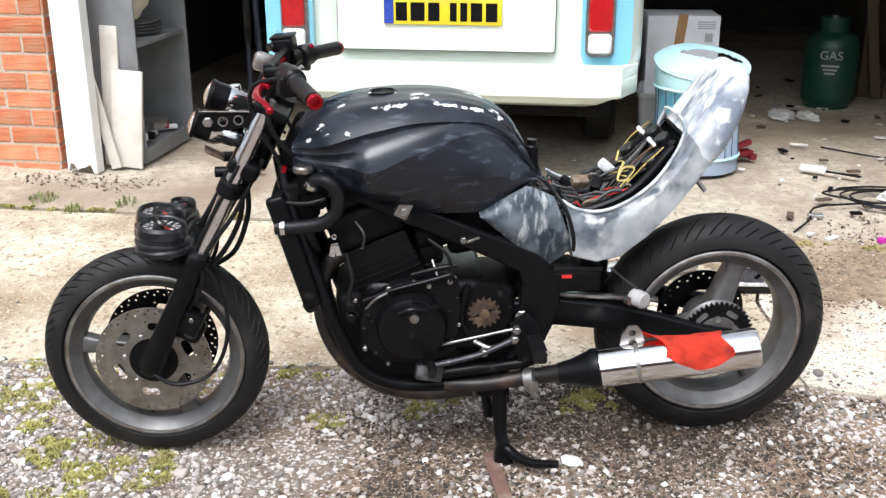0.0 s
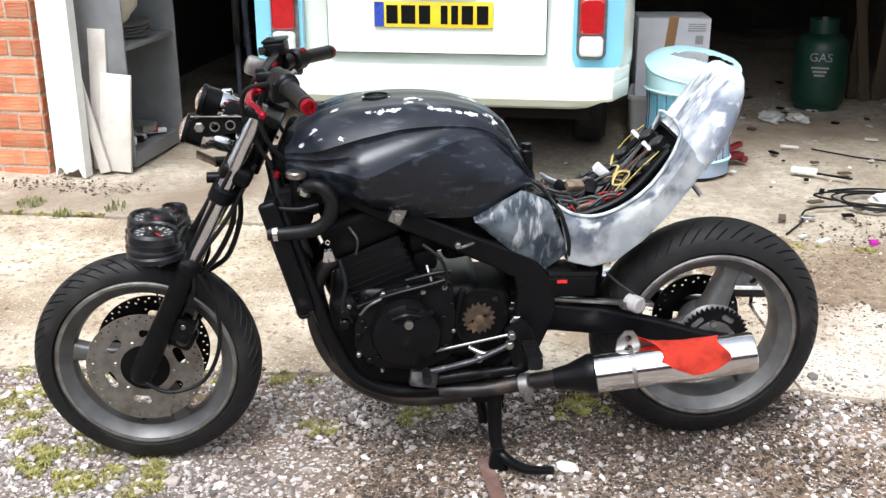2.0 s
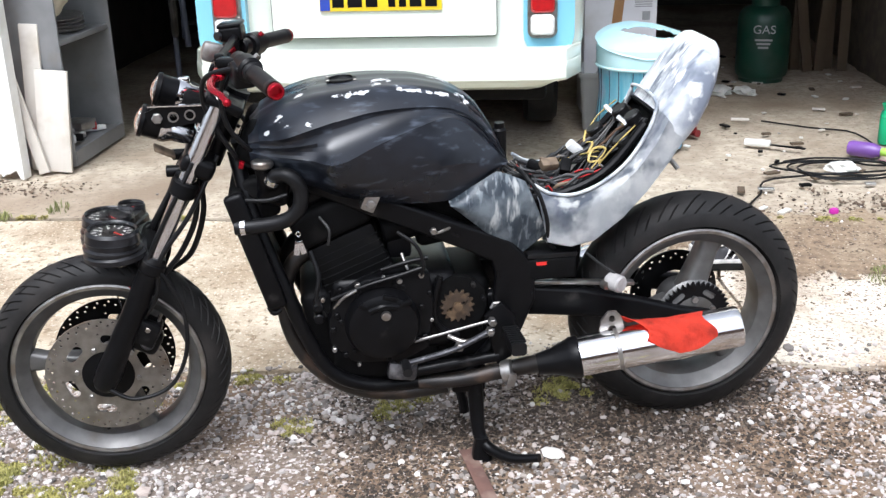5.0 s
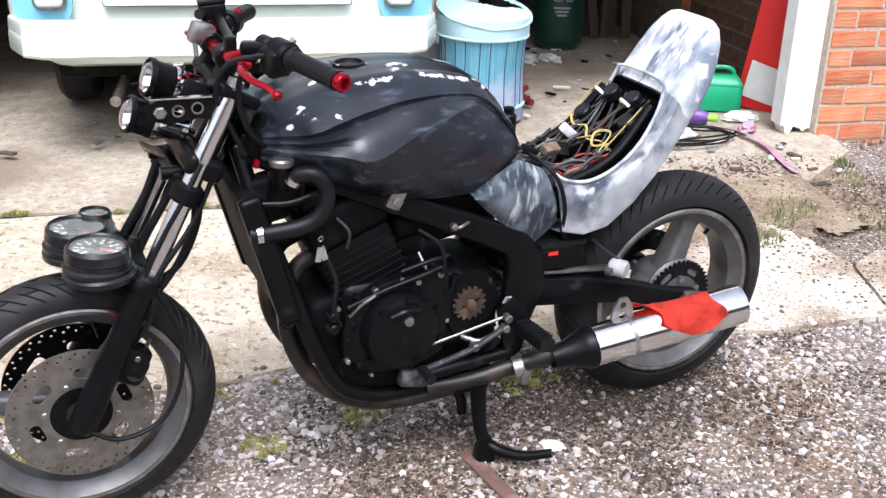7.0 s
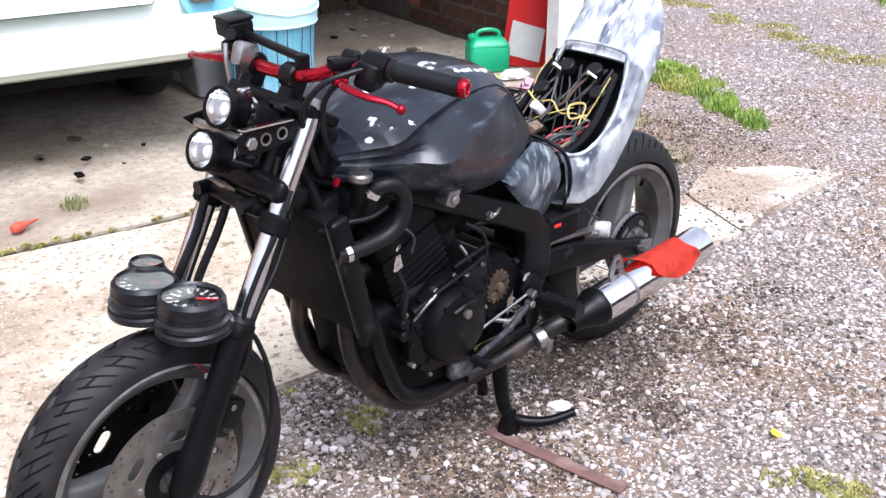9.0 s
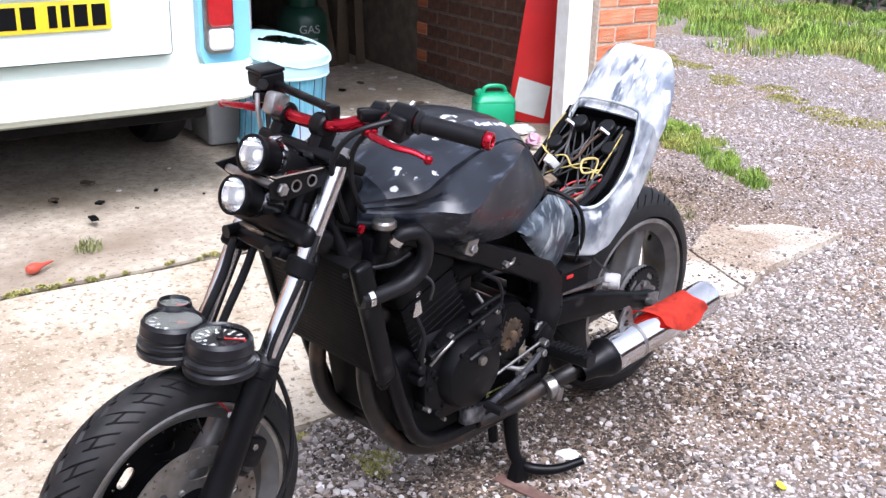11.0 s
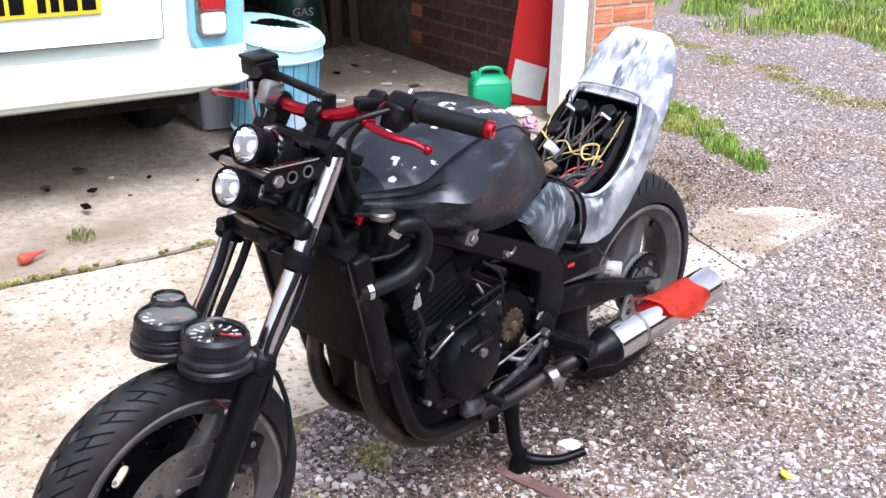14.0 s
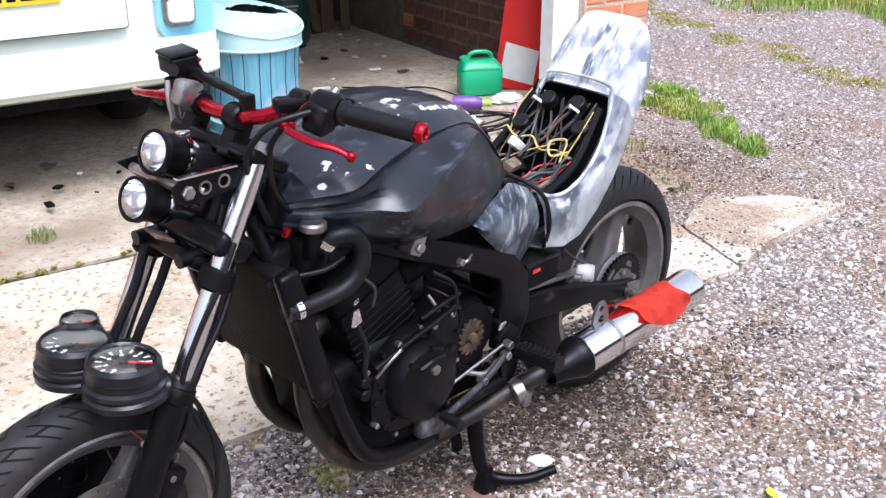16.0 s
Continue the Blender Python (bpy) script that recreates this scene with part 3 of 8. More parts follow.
FW, RW = Vector((-0.7025, -0.012, 0.2833)), Vector((0.7075, -0.025, 0.328))
SIDE = pose(0, 0, 0, 90, 0, 0)  # turns z to -y


def cut(bm, tool):
    """Take the volume of tool out of bm."""
    a, b = new("work_a", finish(bm, "work_a", M["disc"])), new("work_b", finish(tool, "work_b", M["disc"]))
    mod = a.modifiers.new("cut", "BOOLEAN")
    mod.object, mod.operation, mod.solver = b, "DIFFERENCE", "EXACT"
    dg = bpy.context.evaluated_depsgraph_get()
    me = bpy.data.meshes.new_from_object(a.evaluated_get(dg))
    out = bmesh.new()
    out.from_mesh(me)
    for o in (a, b):
        d = o.data
        bpy.data.objects.remove(o)
        bpy.data.meshes.remove(d)
    bpy.data.meshes.remove(me)
    return out


def tyre_mesh(R, r, rim_r, pitches, lean, sipes, ribs, wave):
    """A tyre round its axle (along y). The rows of the mesh follow the sipes and its columns the lengthwise grooves.
    sipes: (phase, from, to) in degrees off the crown; ribs: (angle, from phase, to phase); wave: swing of the centre groove."""
    w = 0.0017 / R * pitches / (2 * math.pi)  # half groove width in pitches
    rows = set()
    for ph, _, _ in sipes:
        for q in (-1.9 * w, -w, w, 1.9 * w):
            rows.add(round((ph + q) % 1.0, 5))
    rows = sorted(rows)
    full = []
    for a, b in zip(rows, rows[1:] + [rows[0] + 1]):
        k = max(1, int((b - a) / 0.11))
        full += [(a + (b - a) * i / k) % 1.0 for i in range(k)]
    full = sorted(full)
    cols = {0.0, -1.6, 1.6, -3.0, 3.0}
    edge = [e for _, a, b in sipes for e in (a, b)] + [a for a, _, _ in ribs]
    for e in edge:
        for d in (-2.6, -1.3, 1.3, 2.6):
            cols.add(round(e + d, 2))
            cols.add(round(-e - d, 2))
    for a in range(-90, 91, 6):
        if all(abs(a - c) > 1.6 for c in cols):
            cols.add(float(a))
    cols = sorted(cols)
    prof = [(rim_r, -0.70 * r, -140), (rim_r + 0.010, -0.86 * r, -130), (rim_r + 0.45 * (R - r - rim_r) + 0.006, -0.985 * r, -110)]
    for a in cols:
        q = radians(a)
        prof.append((R - r + r * math.cos(q) - (0.0 if abs(a) < 66 else 0.002), r * math.sin(q), a))
    prof += [(x, -y, -a) for x, y, a in prof[2::-1]]

    def depth(k, a):
        side = 1 if a > 0 else -1
        for ph, lo, hi in sipes:
            f = abs((k - ph + 0.5) % 1.0 - 0.5)
            if f < 1.2 * w and lo - 0.1 <= abs(a) <= hi + 0.1:
                return 0.007
        for e, lo, hi in ribs:
            if abs(abs(a) - e) < 1.5 and lo <= (k if side < 0 else (k + 0.5) % 1.0) <= hi:
                return 0.007
        return 0.005 if abs(a) < 1.7 and wave else 0.0
    verts, faces = [], []
    n, m = pitches * len(full), len(prof)
    for i in range(pitches):
        for k in full:
            for rad, y, a in prof:
                d = depth(k, a) if abs(a) < 85 else 0.0
                swing = wave * math.sin(2 * math.pi * (i + k) / 1.0) * max(0.0, 1 - abs(a) / 30.0)
                if abs(a) < 80 and wave:
                    q = radians(a + swing)
                    rad, y = R - r + r * math.cos(q), r * math.sin(q)
                th = 2 * math.pi * (i + k + lean * min(abs(a), 75.0) / 60.0 + (0.5 if a > 0 else 0.0) * min(1.0, abs(a) / 4.0)) / pitches
                verts.append(((rad - d) * math.cos(th), y, (rad - d) * math.sin(th)))
    for i in range(n):
        for j in range(m):
            a, b = i * m, ((i + 1) % n) * m
            faces.append((a + j, a + (j + 1) % m, b + (j + 1) % m, b + j))
    me = bpy.data.meshes.new("work_t")
    me.from_pydata(verts, [], faces)
    bm = bmesh.new()
    bm.from_mesh(me)
    bpy.data.meshes.remove(me)
    return bm


def add_spoke(bm, ang, r0, r1, w0, w1, t0, t1):
    """A hollow-cast style spoke: broad box that tapers from hub to rim, with a raised rib."""
    m = pose(0, 0, 0, 0, -ang, 0)
    secs = []
    for r, w, t in ((r0, w0, t0), (r0 + (r1 - r0) * 0.35, w0 * 0.82, t0 * 0.85), (r0 + (r1 - r0) * 0.8, w1, t1), (r1, w1 * 1.25, t1)):
        secs.append([m @ Vector((r, b, a)) for a, b in round_rect(w, t, min(w, t) * 0.28, 3)])
    rings = [[bm.verts.new(p) for p in s] for s in secs]
    n = len(rings[0])
    for a, b in zip(rings, rings[1:]):
        for i in range(n):
            bm.faces.new((a[i], a[(i + 1) % n], b[(i + 1) % n], b[i]))


def add_wheel(name, width, rim_r, spokes, hub_r, hub_w, spoke_w, label, centre):
    h = width / 2
    prof = [(rim_r + 0.008, -h), (rim_r + 0.009, -h + 0.006), (rim_r, -h + 0.012), (rim_r - 0.012, -h + 0.03), (rim_r - 0.018, 0), (rim_r - 0.012, h - 0.03), (rim_r, h - 0.012), (rim_r + 0.009, h - 0.006), (rim_r + 0.008, h), (rim_r - 0.004, h + 0.001), (rim_r - 0.014, h - 0.010), (rim_r - 0.030, h - 0.022), (rim_r - 0.036, 0), (rim_r - 0.030, -h + 0.022), (rim_r - 0.014, -h + 0.010), (rim_r - 0.004, -h - 0.001)]
    wheel = at(part(name, lathe(prof, 96, SIDE, closed=True), M["wheel_grey"], bike, label), centre)
    for s in (-1, 1):
        part("rim_edge", lathe([(rim_r - 0.003, s * (h + 0.0015)), (rim_r + 0.004, s * (h + 0.0035)), (rim_r + 0.0085, s * (h + 0.0015)), (rim_r + 0.004, s * (h - 0.002))], 96, SIDE, closed=True), M["alloy"], wheel, "bare bright rim edge")
    part("hub", lathe([(0, -hub_w), (hub_r * 0.8, -hub_w), (hub_r, -hub_w + 0.008), (hub_r * 0.9, 0), (hub_r, hub_w - 0.008), (hub_r * 0.8, hub_w), (0, hub_w)], 40, SIDE), M["wheel_grey"], wheel, "grey cast hub")
    for a in spokes:
        bm = bmesh.new()
        add_spoke(bm, a, hub_r * 0.7, rim_r - 0.03, spoke_w * 1.35, spoke_w, hub_w * 1.3, width * 0.45)
        part("spoke", bm, M["wheel_grey"], wheel)
    return wheel


def disc_mesh(R, r_in, thick, rows, slots):
    """A drilled brake disc round y."""
    h = thick / 2
    bm = lathe([(r_in, -h), (R, -h), (R, h), (r_in, h)], 96, SIDE, closed=True)
    tool = bmesh.new()
    for rr, count, off, hr in rows:
        for i in range(count):
            a = 2 * math.pi * (i + off) / count
            add_lathe(tool, [(0, -0.02), (hr, -0.02), (hr, 0.02), (0, 0.02)], 8, Matrix.Translation((rr * math.cos(a), 0, rr * math.sin(a))) @ SIDE)
    for i in range(slots):
        a = 360 * i / slots + 20
        secs = [[Matrix(pose(0, 0, 0, 0, -a, 0)) @ Vector((R * 0.635 + q, y, p)) for p, q in round_rect(0.046, 0.023, 0.011, 4)] for y in (-0.02, 0.02)]
        rings = [[tool.verts.new(p) for p in s] for s in secs]
        n = len(rings[0])
        for k in range(n):
            tool.faces.new((rings[0][k], rings[0][(k + 1) % n], rings[1][(k + 1) % n], rings[1][k]))
        tool.faces.new(rings[0][::-1])
        tool.faces.new(rings[1])
    return cut(bm, tool)


def gear_mesh(R, depth, teeth, thick, hole, slots=None):
    """A toothed sprocket round y; hole: (radius, count, size) rows; slots: (radius, count, width, height) of the oval windows."""
    out = []
    for i in range(teeth * 4):
        a = 2 * math.pi * i / (teeth * 4)
        rr = R if i % 4 in (0, 1) else R - depth
        rr = R - depth * 0.3 if i % 4 == 1 else rr
        out.append((rr * math.cos(a), rr * math.sin(a)))
    bm = plate(out, -thick / 2, thick / 2)
    if hole:
        tool = bmesh.new()
        for rr, count, hr in hole:
            for i in range(count):
                a = 2 * math.pi * i / count + 0.4
                c = (rr * math.cos(a), 0, rr * math.sin(a)) if rr else (0, 0, 0)
                add_lathe(tool, [(0, -0.03), (hr, -0.03), (hr, 0.03), (0, 0.03)], 14, Matrix.Translation(c) @ SIDE)
        if slots:
            rr, count, sw, sh = slots
            for i in range(count):
                m = Matrix(pose(0, 0, 0, 0, -360 * i / count - 59, 0))
                rings = [[tool.verts.new(m @ Vector((rr + q, y, p))) for p, q in round_rect(sw, sh, sh * 0.48, 4)] for y in (-0.03, 0.03)]
                n = len(rings[0])
                for k in range(n):
                    tool.faces.new((rings[0][k], rings[0][(k + 1) % n], rings[1][(k + 1) % n], rings[1][k]))
                tool.faces.new(rings[0][::-1])
                tool.faces.new(rings[1])
        bm = cut(bm, tool)
    return bm


def bolt(p, r, h, parent, material="alloy", axis=(0, -1, 0), name="bolt"):
    q = Vector(p) + Vector(axis) * h
    return part(name, rod(p, q, r, n=6, bevel=r * 0.2), M[material], parent)


def at(ob, v):
    ob.location = v
    return ob


def build_wheels():
    fw = add_wheel("front_wheel", 0.086, 0.214, (172, 52, -68), 0.042, 0.045, 0.042, "grey three-spoke cast front wheel", FW)
    part("tyre", tyre_mesh(0.2800, 0.051, 0.218, 30, -1.15, ((0.0, 9, 56), (0.5, 26, 64)), ((33, 0.0, 0.5),), 6.0), M["rubber"], fw, "worn black front tyre", 28)
    for s in (-1, 1):
        d = part("brake_disc", disc_mesh(0.142, 0.060, 0.005, ((0.135, 32, 0, 0.0033), (0.126, 32, 0.4, 0.0033), (0.105, 12, 0.2, 0.0030)), 6), M["disc"] if s < 0 else M["black_metal"], fw, "drilled rusty steel brake disc with six windows" if s < 0 else "black drilled brake disc with six windows")
        d.location = (0, s * 0.058, 0)
        c = part("disc_carrier", lathe([(0.030, -0.006), (0.062, -0.003), (0.063, 0.003), (0.030, 0.006)], 48, SIDE, closed=True), M["black_metal"], fw, "black disc carrier")
        c.location = (0, s * 0.056, 0)
        for i in range(6):
            a = radians(60 * i + 50)
            p = (0.070 * math.cos(a), s * 0.060, 0.070 * math.sin(a))
            part("disc_bolt", rod(p, (p[0], s * 0.0665, p[2]), 0.0062, n=6, bevel=0.001), M["alloy"], fw)
    part("valve_stem", rod((-0.03, 0, -0.185), (-0.036, -0.01, -0.155), 0.005), M["rubber_black"], fw)
    part("axle", rod((0, -0.112, 0), (0, 0.112, 0), 0.011, n=20), M["alloy"], fw)
    part("axle_end", lathe([(0.007, 0.108), (0.007, 0.130), (0.009, 0.133), (0.014, 0.133), (0.016, 0.130), (0.016, 0.108)], 28, Matrix.Rotation(math.pi, 4, "Z") @ SIDE, closed=True), M["alloy"], fw, "bare hollow axle end")

    rw = add_wheel("rear_wheel", 0.118, 0.213, (72, 192, 312), 0.055, 0.06, 0.050, "grey three-spoke cast rear wheel", RW)
    part("tyre", tyre_mesh(0.2970, 0.066, 0.217, 26, 1.1, ((0.0, 12, 58), (0.5, 36, 62)), (), 0.0), M["rubber"], rw, "worn black rear tyre", 28)
    sp = part("rear_sprocket", gear_mesh(0.092, 0.009, 42, 0.007, [(0, 1, 0.03)], (0.066, 5, 0.036, 0.015)), M["black_metal"], rw, "black rear sprocket with oval windows")
    sp.location = (0, -0.076, 0)
    part("cush_drive", lathe([(0.025, 0.05), (0.085, 0.05), (0.09, 0.06), (0.075, 0.075), (0.05, 0.08), (0.025, 0.08)], 40, SIDE, closed=True), M["wheel_grey"], rw, "grey cush drive drum")
    for i in range(5):
        a = radians(72 * i + 95)
        part("sprocket_nut", rod((0.048 * math.cos(a), -0.079, 0.048 * math.sin(a)), (0.048 * math.cos(a), -0.090, 0.048 * math.sin(a)), 0.008, n=6), M["alloy"], rw)
    part("axle", rod((0, -0.14, 0), (0, 0.14, 0), 0.012, n=16), M["alloy"], rw)
    rd = part("brake_disc", disc_mesh(0.115, 0.06, 0.005, ((0.105, 20, 0, 0.0035), (0.095, 20, 0.4, 0.0035)), 0), M["black_metal"], rw, "black drilled rear brake disc")
    rd.location = (0, 0.075, 0)
    part("valve_stem", rod((0.125, -0.01, 0.14), (0.105, -0.018, 0.128), 0.005), M["rubber_black"], rw)


FORK = Vector((0.224, 0, 0.450)).normalized()


def fork_at(z, y):
    return Vector((-0.703, y - 0.010, 0.285)) + FORK * ((z - 0.285) / FORK.z)


def build_front():
    for s in (-1, 1):
        y = s * 0.098
        a, b, c = fork_at(0.268, y), fork_at(0.575, y), fork_at(0.935, y)
        bm = bmesh.new()
        add_lathe(bm, [(0, 0), (0.020, 0.0), (0.027, 0.012), (0.029, 0.05), (0.027, 0.10), (0.0255, 0.20), (0.0255, (b - a).length - 0.03), (0.029, (b - a).length - 0.026), (0.029, (b - a).length - 0.004), (0.024, (b - a).length), (0, (b - a).length)], 28, frame_to(a, b))
        sl = part("fork_slider", bm, M["black_metal"], bike, "black fork slider")
        add = bmesh.new()
        add_box(add, 0.05, 0.03, 0.06, Matrix.Translation(fork_at(0.41, y) + Vector((0.045, s * -0.005, -0.012))) @ pose(0, 0, 0, 0, 28, 0), 0.008)
        part("caliper_lug", add, M["black_metal"], sl)
        part("dust_seal", rod(b, b + FORK * 0.012, 0.0265, 0.023, 28), M["rubber_black"], sl)
        part("fork_tube", rod(b - FORK * 0.02, c, 0.0185, n=32, bevel=0.003), M["fork_chrome"], bike, "chrome fork tube")
        part("fork_collar", rod(fork_at(0.722, y), fork_at(0.756, y), 0.029, n=28, bevel=0.005), M["black_matt"], bike, "black rubber collar on the fork tube")
        part("fork_cap", rod(c, c + FORK * 0.014, 0.016, n=6), M["alloy"], bike)
        bolt((-0.703, s * 0.112 - 0.010, 0.284), 0.014, 0.006, bike, axis=(0, s, 0), name="axle_nut")
        bm = bmesh.new()
        add_box(bm, 0.085, 0.042, 0.062, pose(-0.612, s * 0.075, 0.375, 0, 30, 0), 0.014, 3)
        add_box(bm, 0.05, 0.052, 0.05, pose(-0.592, s * 0.085, 0.40, 0, 30, 0), 0.012, 3)
        add_rod(bm, (-0.628, s * 0.095, 0.40), (-0.628, s * 0.118, 0.40), 0.016, n=18)
        cal = part("brake_caliper", bm, M["black_metal"], bike, "black brake caliper")
        bolt((-0.632, s * 0.112, 0.398), 0.011, 0.009, cal, axis=(0, s, 0))
        bolt((-0.592, s * 0.112, 0.41), 0.007, 0.007, cal, axis=(0, s, 0))
        bolt((-0.640, s * 0.092, 0.352), 0.009, 0.012, cal, axis=(0, s, 0))
        part("caliper_piston", rod((-0.598, s * 0.096, 0.372), (-0.598, s * 0.110, 0.372), 0.017, n=20, bevel=0.003), M["worn_alloy"], cal, "scuffed caliper piston cover")
        part("bleed_nipple", rod((-0.570, s * 0.088, 0.418), (-0.562, s * 0.090, 0.436), 0.004, n=8), M["alloy"], cal)
        part("brake_hose", tube([(-0.60, s * 0.10, 0.43), (-0.56, s * 0.12, 0.50), (-0.545, s * 0.125, 0.58), (-0.47, s * 0.115, 0.68), (-0.40, s * 0.08, 0.80)], 0.0055), M["rubber_black"], bike, "black brake hose")
    # loop of cable from the axle to the mudguard stay
    part("cable", tube([(-0.70, -0.125, 0.275), (-0.64, -0.13, 0.245), (-0.56, -0.125, 0.265), (-0.515, -0.12, 0.34), (-0.507, -0.115, 0.44), (-0.535, -0.12, 0.53), (-0.565, -0.125, 0.585), (-0.53, -0.125, 0.66), (-0.487, -0.13, 0.735), (-0.45, -0.125, 0.80)], 0.005), M["rubber_black"], bike, "black cable loop")
    part("cable", tube([(-0.545, 0.02, 0.50), (-0.485, -0.03, 0.56), (-0.447, -0.05, 0.66), (-0.442, -0.05, 0.75), (-0.41, -0.04, 0.83)], 0.0065), M["rubber_black"], bike, "black cable behind the fork")
    part("cable", tube([(-0.545, -0.10, 0.535), (-0.50, -0.085, 0.585), (-0.462, -0.075, 0.66), (-0.452, -0.07, 0.75)], 0.0065), M["rubber_black"], bike, "black cable behind the fork")
    for dx, dy in ((-0.026, -0.022), (0.020, -0.030)):
        pts = [fork_at(z, 0.098) + Vector((dx + 0.006 * math.sin(z * 20), dy, 0)) for z in (0.52, 0.60, 0.68, 0.76)]
        part("brake_hose", tube(pts + [(-0.43, 0.05, 0.81)], 0.0085), M["rubber_black"], bike, "black hose along the far fork leg")
    # lower and upper clamps, steering head
    bm = bmesh.new()
    add_box(bm, 0.075, 0.23, 0.045, Matrix.Translation(fork_at(0.785, 0) + Vector((0.012, 0, 0))) @ pose(0, 0, 0, 0, 28, 0), 0.014, 3)
    add_rod(bm, fork_at(0.77, 0) + Vector((0.035, 0, 0)), fork_at(0.93, 0) + Vector((0.035, 0, 0)), 0.028, n=24)
    part("lower_clamp", bm, M["black_metal"], bike, "black lower fork clamp")
    bm = bmesh.new()
    add_box(bm, 0.085, 0.235, 0.024, Matrix.Translation(fork_at(0.918, 0) + Vector((0.015, 0, 0))) @ pose(0, 0, 0, 0, 28, 0), 0.009, 3)
    part("top_clamp", bm, M["black_metal"], bike, "black upper fork clamp")
    # bracing tubes in front of the forks
    part("mudguard_brace", tube([fork_at(0.585, -0.098) + Vector((-0.02, 0.01, 0)), (-0.60, -0.06, 0.60), (-0.60, 0.06, 0.60), fork_at(0.585, 0.098) + Vector((-0.02, -0.01, 0))], 0.011), M["black_metal"], bike)
    part("mudguard_stay", box(0.12, 0.125, 0.05, pose(-0.602, 0, 0.575, 0, 30, 0), 0.015, 3), M["black_matt"], bike, "black fork brace above the tyre")
    bm = bmesh.new()
    add_box(bm, 0.05, 0.16, 0.028, pose(-0.475, 0, 0.752, 0, 28, 0), 0.01, 2)
    for y in (-0.06, 0.07):
        add_rod(bm, (-0.515, y, 0.765), (-0.475, y, 0.765), 0.013, n=14)
    part("lamp_bracket_base", bm, M["black_metal"], bike, "black lower yoke bracket")


def build_gauges():
    def cup(c, r, h, name, tilt):
        m = Matrix.Translation(c) @ pose(0, 0, 0, 0, tilt, 0)
        bm = lathe([(0, -h), (r * 0.82, -h), (r * 0.98, -h * 0.86), (r * 1.13, -h * 0.80), (r * 1.15, -h * 0.66), (r * 1.03, -h * 0.60), (r * 1.05, -h * 0.44), (r * 1.08, -h * 0.40), (r * 1.06, -h * 0.34), (r * 1.04, -h * 0.12), (r * 1.0, -0.004), (r * 0.95, 0.0), (r * 0.90, -0.003), (r * 0.88, -0.014), (0, -0.014)], 48, m)
        g = part(name, bm, M["gauge_plastic"], bike, "round black instrument with white scale and red needle", 25)
        part("dial", lathe([(0, -0.0115), (r * 0.87, -0.0115), (r * 0.87, -0.0145), (0, -0.0145)], 40, m), M["dial"], g, "black dial")
        for i in range(11 if r > 0.04 else 5):
            a = radians(-30 + 240 * i / (10 if r > 0.04 else 4))
            part("dial_mark", box(0.010, 0.0030, 0.001, m @ pose(-r * 0.68 * math.cos(a), r * 0.68 * math.sin(a), -0.0105, 0, 0, -math.degrees(a)), 0), M["dial_mark"], g)
            if r > 0.04 and i % 2 == 0:
                part("dial_bar", box(0.006, 0.005, 0.001, m @ pose(-r * 0.48 * math.cos(a), r * 0.48 * math.sin(a), -0.0105), 0), M["dial_mark"], g)
        part("needle", box(r * 0.95, 0.0026, 0.0015, m @ pose(r * 0.24, -r * 0.24, -0.0085, 0, 0, -45), 0), M["dial_red"], g, "red needle")
        part("needle_hub", rod(m @ Vector((0, 0, -0.0115)), m @ Vector((0, 0, -0.006)), r * 0.13, n=14), M["dial"], g)
        gl = part("glass", lathe([(0, -0.0030), (r * 0.89, -0.0040), (r * 0.89, -0.0055), (0, -0.0045)], 32, m), M["glass"], g, "clear instrument glass")
        gl.visible_shadow = False
        return g
    cup((-0.643, -0.091, 0.652), 0.056, 0.062, "instrument", 4)
    cup((-0.667, 0.019, 0.650), 0.056, 0.060, "instrument", 4)
    cup((-0.625, 0.082, 0.650), 0.031, 0.050, "instrument", 4)
    # the far dials share an angular shell; both groups stand on a broad flange
    def hull_loft(rings, z_list, grow):
        secs = []
        for z, g in zip(z_list, grow):
            sec = []
            for k in range(40):
                a = 2 * math.pi * k / 40
                d = Vector((math.cos(a), math.sin(a)))
                best = max(rings, key=lambda q: q[0] * d.x + q[1] * d.y + q[2])
                sec.append((best[0] + (best[2] + g) * d.x, best[1] + (best[2] + g) * d.y, z))
            secs.append(sec)
        return loft(secs)
    shell = [(-0.667, 0.019, 0.059), (-0.625, 0.082, 0.034), (-0.672, 0.080, 0.016)]
    part("instrument_shell", hull_loft(shell, (0.600, 0.620, 0.623, 0.638, 0.641), (0.004, 0.002, -0.002, -0.004, -0.012)), M["gauge_plastic"], bike, "angular black plastic shell round two dials", 30)
    part("instrument_base", hull_loft(shell, (0.585, 0.589, 0.599, 0.603), (0.004, 0.010, 0.010, 0.004)), M["gauge_plastic"], bike, "black plastic instrument base", 30)
    part("instrument_base", hull_loft([(-0.643, -0.091, 0.061), (-0.620, -0.030, 0.03)], (0.583, 0.587, 0.597, 0.602), (0.000, 0.007, 0.007, 0.001)), M["gauge_plastic"], bike, "black plastic instrument base", 30)
    part("base_clip", rod((-0.635, -0.085, 0.560), (-0.635, -0.085, 0.584), 0.012, 0.022, 12), M["alloy"], bike)
    part("wire", tube([(-0.665, -0.03, 0.586), (-0.655, -0.050, 0.53), (-0.625, -0.060, 0.49), (-0.612, -0.066, 0.470)], 0.0016, 6), M["wire_red"], bike, "thin red wire")
    part("wire_end", box(0.012, 0.006, 0.010, pose(-0.610, -0.067, 0.464, 0, 20, 0), 0.002), M["filler_patch"], bike, "pale crimp on the wire")
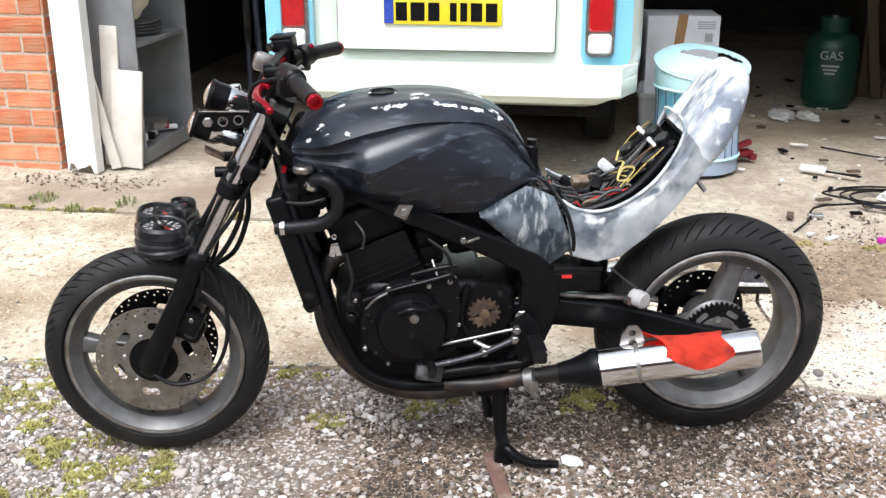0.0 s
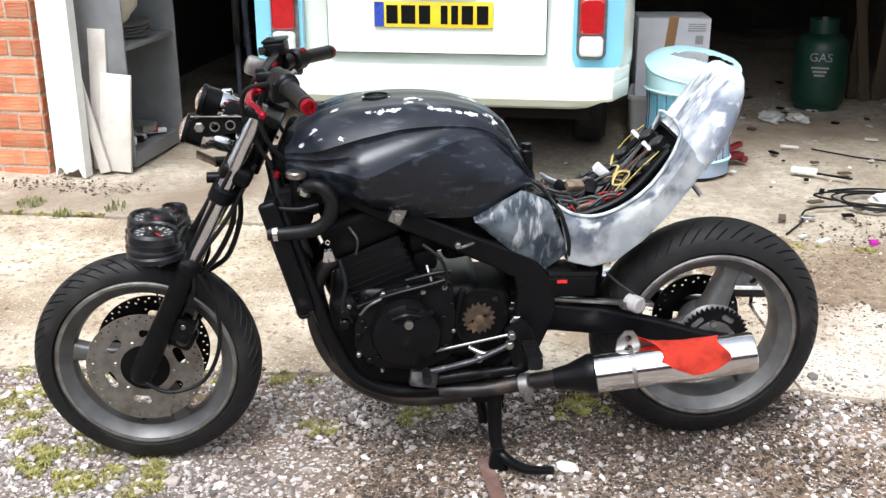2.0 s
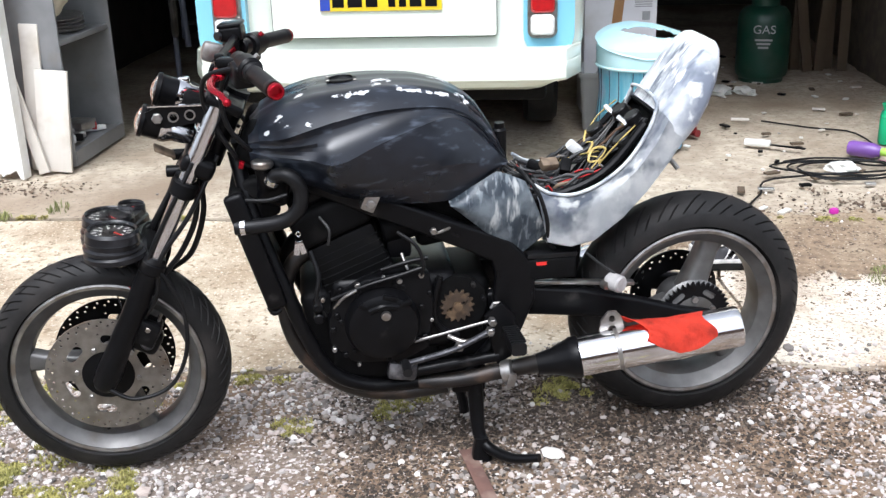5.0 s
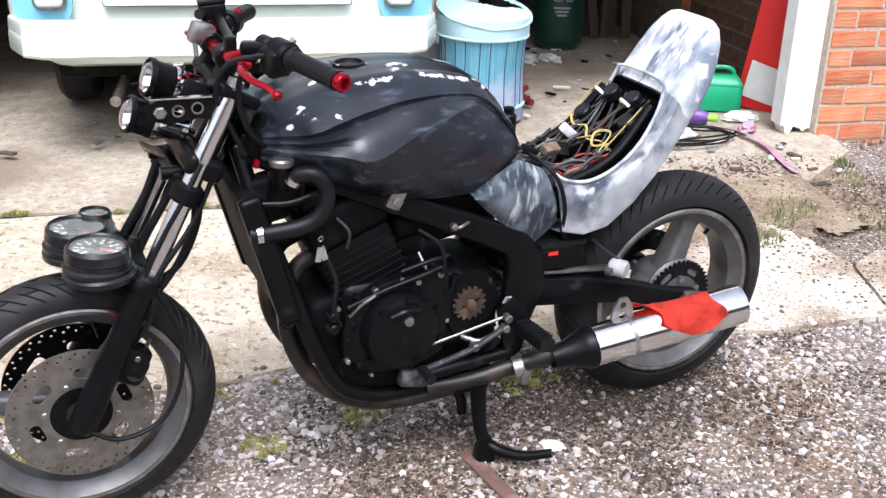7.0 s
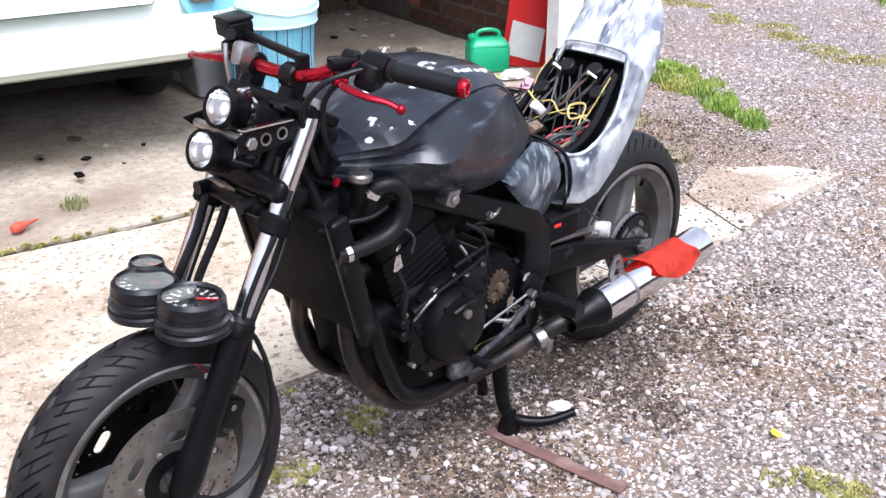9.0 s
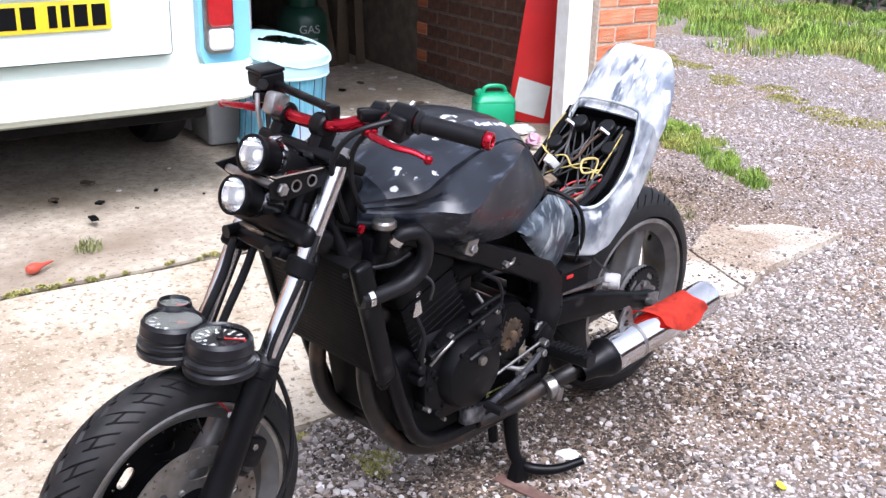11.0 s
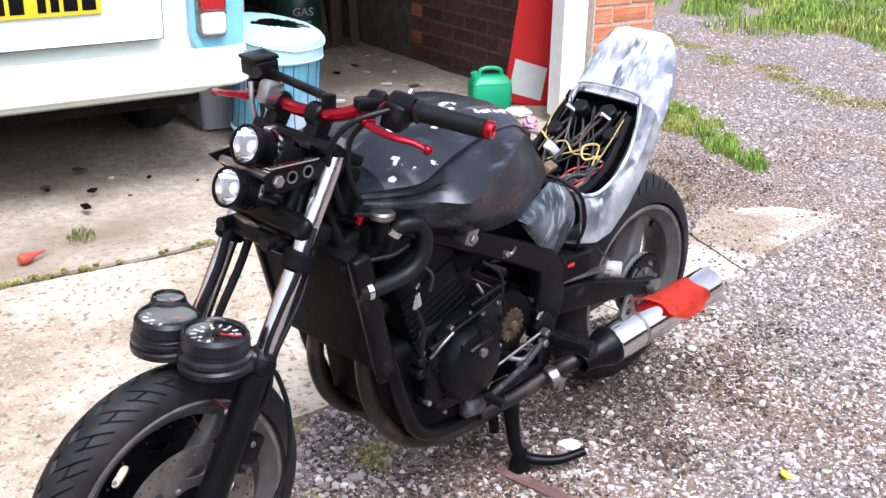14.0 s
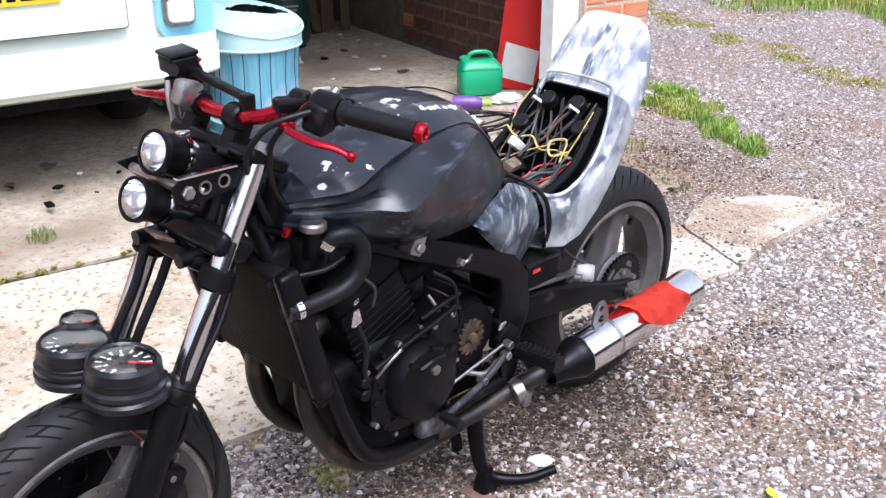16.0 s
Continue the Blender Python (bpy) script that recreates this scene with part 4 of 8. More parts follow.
    part("wire", tube([(-0.66, 0.0, 0.588), (-0.668, -0.03, 0.50), (-0.655, -0.04, 0.43)], 0.0018, 6), M["wire_black"], bike)


def build_lamps():
    for c in (Vector((-0.522, -0.024, 0.943)), Vector((-0.564, -0.026, 0.876))):
        d = Vector((0.90, 0.10, -0.34)).normalized()
        m = frame_to(c, c + d)
        sh = part("headlamp", lathe([(0.032, 0.0), (0.035, 0.002), (0.036, 0.008), (0.034, 0.012), (0.034, 0.044), (0.030, 0.048), (0, 0.048)], 40, m), M["black_metal"], bike, "small round headlamp with black shell and chrome back", 30)
        part("reflector", lathe([(0.031, 0.004), (0.027, 0.022), (0.016, 0.036), (0.006, 0.040), (0, 0.040)], 32, m), M["reflector"], sh, "silver reflector")
        part("bulb", lathe([(0, 0.010), (0.011, 0.016), (0.013, 0.026), (0.008, 0.038)], 16, m), M["lens_white"], sh)
        gl = part("lens", lathe([(0, -0.010), (0.012, -0.0085), (0.024, -0.004), (0.032, 0.003), (0.032, 0.005), (0.024, -0.002), (0.012, -0.0065), (0, -0.008)], 32, m), M["glass"], sh, "clear glass lens")
        gl.visible_shadow = False
        part("lamp_rim", lathe([(0.0315, -0.001), (0.0365, 0.0), (0.0370, 0.009), (0.0345, 0.011)], 40, m), M["black_metal"], sh)
        bk = bmesh.new()
        add_lathe(bk, [(0.0, 0.122), (0.016, 0.122), (0.024, 0.116), (0.027, 0.10), (0.028, 0.075), (0.035, 0.060), (0.0355, 0.046)], 32, m)
        add_box(bk, 0.024, 0.016, 0.020, Matrix.Translation(c + d * 0.066 + Vector((0.0, 0, 0.034))), 0.004)
        part("lamp_back", bk, M["chrome"], sh, "chrome lamp back", 30)
        part("lamp_wire", tube([c + d * 0.11, c + d * 0.14 + Vector((0, 0, -0.02)), c + d * 0.15 + Vector((0.03, 0.01, -0.05))], 0.004, 8), M["wire_black"], sh)
    bm = plate([(-0.540, 0.908), (-0.515, 0.918), (-0.405, 0.921), (-0.395, 0.905), (-0.41, 0.885), (-0.50, 0.872), (-0.535, 0.882)], -0.102, -0.098)
    tool = bmesh.new()
    for x, z, r in ((-0.515, 0.896, 0.010), (-0.482, 0.896, 0.009), (-0.447, 0.899, 0.010)):
        add_rod(tool, (x, -0.13, z), (x, -0.07, z), r, n=18)
    part("lamp_bracket", cut(bm, tool), M["black_metal"], bike, "black drilled lamp bracket with a bright edge")
    part("bracket_edge", box(0.135, 0.012, 0.003, pose(-0.465, -0.102, 0.9205, 0, 1, 0)), M["chrome"], bike)
    bolt((-0.515, -0.102, 0.896), 0.012, 0.010, bike)
    for x, z in ((-0.482, 0.896), (-0.447, 0.899)):
        part("bracket_ring", lathe([(0.0085, 0), (0.0115, 0), (0.0115, 0.002), (0.0085, 0.002)], 20, Matrix.Translation((x, -0.102, z)) @ SIDE, closed=True), M["alloy"], bike)
    part("lamp_mount", rod((-0.515, -0.098, 0.896), (-0.515, 0.055, 0.896), 0.008, n=12), M["alloy"], bike, "bright lamp mounting bar")
    bm = plate([(-0.540, 0.908), (-0.405, 0.921), (-0.395, 0.905), (-0.50, 0.872)], 0.060, 0.064)
    part("lamp_bracket", bm, M["black_metal"], bike, "black lamp bracket")
    part("horn_plate", box(0.075, 0.11, 0.06, pose(-0.44, 0, 0.90, 0, 28, 0), 0.012), M["black_matt"], bike, "black ignition and wiring block")
    part("speed_clip", box(0.05, 0.03, 0.006, pose(-0.52, -0.02, 0.80, 20, 30, 20), 0.002), M["wire_tan"], bike, "dangling tan connector")


def build_bars():
    L1, L0 = Vector((-0.258, -0.344, 0.997)), Vector((-0.303, -0.222, 1.009))
    R0, R1 = Vector((-0.300, 0.215, 0.988)), Vector((-0.236, 0.335, 0.980))
    bar = part("handlebar", tube([L0 + (L0 - L1) * -0.5, L0, (-0.343, -0.155, 1.008), (-0.376, -0.10, 0.988), (-0.380, -0.03, 0.978), (-0.380, 0.05, 0.978), (-0.370, 0.11, 0.988), (-0.342, 0.16, 0.998), R0, R1], 0.0125, 16), M["red_anodised"], bike, "red anodised handlebar")
    part("cross_brace", rod((-0.374, -0.075, 1.012), (-0.352, 0.13, 1.018), 0.0085, n=14), M["black_metal"], bike, "black handlebar cross brace")
    for y in (-0.075, 0.13):
        part("brace_clamp", box(0.022, 0.020, 0.034, pose(-0.354 if y > 0 else -0.376, y, 1.004), 0.004), M["black_metal"], bike)
    for y in (-0.052, 0.062):
        bm = bmesh.new()
        add_rod(bm, (-0.380, y - 0.018, 0.978), (-0.380, y + 0.018, 0.978), 0.023, n=20, bevel=0.004)
        add_box(bm, 0.034, 0.034, 0.07, pose(-0.387, y, 0.945, 0, 28, 0), 0.006)
        part("bar_riser", bm, M["black_metal"], bike, "black bar clamp")
    for a, b, s in ((L0, L1, -1), (R0, R1, 1)):
        d = (b - a).normalized()
        bm = bmesh.new()
        add_lathe(bm, [(0.0, 0), (0.021, 0), (0.0215, 0.006), (0.0165, 0.010)] + [(0.0168 + 0.0009 * (i % 2), 0.012 + 0.0045 * i) for i in range(24)] + [(0.018, 0.122), (0.018, 0.128), (0, 0.128)], 24, frame_to(a, b))
        g = part("grip", bm, M["rubber_black"], bike, "black rubber grip")
        part("bar_end", lathe([(0.006, 0.126), (0.0150, 0.127), (0.0165, 0.130), (0.0165, 0.140), (0.0145, 0.143), (0.010, 0.143), (0.008, 0.134), (0, 0.134)], 24, frame_to(a, b)), M["red_anodised"], g, "red anodised bar end")
        bm = bmesh.new()
        add_rod(bm, a - d * 0.052, a - d * 0.004, 0.027, n=24, bevel=0.006)
        add_box(bm, 0.046, 0.042, 0.05, Matrix.Translation(a - d * 0.03 + Vector((-0.01, 0, -0.012))) @ pose(0, 0, 0, 15, 0, math.degrees(math.atan2(d.y, d.x)) + 90), 0.008, 3)
        sw = part("switch_housing", bm, M["black_metal"], bike, "black switch housing")
        part("switch_button", rod(a - d * 0.03 + Vector((0.015, 0, 0.018)), a - d * 0.03 + Vector((0.024, 0, 0.026)), 0.006, n=10), M["red_anodised" if s > 0 else "alloy"], sw)
        # lever and its perch
        pv = a - d * 0.075 + Vector((-0.038, 0, -0.022))
        bm = bmesh.new()
        add_rod(bm, a - d * 0.092, a - d * 0.062, 0.020, n=20, bevel=0.004)
        add_box(bm, 0.05, 0.034, 0.022, Matrix.Translation(a - d * 0.075 + Vector((-0.022, 0, 0))) @ pose(0, 0, 0, 0, 0, s * 20), 0.006)
        part("lever_perch", bm, M["black_metal"], bike, "black lever perch")
        f = Vector((-0.020, s * 0.05, -0.004))
        pts = [pv + Vector((0, 0, 0)), pv + f * 0.5, pv + f, pv + f + Vector((0.004, s * 0.045, -0.006)), pv + f + Vector((0.022, s * 0.075, -0.012)), pv + f + Vector((0.034, s * 0.097, -0.022))]
        bm = bmesh.new()
        add_tube(bm, pts, 0.0105, 12, 5, 0.0065, 0.7)
        bmesh.ops.create_icosphere(bm, subdivisions=2, radius=0.009, matrix=Matrix.Translation(pts[-1]))
        lv = part("lever", bm, M["red_anodised"], bike, "red anodised lever")
        bm = bmesh.new()
        add_box(bm, 0.026, 0.034, 0.014, Matrix.Translation(pv + f * 0.3) @ pose(0, 0, 0, 0, 0, s * 15), 0.005)
        part("lever_adjuster", bm, M["red_anodised"], lv)
        bolt(pv + Vector((0.004, 0, 0.008)), 0.006, 0.006, lv, axis=(0, 0, 1))
    # front brake reservoir on the far bar
    bm = bmesh.new()
    mm = pose(-0.358, 0.147, 1.026, 0, -6, -8)
    add_box(bm, 0.052, 0.060, 0.032, mm, 0.006, 3)
    mc = part("brake_reservoir", bm, M["black_metal"], bike, "square black brake fluid reservoir")
    part("lid", box(0.055, 0.063, 0.008, mm @ pose(0, 0, 0.019), 0.003), M["black_metal"], mc, "black lid")
    part("sight_glass", rod(mm @ Vector((-0.024, -0.034, 0)) + Vector((0, 0.002, 0)), mm @ Vector((-0.024, -0.034, 0)) + Vector((-0.006, -0.004, 0)), 0.010, n=20), M["dial"], mc)
    for dx in (-0.018, 0.018):
        bolt(mm @ Vector((dx, 0.018, 0.028)), 0.0035, 0.002, mc, axis=(0, 0, 1))
    part("banjo_hose", tube([(-0.396, 0.125, 1.005), (-0.402, 0.115, 0.975), (-0.402, 0.105, 0.93), (-0.41, 0.09, 0.86)], 0.005), M["alloy"], bike, "braided metal hose end")
    part("mirror_mount", box(0.05, 0.03, 0.045, pose(-0.400, 0.06, 0.998, 0, 20, 10), 0.01), M["alloy"], bike, "bright alloy mirror mount")
    for pts in ([(-0.335, -0.20, 1.015), (-0.40, -0.16, 0.99), (-0.415, -0.12, 0.93), (-0.39, -0.11, 0.86), (-0.36, -0.10, 0.80)], [(-0.345, -0.19, 1.02), (-0.375, -0.135, 0.955), (-0.37, -0.125, 0.88), (-0.33, -0.11, 0.82), (-0.28, -0.09, 0.79)], [(-0.31, 0.19, 1.0), (-0.36, 0.14, 0.96), (-0.37, 0.1, 0.88), (-0.33, 0.05, 0.82)]):
        part("control_cable", tube(pts, 0.0055), M["rubber_black"], bike, "black control cable")


def build_tank():
    """Half sections of the tank: (y, z) from the crown to the lower edge."""
    st = {
        -0.330: [(0.000, 0.852), (0.050, 0.852), (0.085, 0.846), (0.108, 0.832), (0.112, 0.822), (0.110, 0.812), (0.096, 0.792), (0.080, 0.775), (0.000, 0.775)],
        -0.305: [(0.000, 0.876), (0.060, 0.878), (0.108, 0.870), (0.150, 0.846), (0.146, 0.830), (0.138, 0.812), (0.122, 0.790), (0.101, 0.770), (0.000, 0.770)],
        -0.255: [(0.000, 0.904), (0.065, 0.905), (0.118, 0.896), (0.190, 0.858), (0.180, 0.836), (0.164, 0.810), (0.145, 0.780), (0.122, 0.750), (0.000, 0.750)],
        -0.195: [(0.000, 0.924), (0.065, 0.923), (0.116, 0.915), (0.180, 0.872), (0.177, 0.840), (0.186, 0.806), (0.164, 0.765), (0.130, 0.730), (0.000, 0.730)],
        -0.148: [(0.000, 0.932), (0.065, 0.930), (0.113, 0.922), (0.167, 0.882), (0.170, 0.850), (0.226, 0.806), (0.206, 0.758), (0.155, 0.715), (0.000, 0.715)],
        -0.060: [(0.000, 0.938), (0.063, 0.936), (0.103, 0.929), (0.151, 0.896), (0.153, 0.872), (0.203, 0.836), (0.198, 0.760), (0.152, 0.692), (0.000, 0.692)],
        0.035: [(0.000, 0.934), (0.060, 0.932), (0.090, 0.924), (0.130, 0.896), (0.135, 0.882), (0.179, 0.866), (0.185, 0.770), (0.148, 0.684), (0.000, 0.684)],
        0.105: [(0.000, 0.918), (0.055, 0.916), (0.080, 0.908), (0.109, 0.886), (0.116, 0.879), (0.141, 0.872), (0.170, 0.775), (0.140, 0.684), (0.000, 0.684)],
        0.150: [(0.000, 0.896), (0.052, 0.892), (0.074, 0.884), (0.098, 0.866), (0.106, 0.860), (0.122, 0.846), (0.152, 0.770), (0.132, 0.702), (0.000, 0.702)],
        0.185: [(0.000, 0.864), (0.048, 0.860), (0.068, 0.852), (0.090, 0.836), (0.098, 0.828), (0.112, 0.810), (0.136, 0.762), (0.124, 0.722), (0.000, 0.722)],
        0.215: [(0.000, 0.814), (0.045, 0.813), (0.076, 0.811), (0.095, 0.802), (0.104, 0.790), (0.110, 0.780), (0.116, 0.756), (0.110, 0.738), (0.000, 0.738)],
        0.238: [(0.000, 0.756), (0.040, 0.758), (0.065, 0.764), (0.080, 0.764), (0.088, 0.760), (0.094, 0.756), (0.098, 0.750), (0.095, 0.745), (0.000, 0.745)],
    }
    xs = sorted(st)
    # finer stations by smooth interpolation, ridges kept as lines of their own
    fine = []
    for i in range(len(xs) - 1):
        for s in range(4):
            fine.append((i, s / 4))
    fine.append((len(xs) - 2, 1.0))

    def val(k, c, i, t):
        p = [st[xs[max(0, min(len(xs) - 1, j))]][k][c] for j in (i - 1, i, i + 1, i + 2)]
        return 0.5 * (2 * p[1] + (p[2] - p[0]) * t + (2 * p[0] - 5 * p[1] + 4 * p[2] - p[3]) * t * t + (3 * p[1] - p[0] - 3 * p[2] + p[3]) * t ** 3)
    secs = []
    for i, t in fine:
        x = xs[i] + (xs[i + 1] - xs[i]) * t
        half = [(val(k, 0, i, t), val(k, 1, i, t)) for k in range(9)]
        pts = []
        for k in range(8):
            a, b = half[k], half[k + 1]
            for s in range(4):
                q = s / 4
                bulge = {0: 0.003, 1: 0.003, 2: 0.004, 3: -0.005, 4: -0.008, 5: 0.002, 6: 0.006}.get(k, 0.0) * math.sin(math.pi * q)
                y = a[0] + (b[0] - a[0]) * q + (bulge if k >= 3 else 0)
                z = a[1] + (b[1] - a[1]) * q + (bulge if k < 3 else 0)
                pts.append((y, z))
        pts.append(half[8])
        ring = [(x, -y, z) for y, z in pts] + [(x, y, z) for y, z in pts[-2:0:-1]]
        secs.append(ring)
    part("fuel_tank", loft(secs), M["tank_paint"], bike, "sculpted fuel tank in scuffed dark paint with filler patches", 17)
    part("filler_ring", lathe([(0.030, 0.0), (0.034, 0.002), (0.034, 0.006), (0.028, 0.007), (0.026, 0.002), (0, 0.002)], 32, pose(-0.12, 0.0, 0.934, 0, -3, 0)), M["black_metal"], bike, "black fuel filler")
    for x, y in ((-0.15, -0.02), (-0.15, 0.02), (-0.09, -0.02)):
        bolt((x, y, 0.938), 0.005, 0.003, bike, axis=(0, 0, 1))


def build_panels():
    for s in (-1, 1):
        # side panel in mottled primer: a curved plate from the tank down to the frame
        rows = []
        for f in range(9):
            q = f / 8
            top = Vector((0.098 + (0.275 - 0.098) * q, 0, 0.682 + 0.062 * min(1, q * 1.55) - 0.030 * max(0, q - 0.65) / 0.35))
            bot = Vector((0.100 + (0.330 - 0.100) * q, 0, 0.675 - 0.14 * min(1, q * 1.5) + 0.045 * max(0, q - 0.72) / 0.28))
            ring = []
            for g in range(7):
                h = g / 6
                p = top + (bot - top) * h
                yy = 0.150 + 0.018 * math.sin(math.pi * h) - 0.028 * h * q - 0.006 * q + (0.012 if g == 0 else 0) * -1
                ring.append((p.x, s * yy, p.z))
            rows.append(ring)
        bm = loft(rows, closed=False, cap=False)
        bmesh.ops.solidify(bm, geom=bm.faces[:], thickness=0.006)
        part("side_panel", bm, M["primer"], bike, "mottled blue-grey primered side panel", 40)
    # tail unit: a bucket open on top, swept up into a closed hump
    #       x_top  z_top  half width  x_bottom z_bottom
    ty, tz = -0.018, -0.004
    st = [(0.285, 0.712, 0.140, 0.318, 0.556), (0.325, 0.690, 0.146, 0.376, 0.545), (0.380, 0.686, 0.148, 0.430, 0.560), (0.444, 0.710, 0.146, 0.494, 0.612), (0.505, 0.756, 0.141, 0.550, 0.674), (0.552, 0.818, 0.133, 0.600, 0.736), (0.572, 0.866, 0.127, 0.636, 0.784)]
    rings = []
    for xt, zt, w, xb, zb in st:
        ring = []
        for k in range(25):
            a = -1 + 2 * k / 24
            c = abs(a)
            y = w * (1 if c > 0.45 else math.sin(c / 0.45 * math.pi / 2))
            h = max(0.0, (c - 0.45) / 0.55) if c > 0.45 else 0.0
            low = 0.16 * (1 - math.cos(min(1, c / 0.45) * math.pi / 2)) if c <= 0.45 else 0.16 + 0.84 * h
            inward = (0.020 + 0.020 * max(0.0, zt - 0.72) / 0.14) * max(0.0, h - 0.70) / 0.30
            ring.append((xb + (xt - xb) * low + 0.008, math.copysign(max(0.0, y - inward), a) + ty, zb + (zt - zb) * low + tz))
        rings.append(ring)
    bm = loft(rings, closed=False, cap=False)
    bmesh.ops.solidify(bm, geom=bm.faces[:], thickness=0.012)
    part("tail_unit", bm, M["primer_light"], bike, "upswept tail unit in sanded filler and primer", 40)
    # hump: closed rounded sections from the seat lip to the tip
    hs = [(0.568, 0.864, 0.636, 0.782, 0.128), (0.592, 0.902, 0.668, 0.822, 0.127), (0.616, 0.940, 0.692, 0.868, 0.121), (0.638, 0.974, 0.709, 0.916, 0.111), (0.658, 0.999, 0.719, 0.958, 0.097), (0.676, 1.014, 0.720, 0.988, 0.080), (0.690, 1.016, 0.714, 1.005, 0.060)]
    rings = []
    for xt, zt, xb, zb, w in hs:
        c = Vector(((xt + xb) / 2 + 0.010, ty, (zt + zb) / 2 - 0.010))
        up = Vector((xt - xb, 0, zt - zb)) / 2
        ring = []
        for k in range(36):
            a = 2 * math.pi * k / 36
            ca, sa = math.cos(a), math.sin(a)
            e = 0.55 if sa > 0 else 0.45
            yy = math.copysign(abs(ca) ** e, ca) * w
            uu = math.copysign(abs(sa) ** (0.75 if sa > 0 else 0.62), sa)
            ring.append(c + up * uu * (1.0 if sa < 0 else 1.0 - 0.0 * abs(ca)) + Vector((0, yy, 0)))
        rings.append(ring)
    # Black plate before the pale cap, painting in the shade of a hollow.
    mid = sum((Vector(p) for p in rings[0]), Vector()) / len(rings[0])
    back = [Vector((p.x - 0.005 - d, mid.y + (p.y - mid.y) * 0.90, mid.z + (p.z - mid.z) * 0.97)) for d in (0.0, 0.004) for p in rings[0]]
    part("hollow_shade", loft([back[:36], back[36:]]), M["black_matt"], bike, "dark plate standing in for the shaded hollow under the hump")
    part("tail_hump", loft(rings), M["primer_light"], bike, "rounded tail hump in sanded filler", 40)
    # rolled pale lip all round the opening
    lip = [(xt + 0.006, ty + s2 * (w - 0.016 - 0.016 * max(0.0, zt - 0.72) / 0.14), zt + tz) for s2, seq in ((-1, st), (1, st[::-1])) for xt, zt, w, xb, zb in seq]
    k = len(st)
    lip = lip[:k] + [(0.578, ty - 0.084, 0.874), (0.582, ty - 0.04, 0.879), (0.582, ty + 0.04, 0.879), (0.578, ty + 0.084, 0.874)] + lip[k:]
    part("opening_lip", tube(lip, 0.0042, 8, 4), M["lip_filler"], bike, "pale rolled lip round the seat opening", 50)
    # dark tray and brackets under the opening
    rows = [[(x, y, z) for y in (-0.118, -0.06, 0.0, 0.06, 0.118)] for x, z in ((0.275, 0.600), (0.36, 0.600), (0.44, 0.645), (0.52, 0.735), (0.575, 0.815), (0.60, 0.84))]
    bm = loft(rows, closed=False, cap=False)
    bmesh.ops.solidify(bm, geom=bm.faces[:], thickness=0.01)
    part("tail_stalk", tube([(0.618, -0.055, 0.742), (0.630, -0.062, 0.728), (0.650, -0.080, 0.703)], 0.006, 10), M["alloy"], bike, "bare metal stalk below the tail")
    part("seat_tray", bm, M["black_matt"], bike, "dark tray inside the open tail")
    for y in (-0.055, 0.05):
        bm = bmesh.new()
        add_box(bm, 0.07, 0.020, 0.006, pose(0.540, y, 0.800, 0, -52, 0), 0.002)
        part("seat_bracket", bm, M["black_metal"], bike, "metal seat bracket")
        bolt((0.525, y - 0.01, 0.812), 0.006, 0.034, bike, "chrome", axis=(-0.5, 0.5, 0.5), name="stud")
    for s in (-1, 1):
        part("seat_rail", tube([(0.20, s * 0.105, 0.66), (0.33, s * 0.112, 0.665), (0.46, s * 0.11, 0.715), (0.56, s * 0.095, 0.82)], 0.011), M["black_metal"], bike, "black seat rail")
    rng = random.Random(4)
    kinds = ["wire_black"] * 26 + ["wire_tan"] * 3 + ["wire_brown"] * 6 + ["wire_grey"] * 8 + ["wire_red"] * 3
    for i, kd in enumerate(kinds):
        x, y, z = 0.235 + rng.uniform(0, 0.06), rng.uniform(-0.085, 0.085), 0.70
        h = rng.uniform(-0.9, 0.9)
        pts = []
        for k in range(rng.randint(5, 8)):
            pts.append((x, max(-0.105, min(0.10, y)), z))
            h += rng.uniform(-0.8, 0.8)
            x += 0.035 * math.cos(h) + 0.006
            y += 0.035 * math.sin(h)
            z = 0.660 + 0.55 * max(0.0, x - 0.37) + rng.uniform(0.0, 0.034)
        part("wire", tube(pts, {"wire_tan": 0.0042, "wire_black": 0.0042, "wire_grey": 0.0030}.get(kd, 0.0022), 7, 5), M[kd], bike)
    # small dark relays and more leads up in the hollow
    for x, y, z in ((0.555, -0.045, 0.822), (0.550, 0.035, 0.818), (0.52, -0.085, 0.780), (0.50, 0.07, 0.765)):
        part("relay", rod((x, y, z - 0.012), (x - 0.016, y, z + 0.010), 0.021, n=16, bevel=0.003), M["rubber_black"], bike, "round black relay")
    for i in range(14):
        y0, y1 = rng.uniform(-0.10, 0.09), rng.uniform(-0.10, 0.09)
        x0 = rng.uniform(0.40, 0.46)
        pts = [(x0 + (0.565 - x0) * q, y0 + (y1 - y0) * q + rng.uniform(-0.02, 0.02), 0.690 + 0.88 * ((x0 + (0.565 - x0) * q) - 0.43) + rng.uniform(0.0, 0.025)) for q in (0, 0.3, 0.6, 1.0)]
        part("wire", tube(pts, rng.choice((0.0018, 0.0025, 0.0035)), 7, 5), M[rng.choice(["wire_black", "wire_black", "wire_grey", "wire_black", "wire_brown"])], bike)
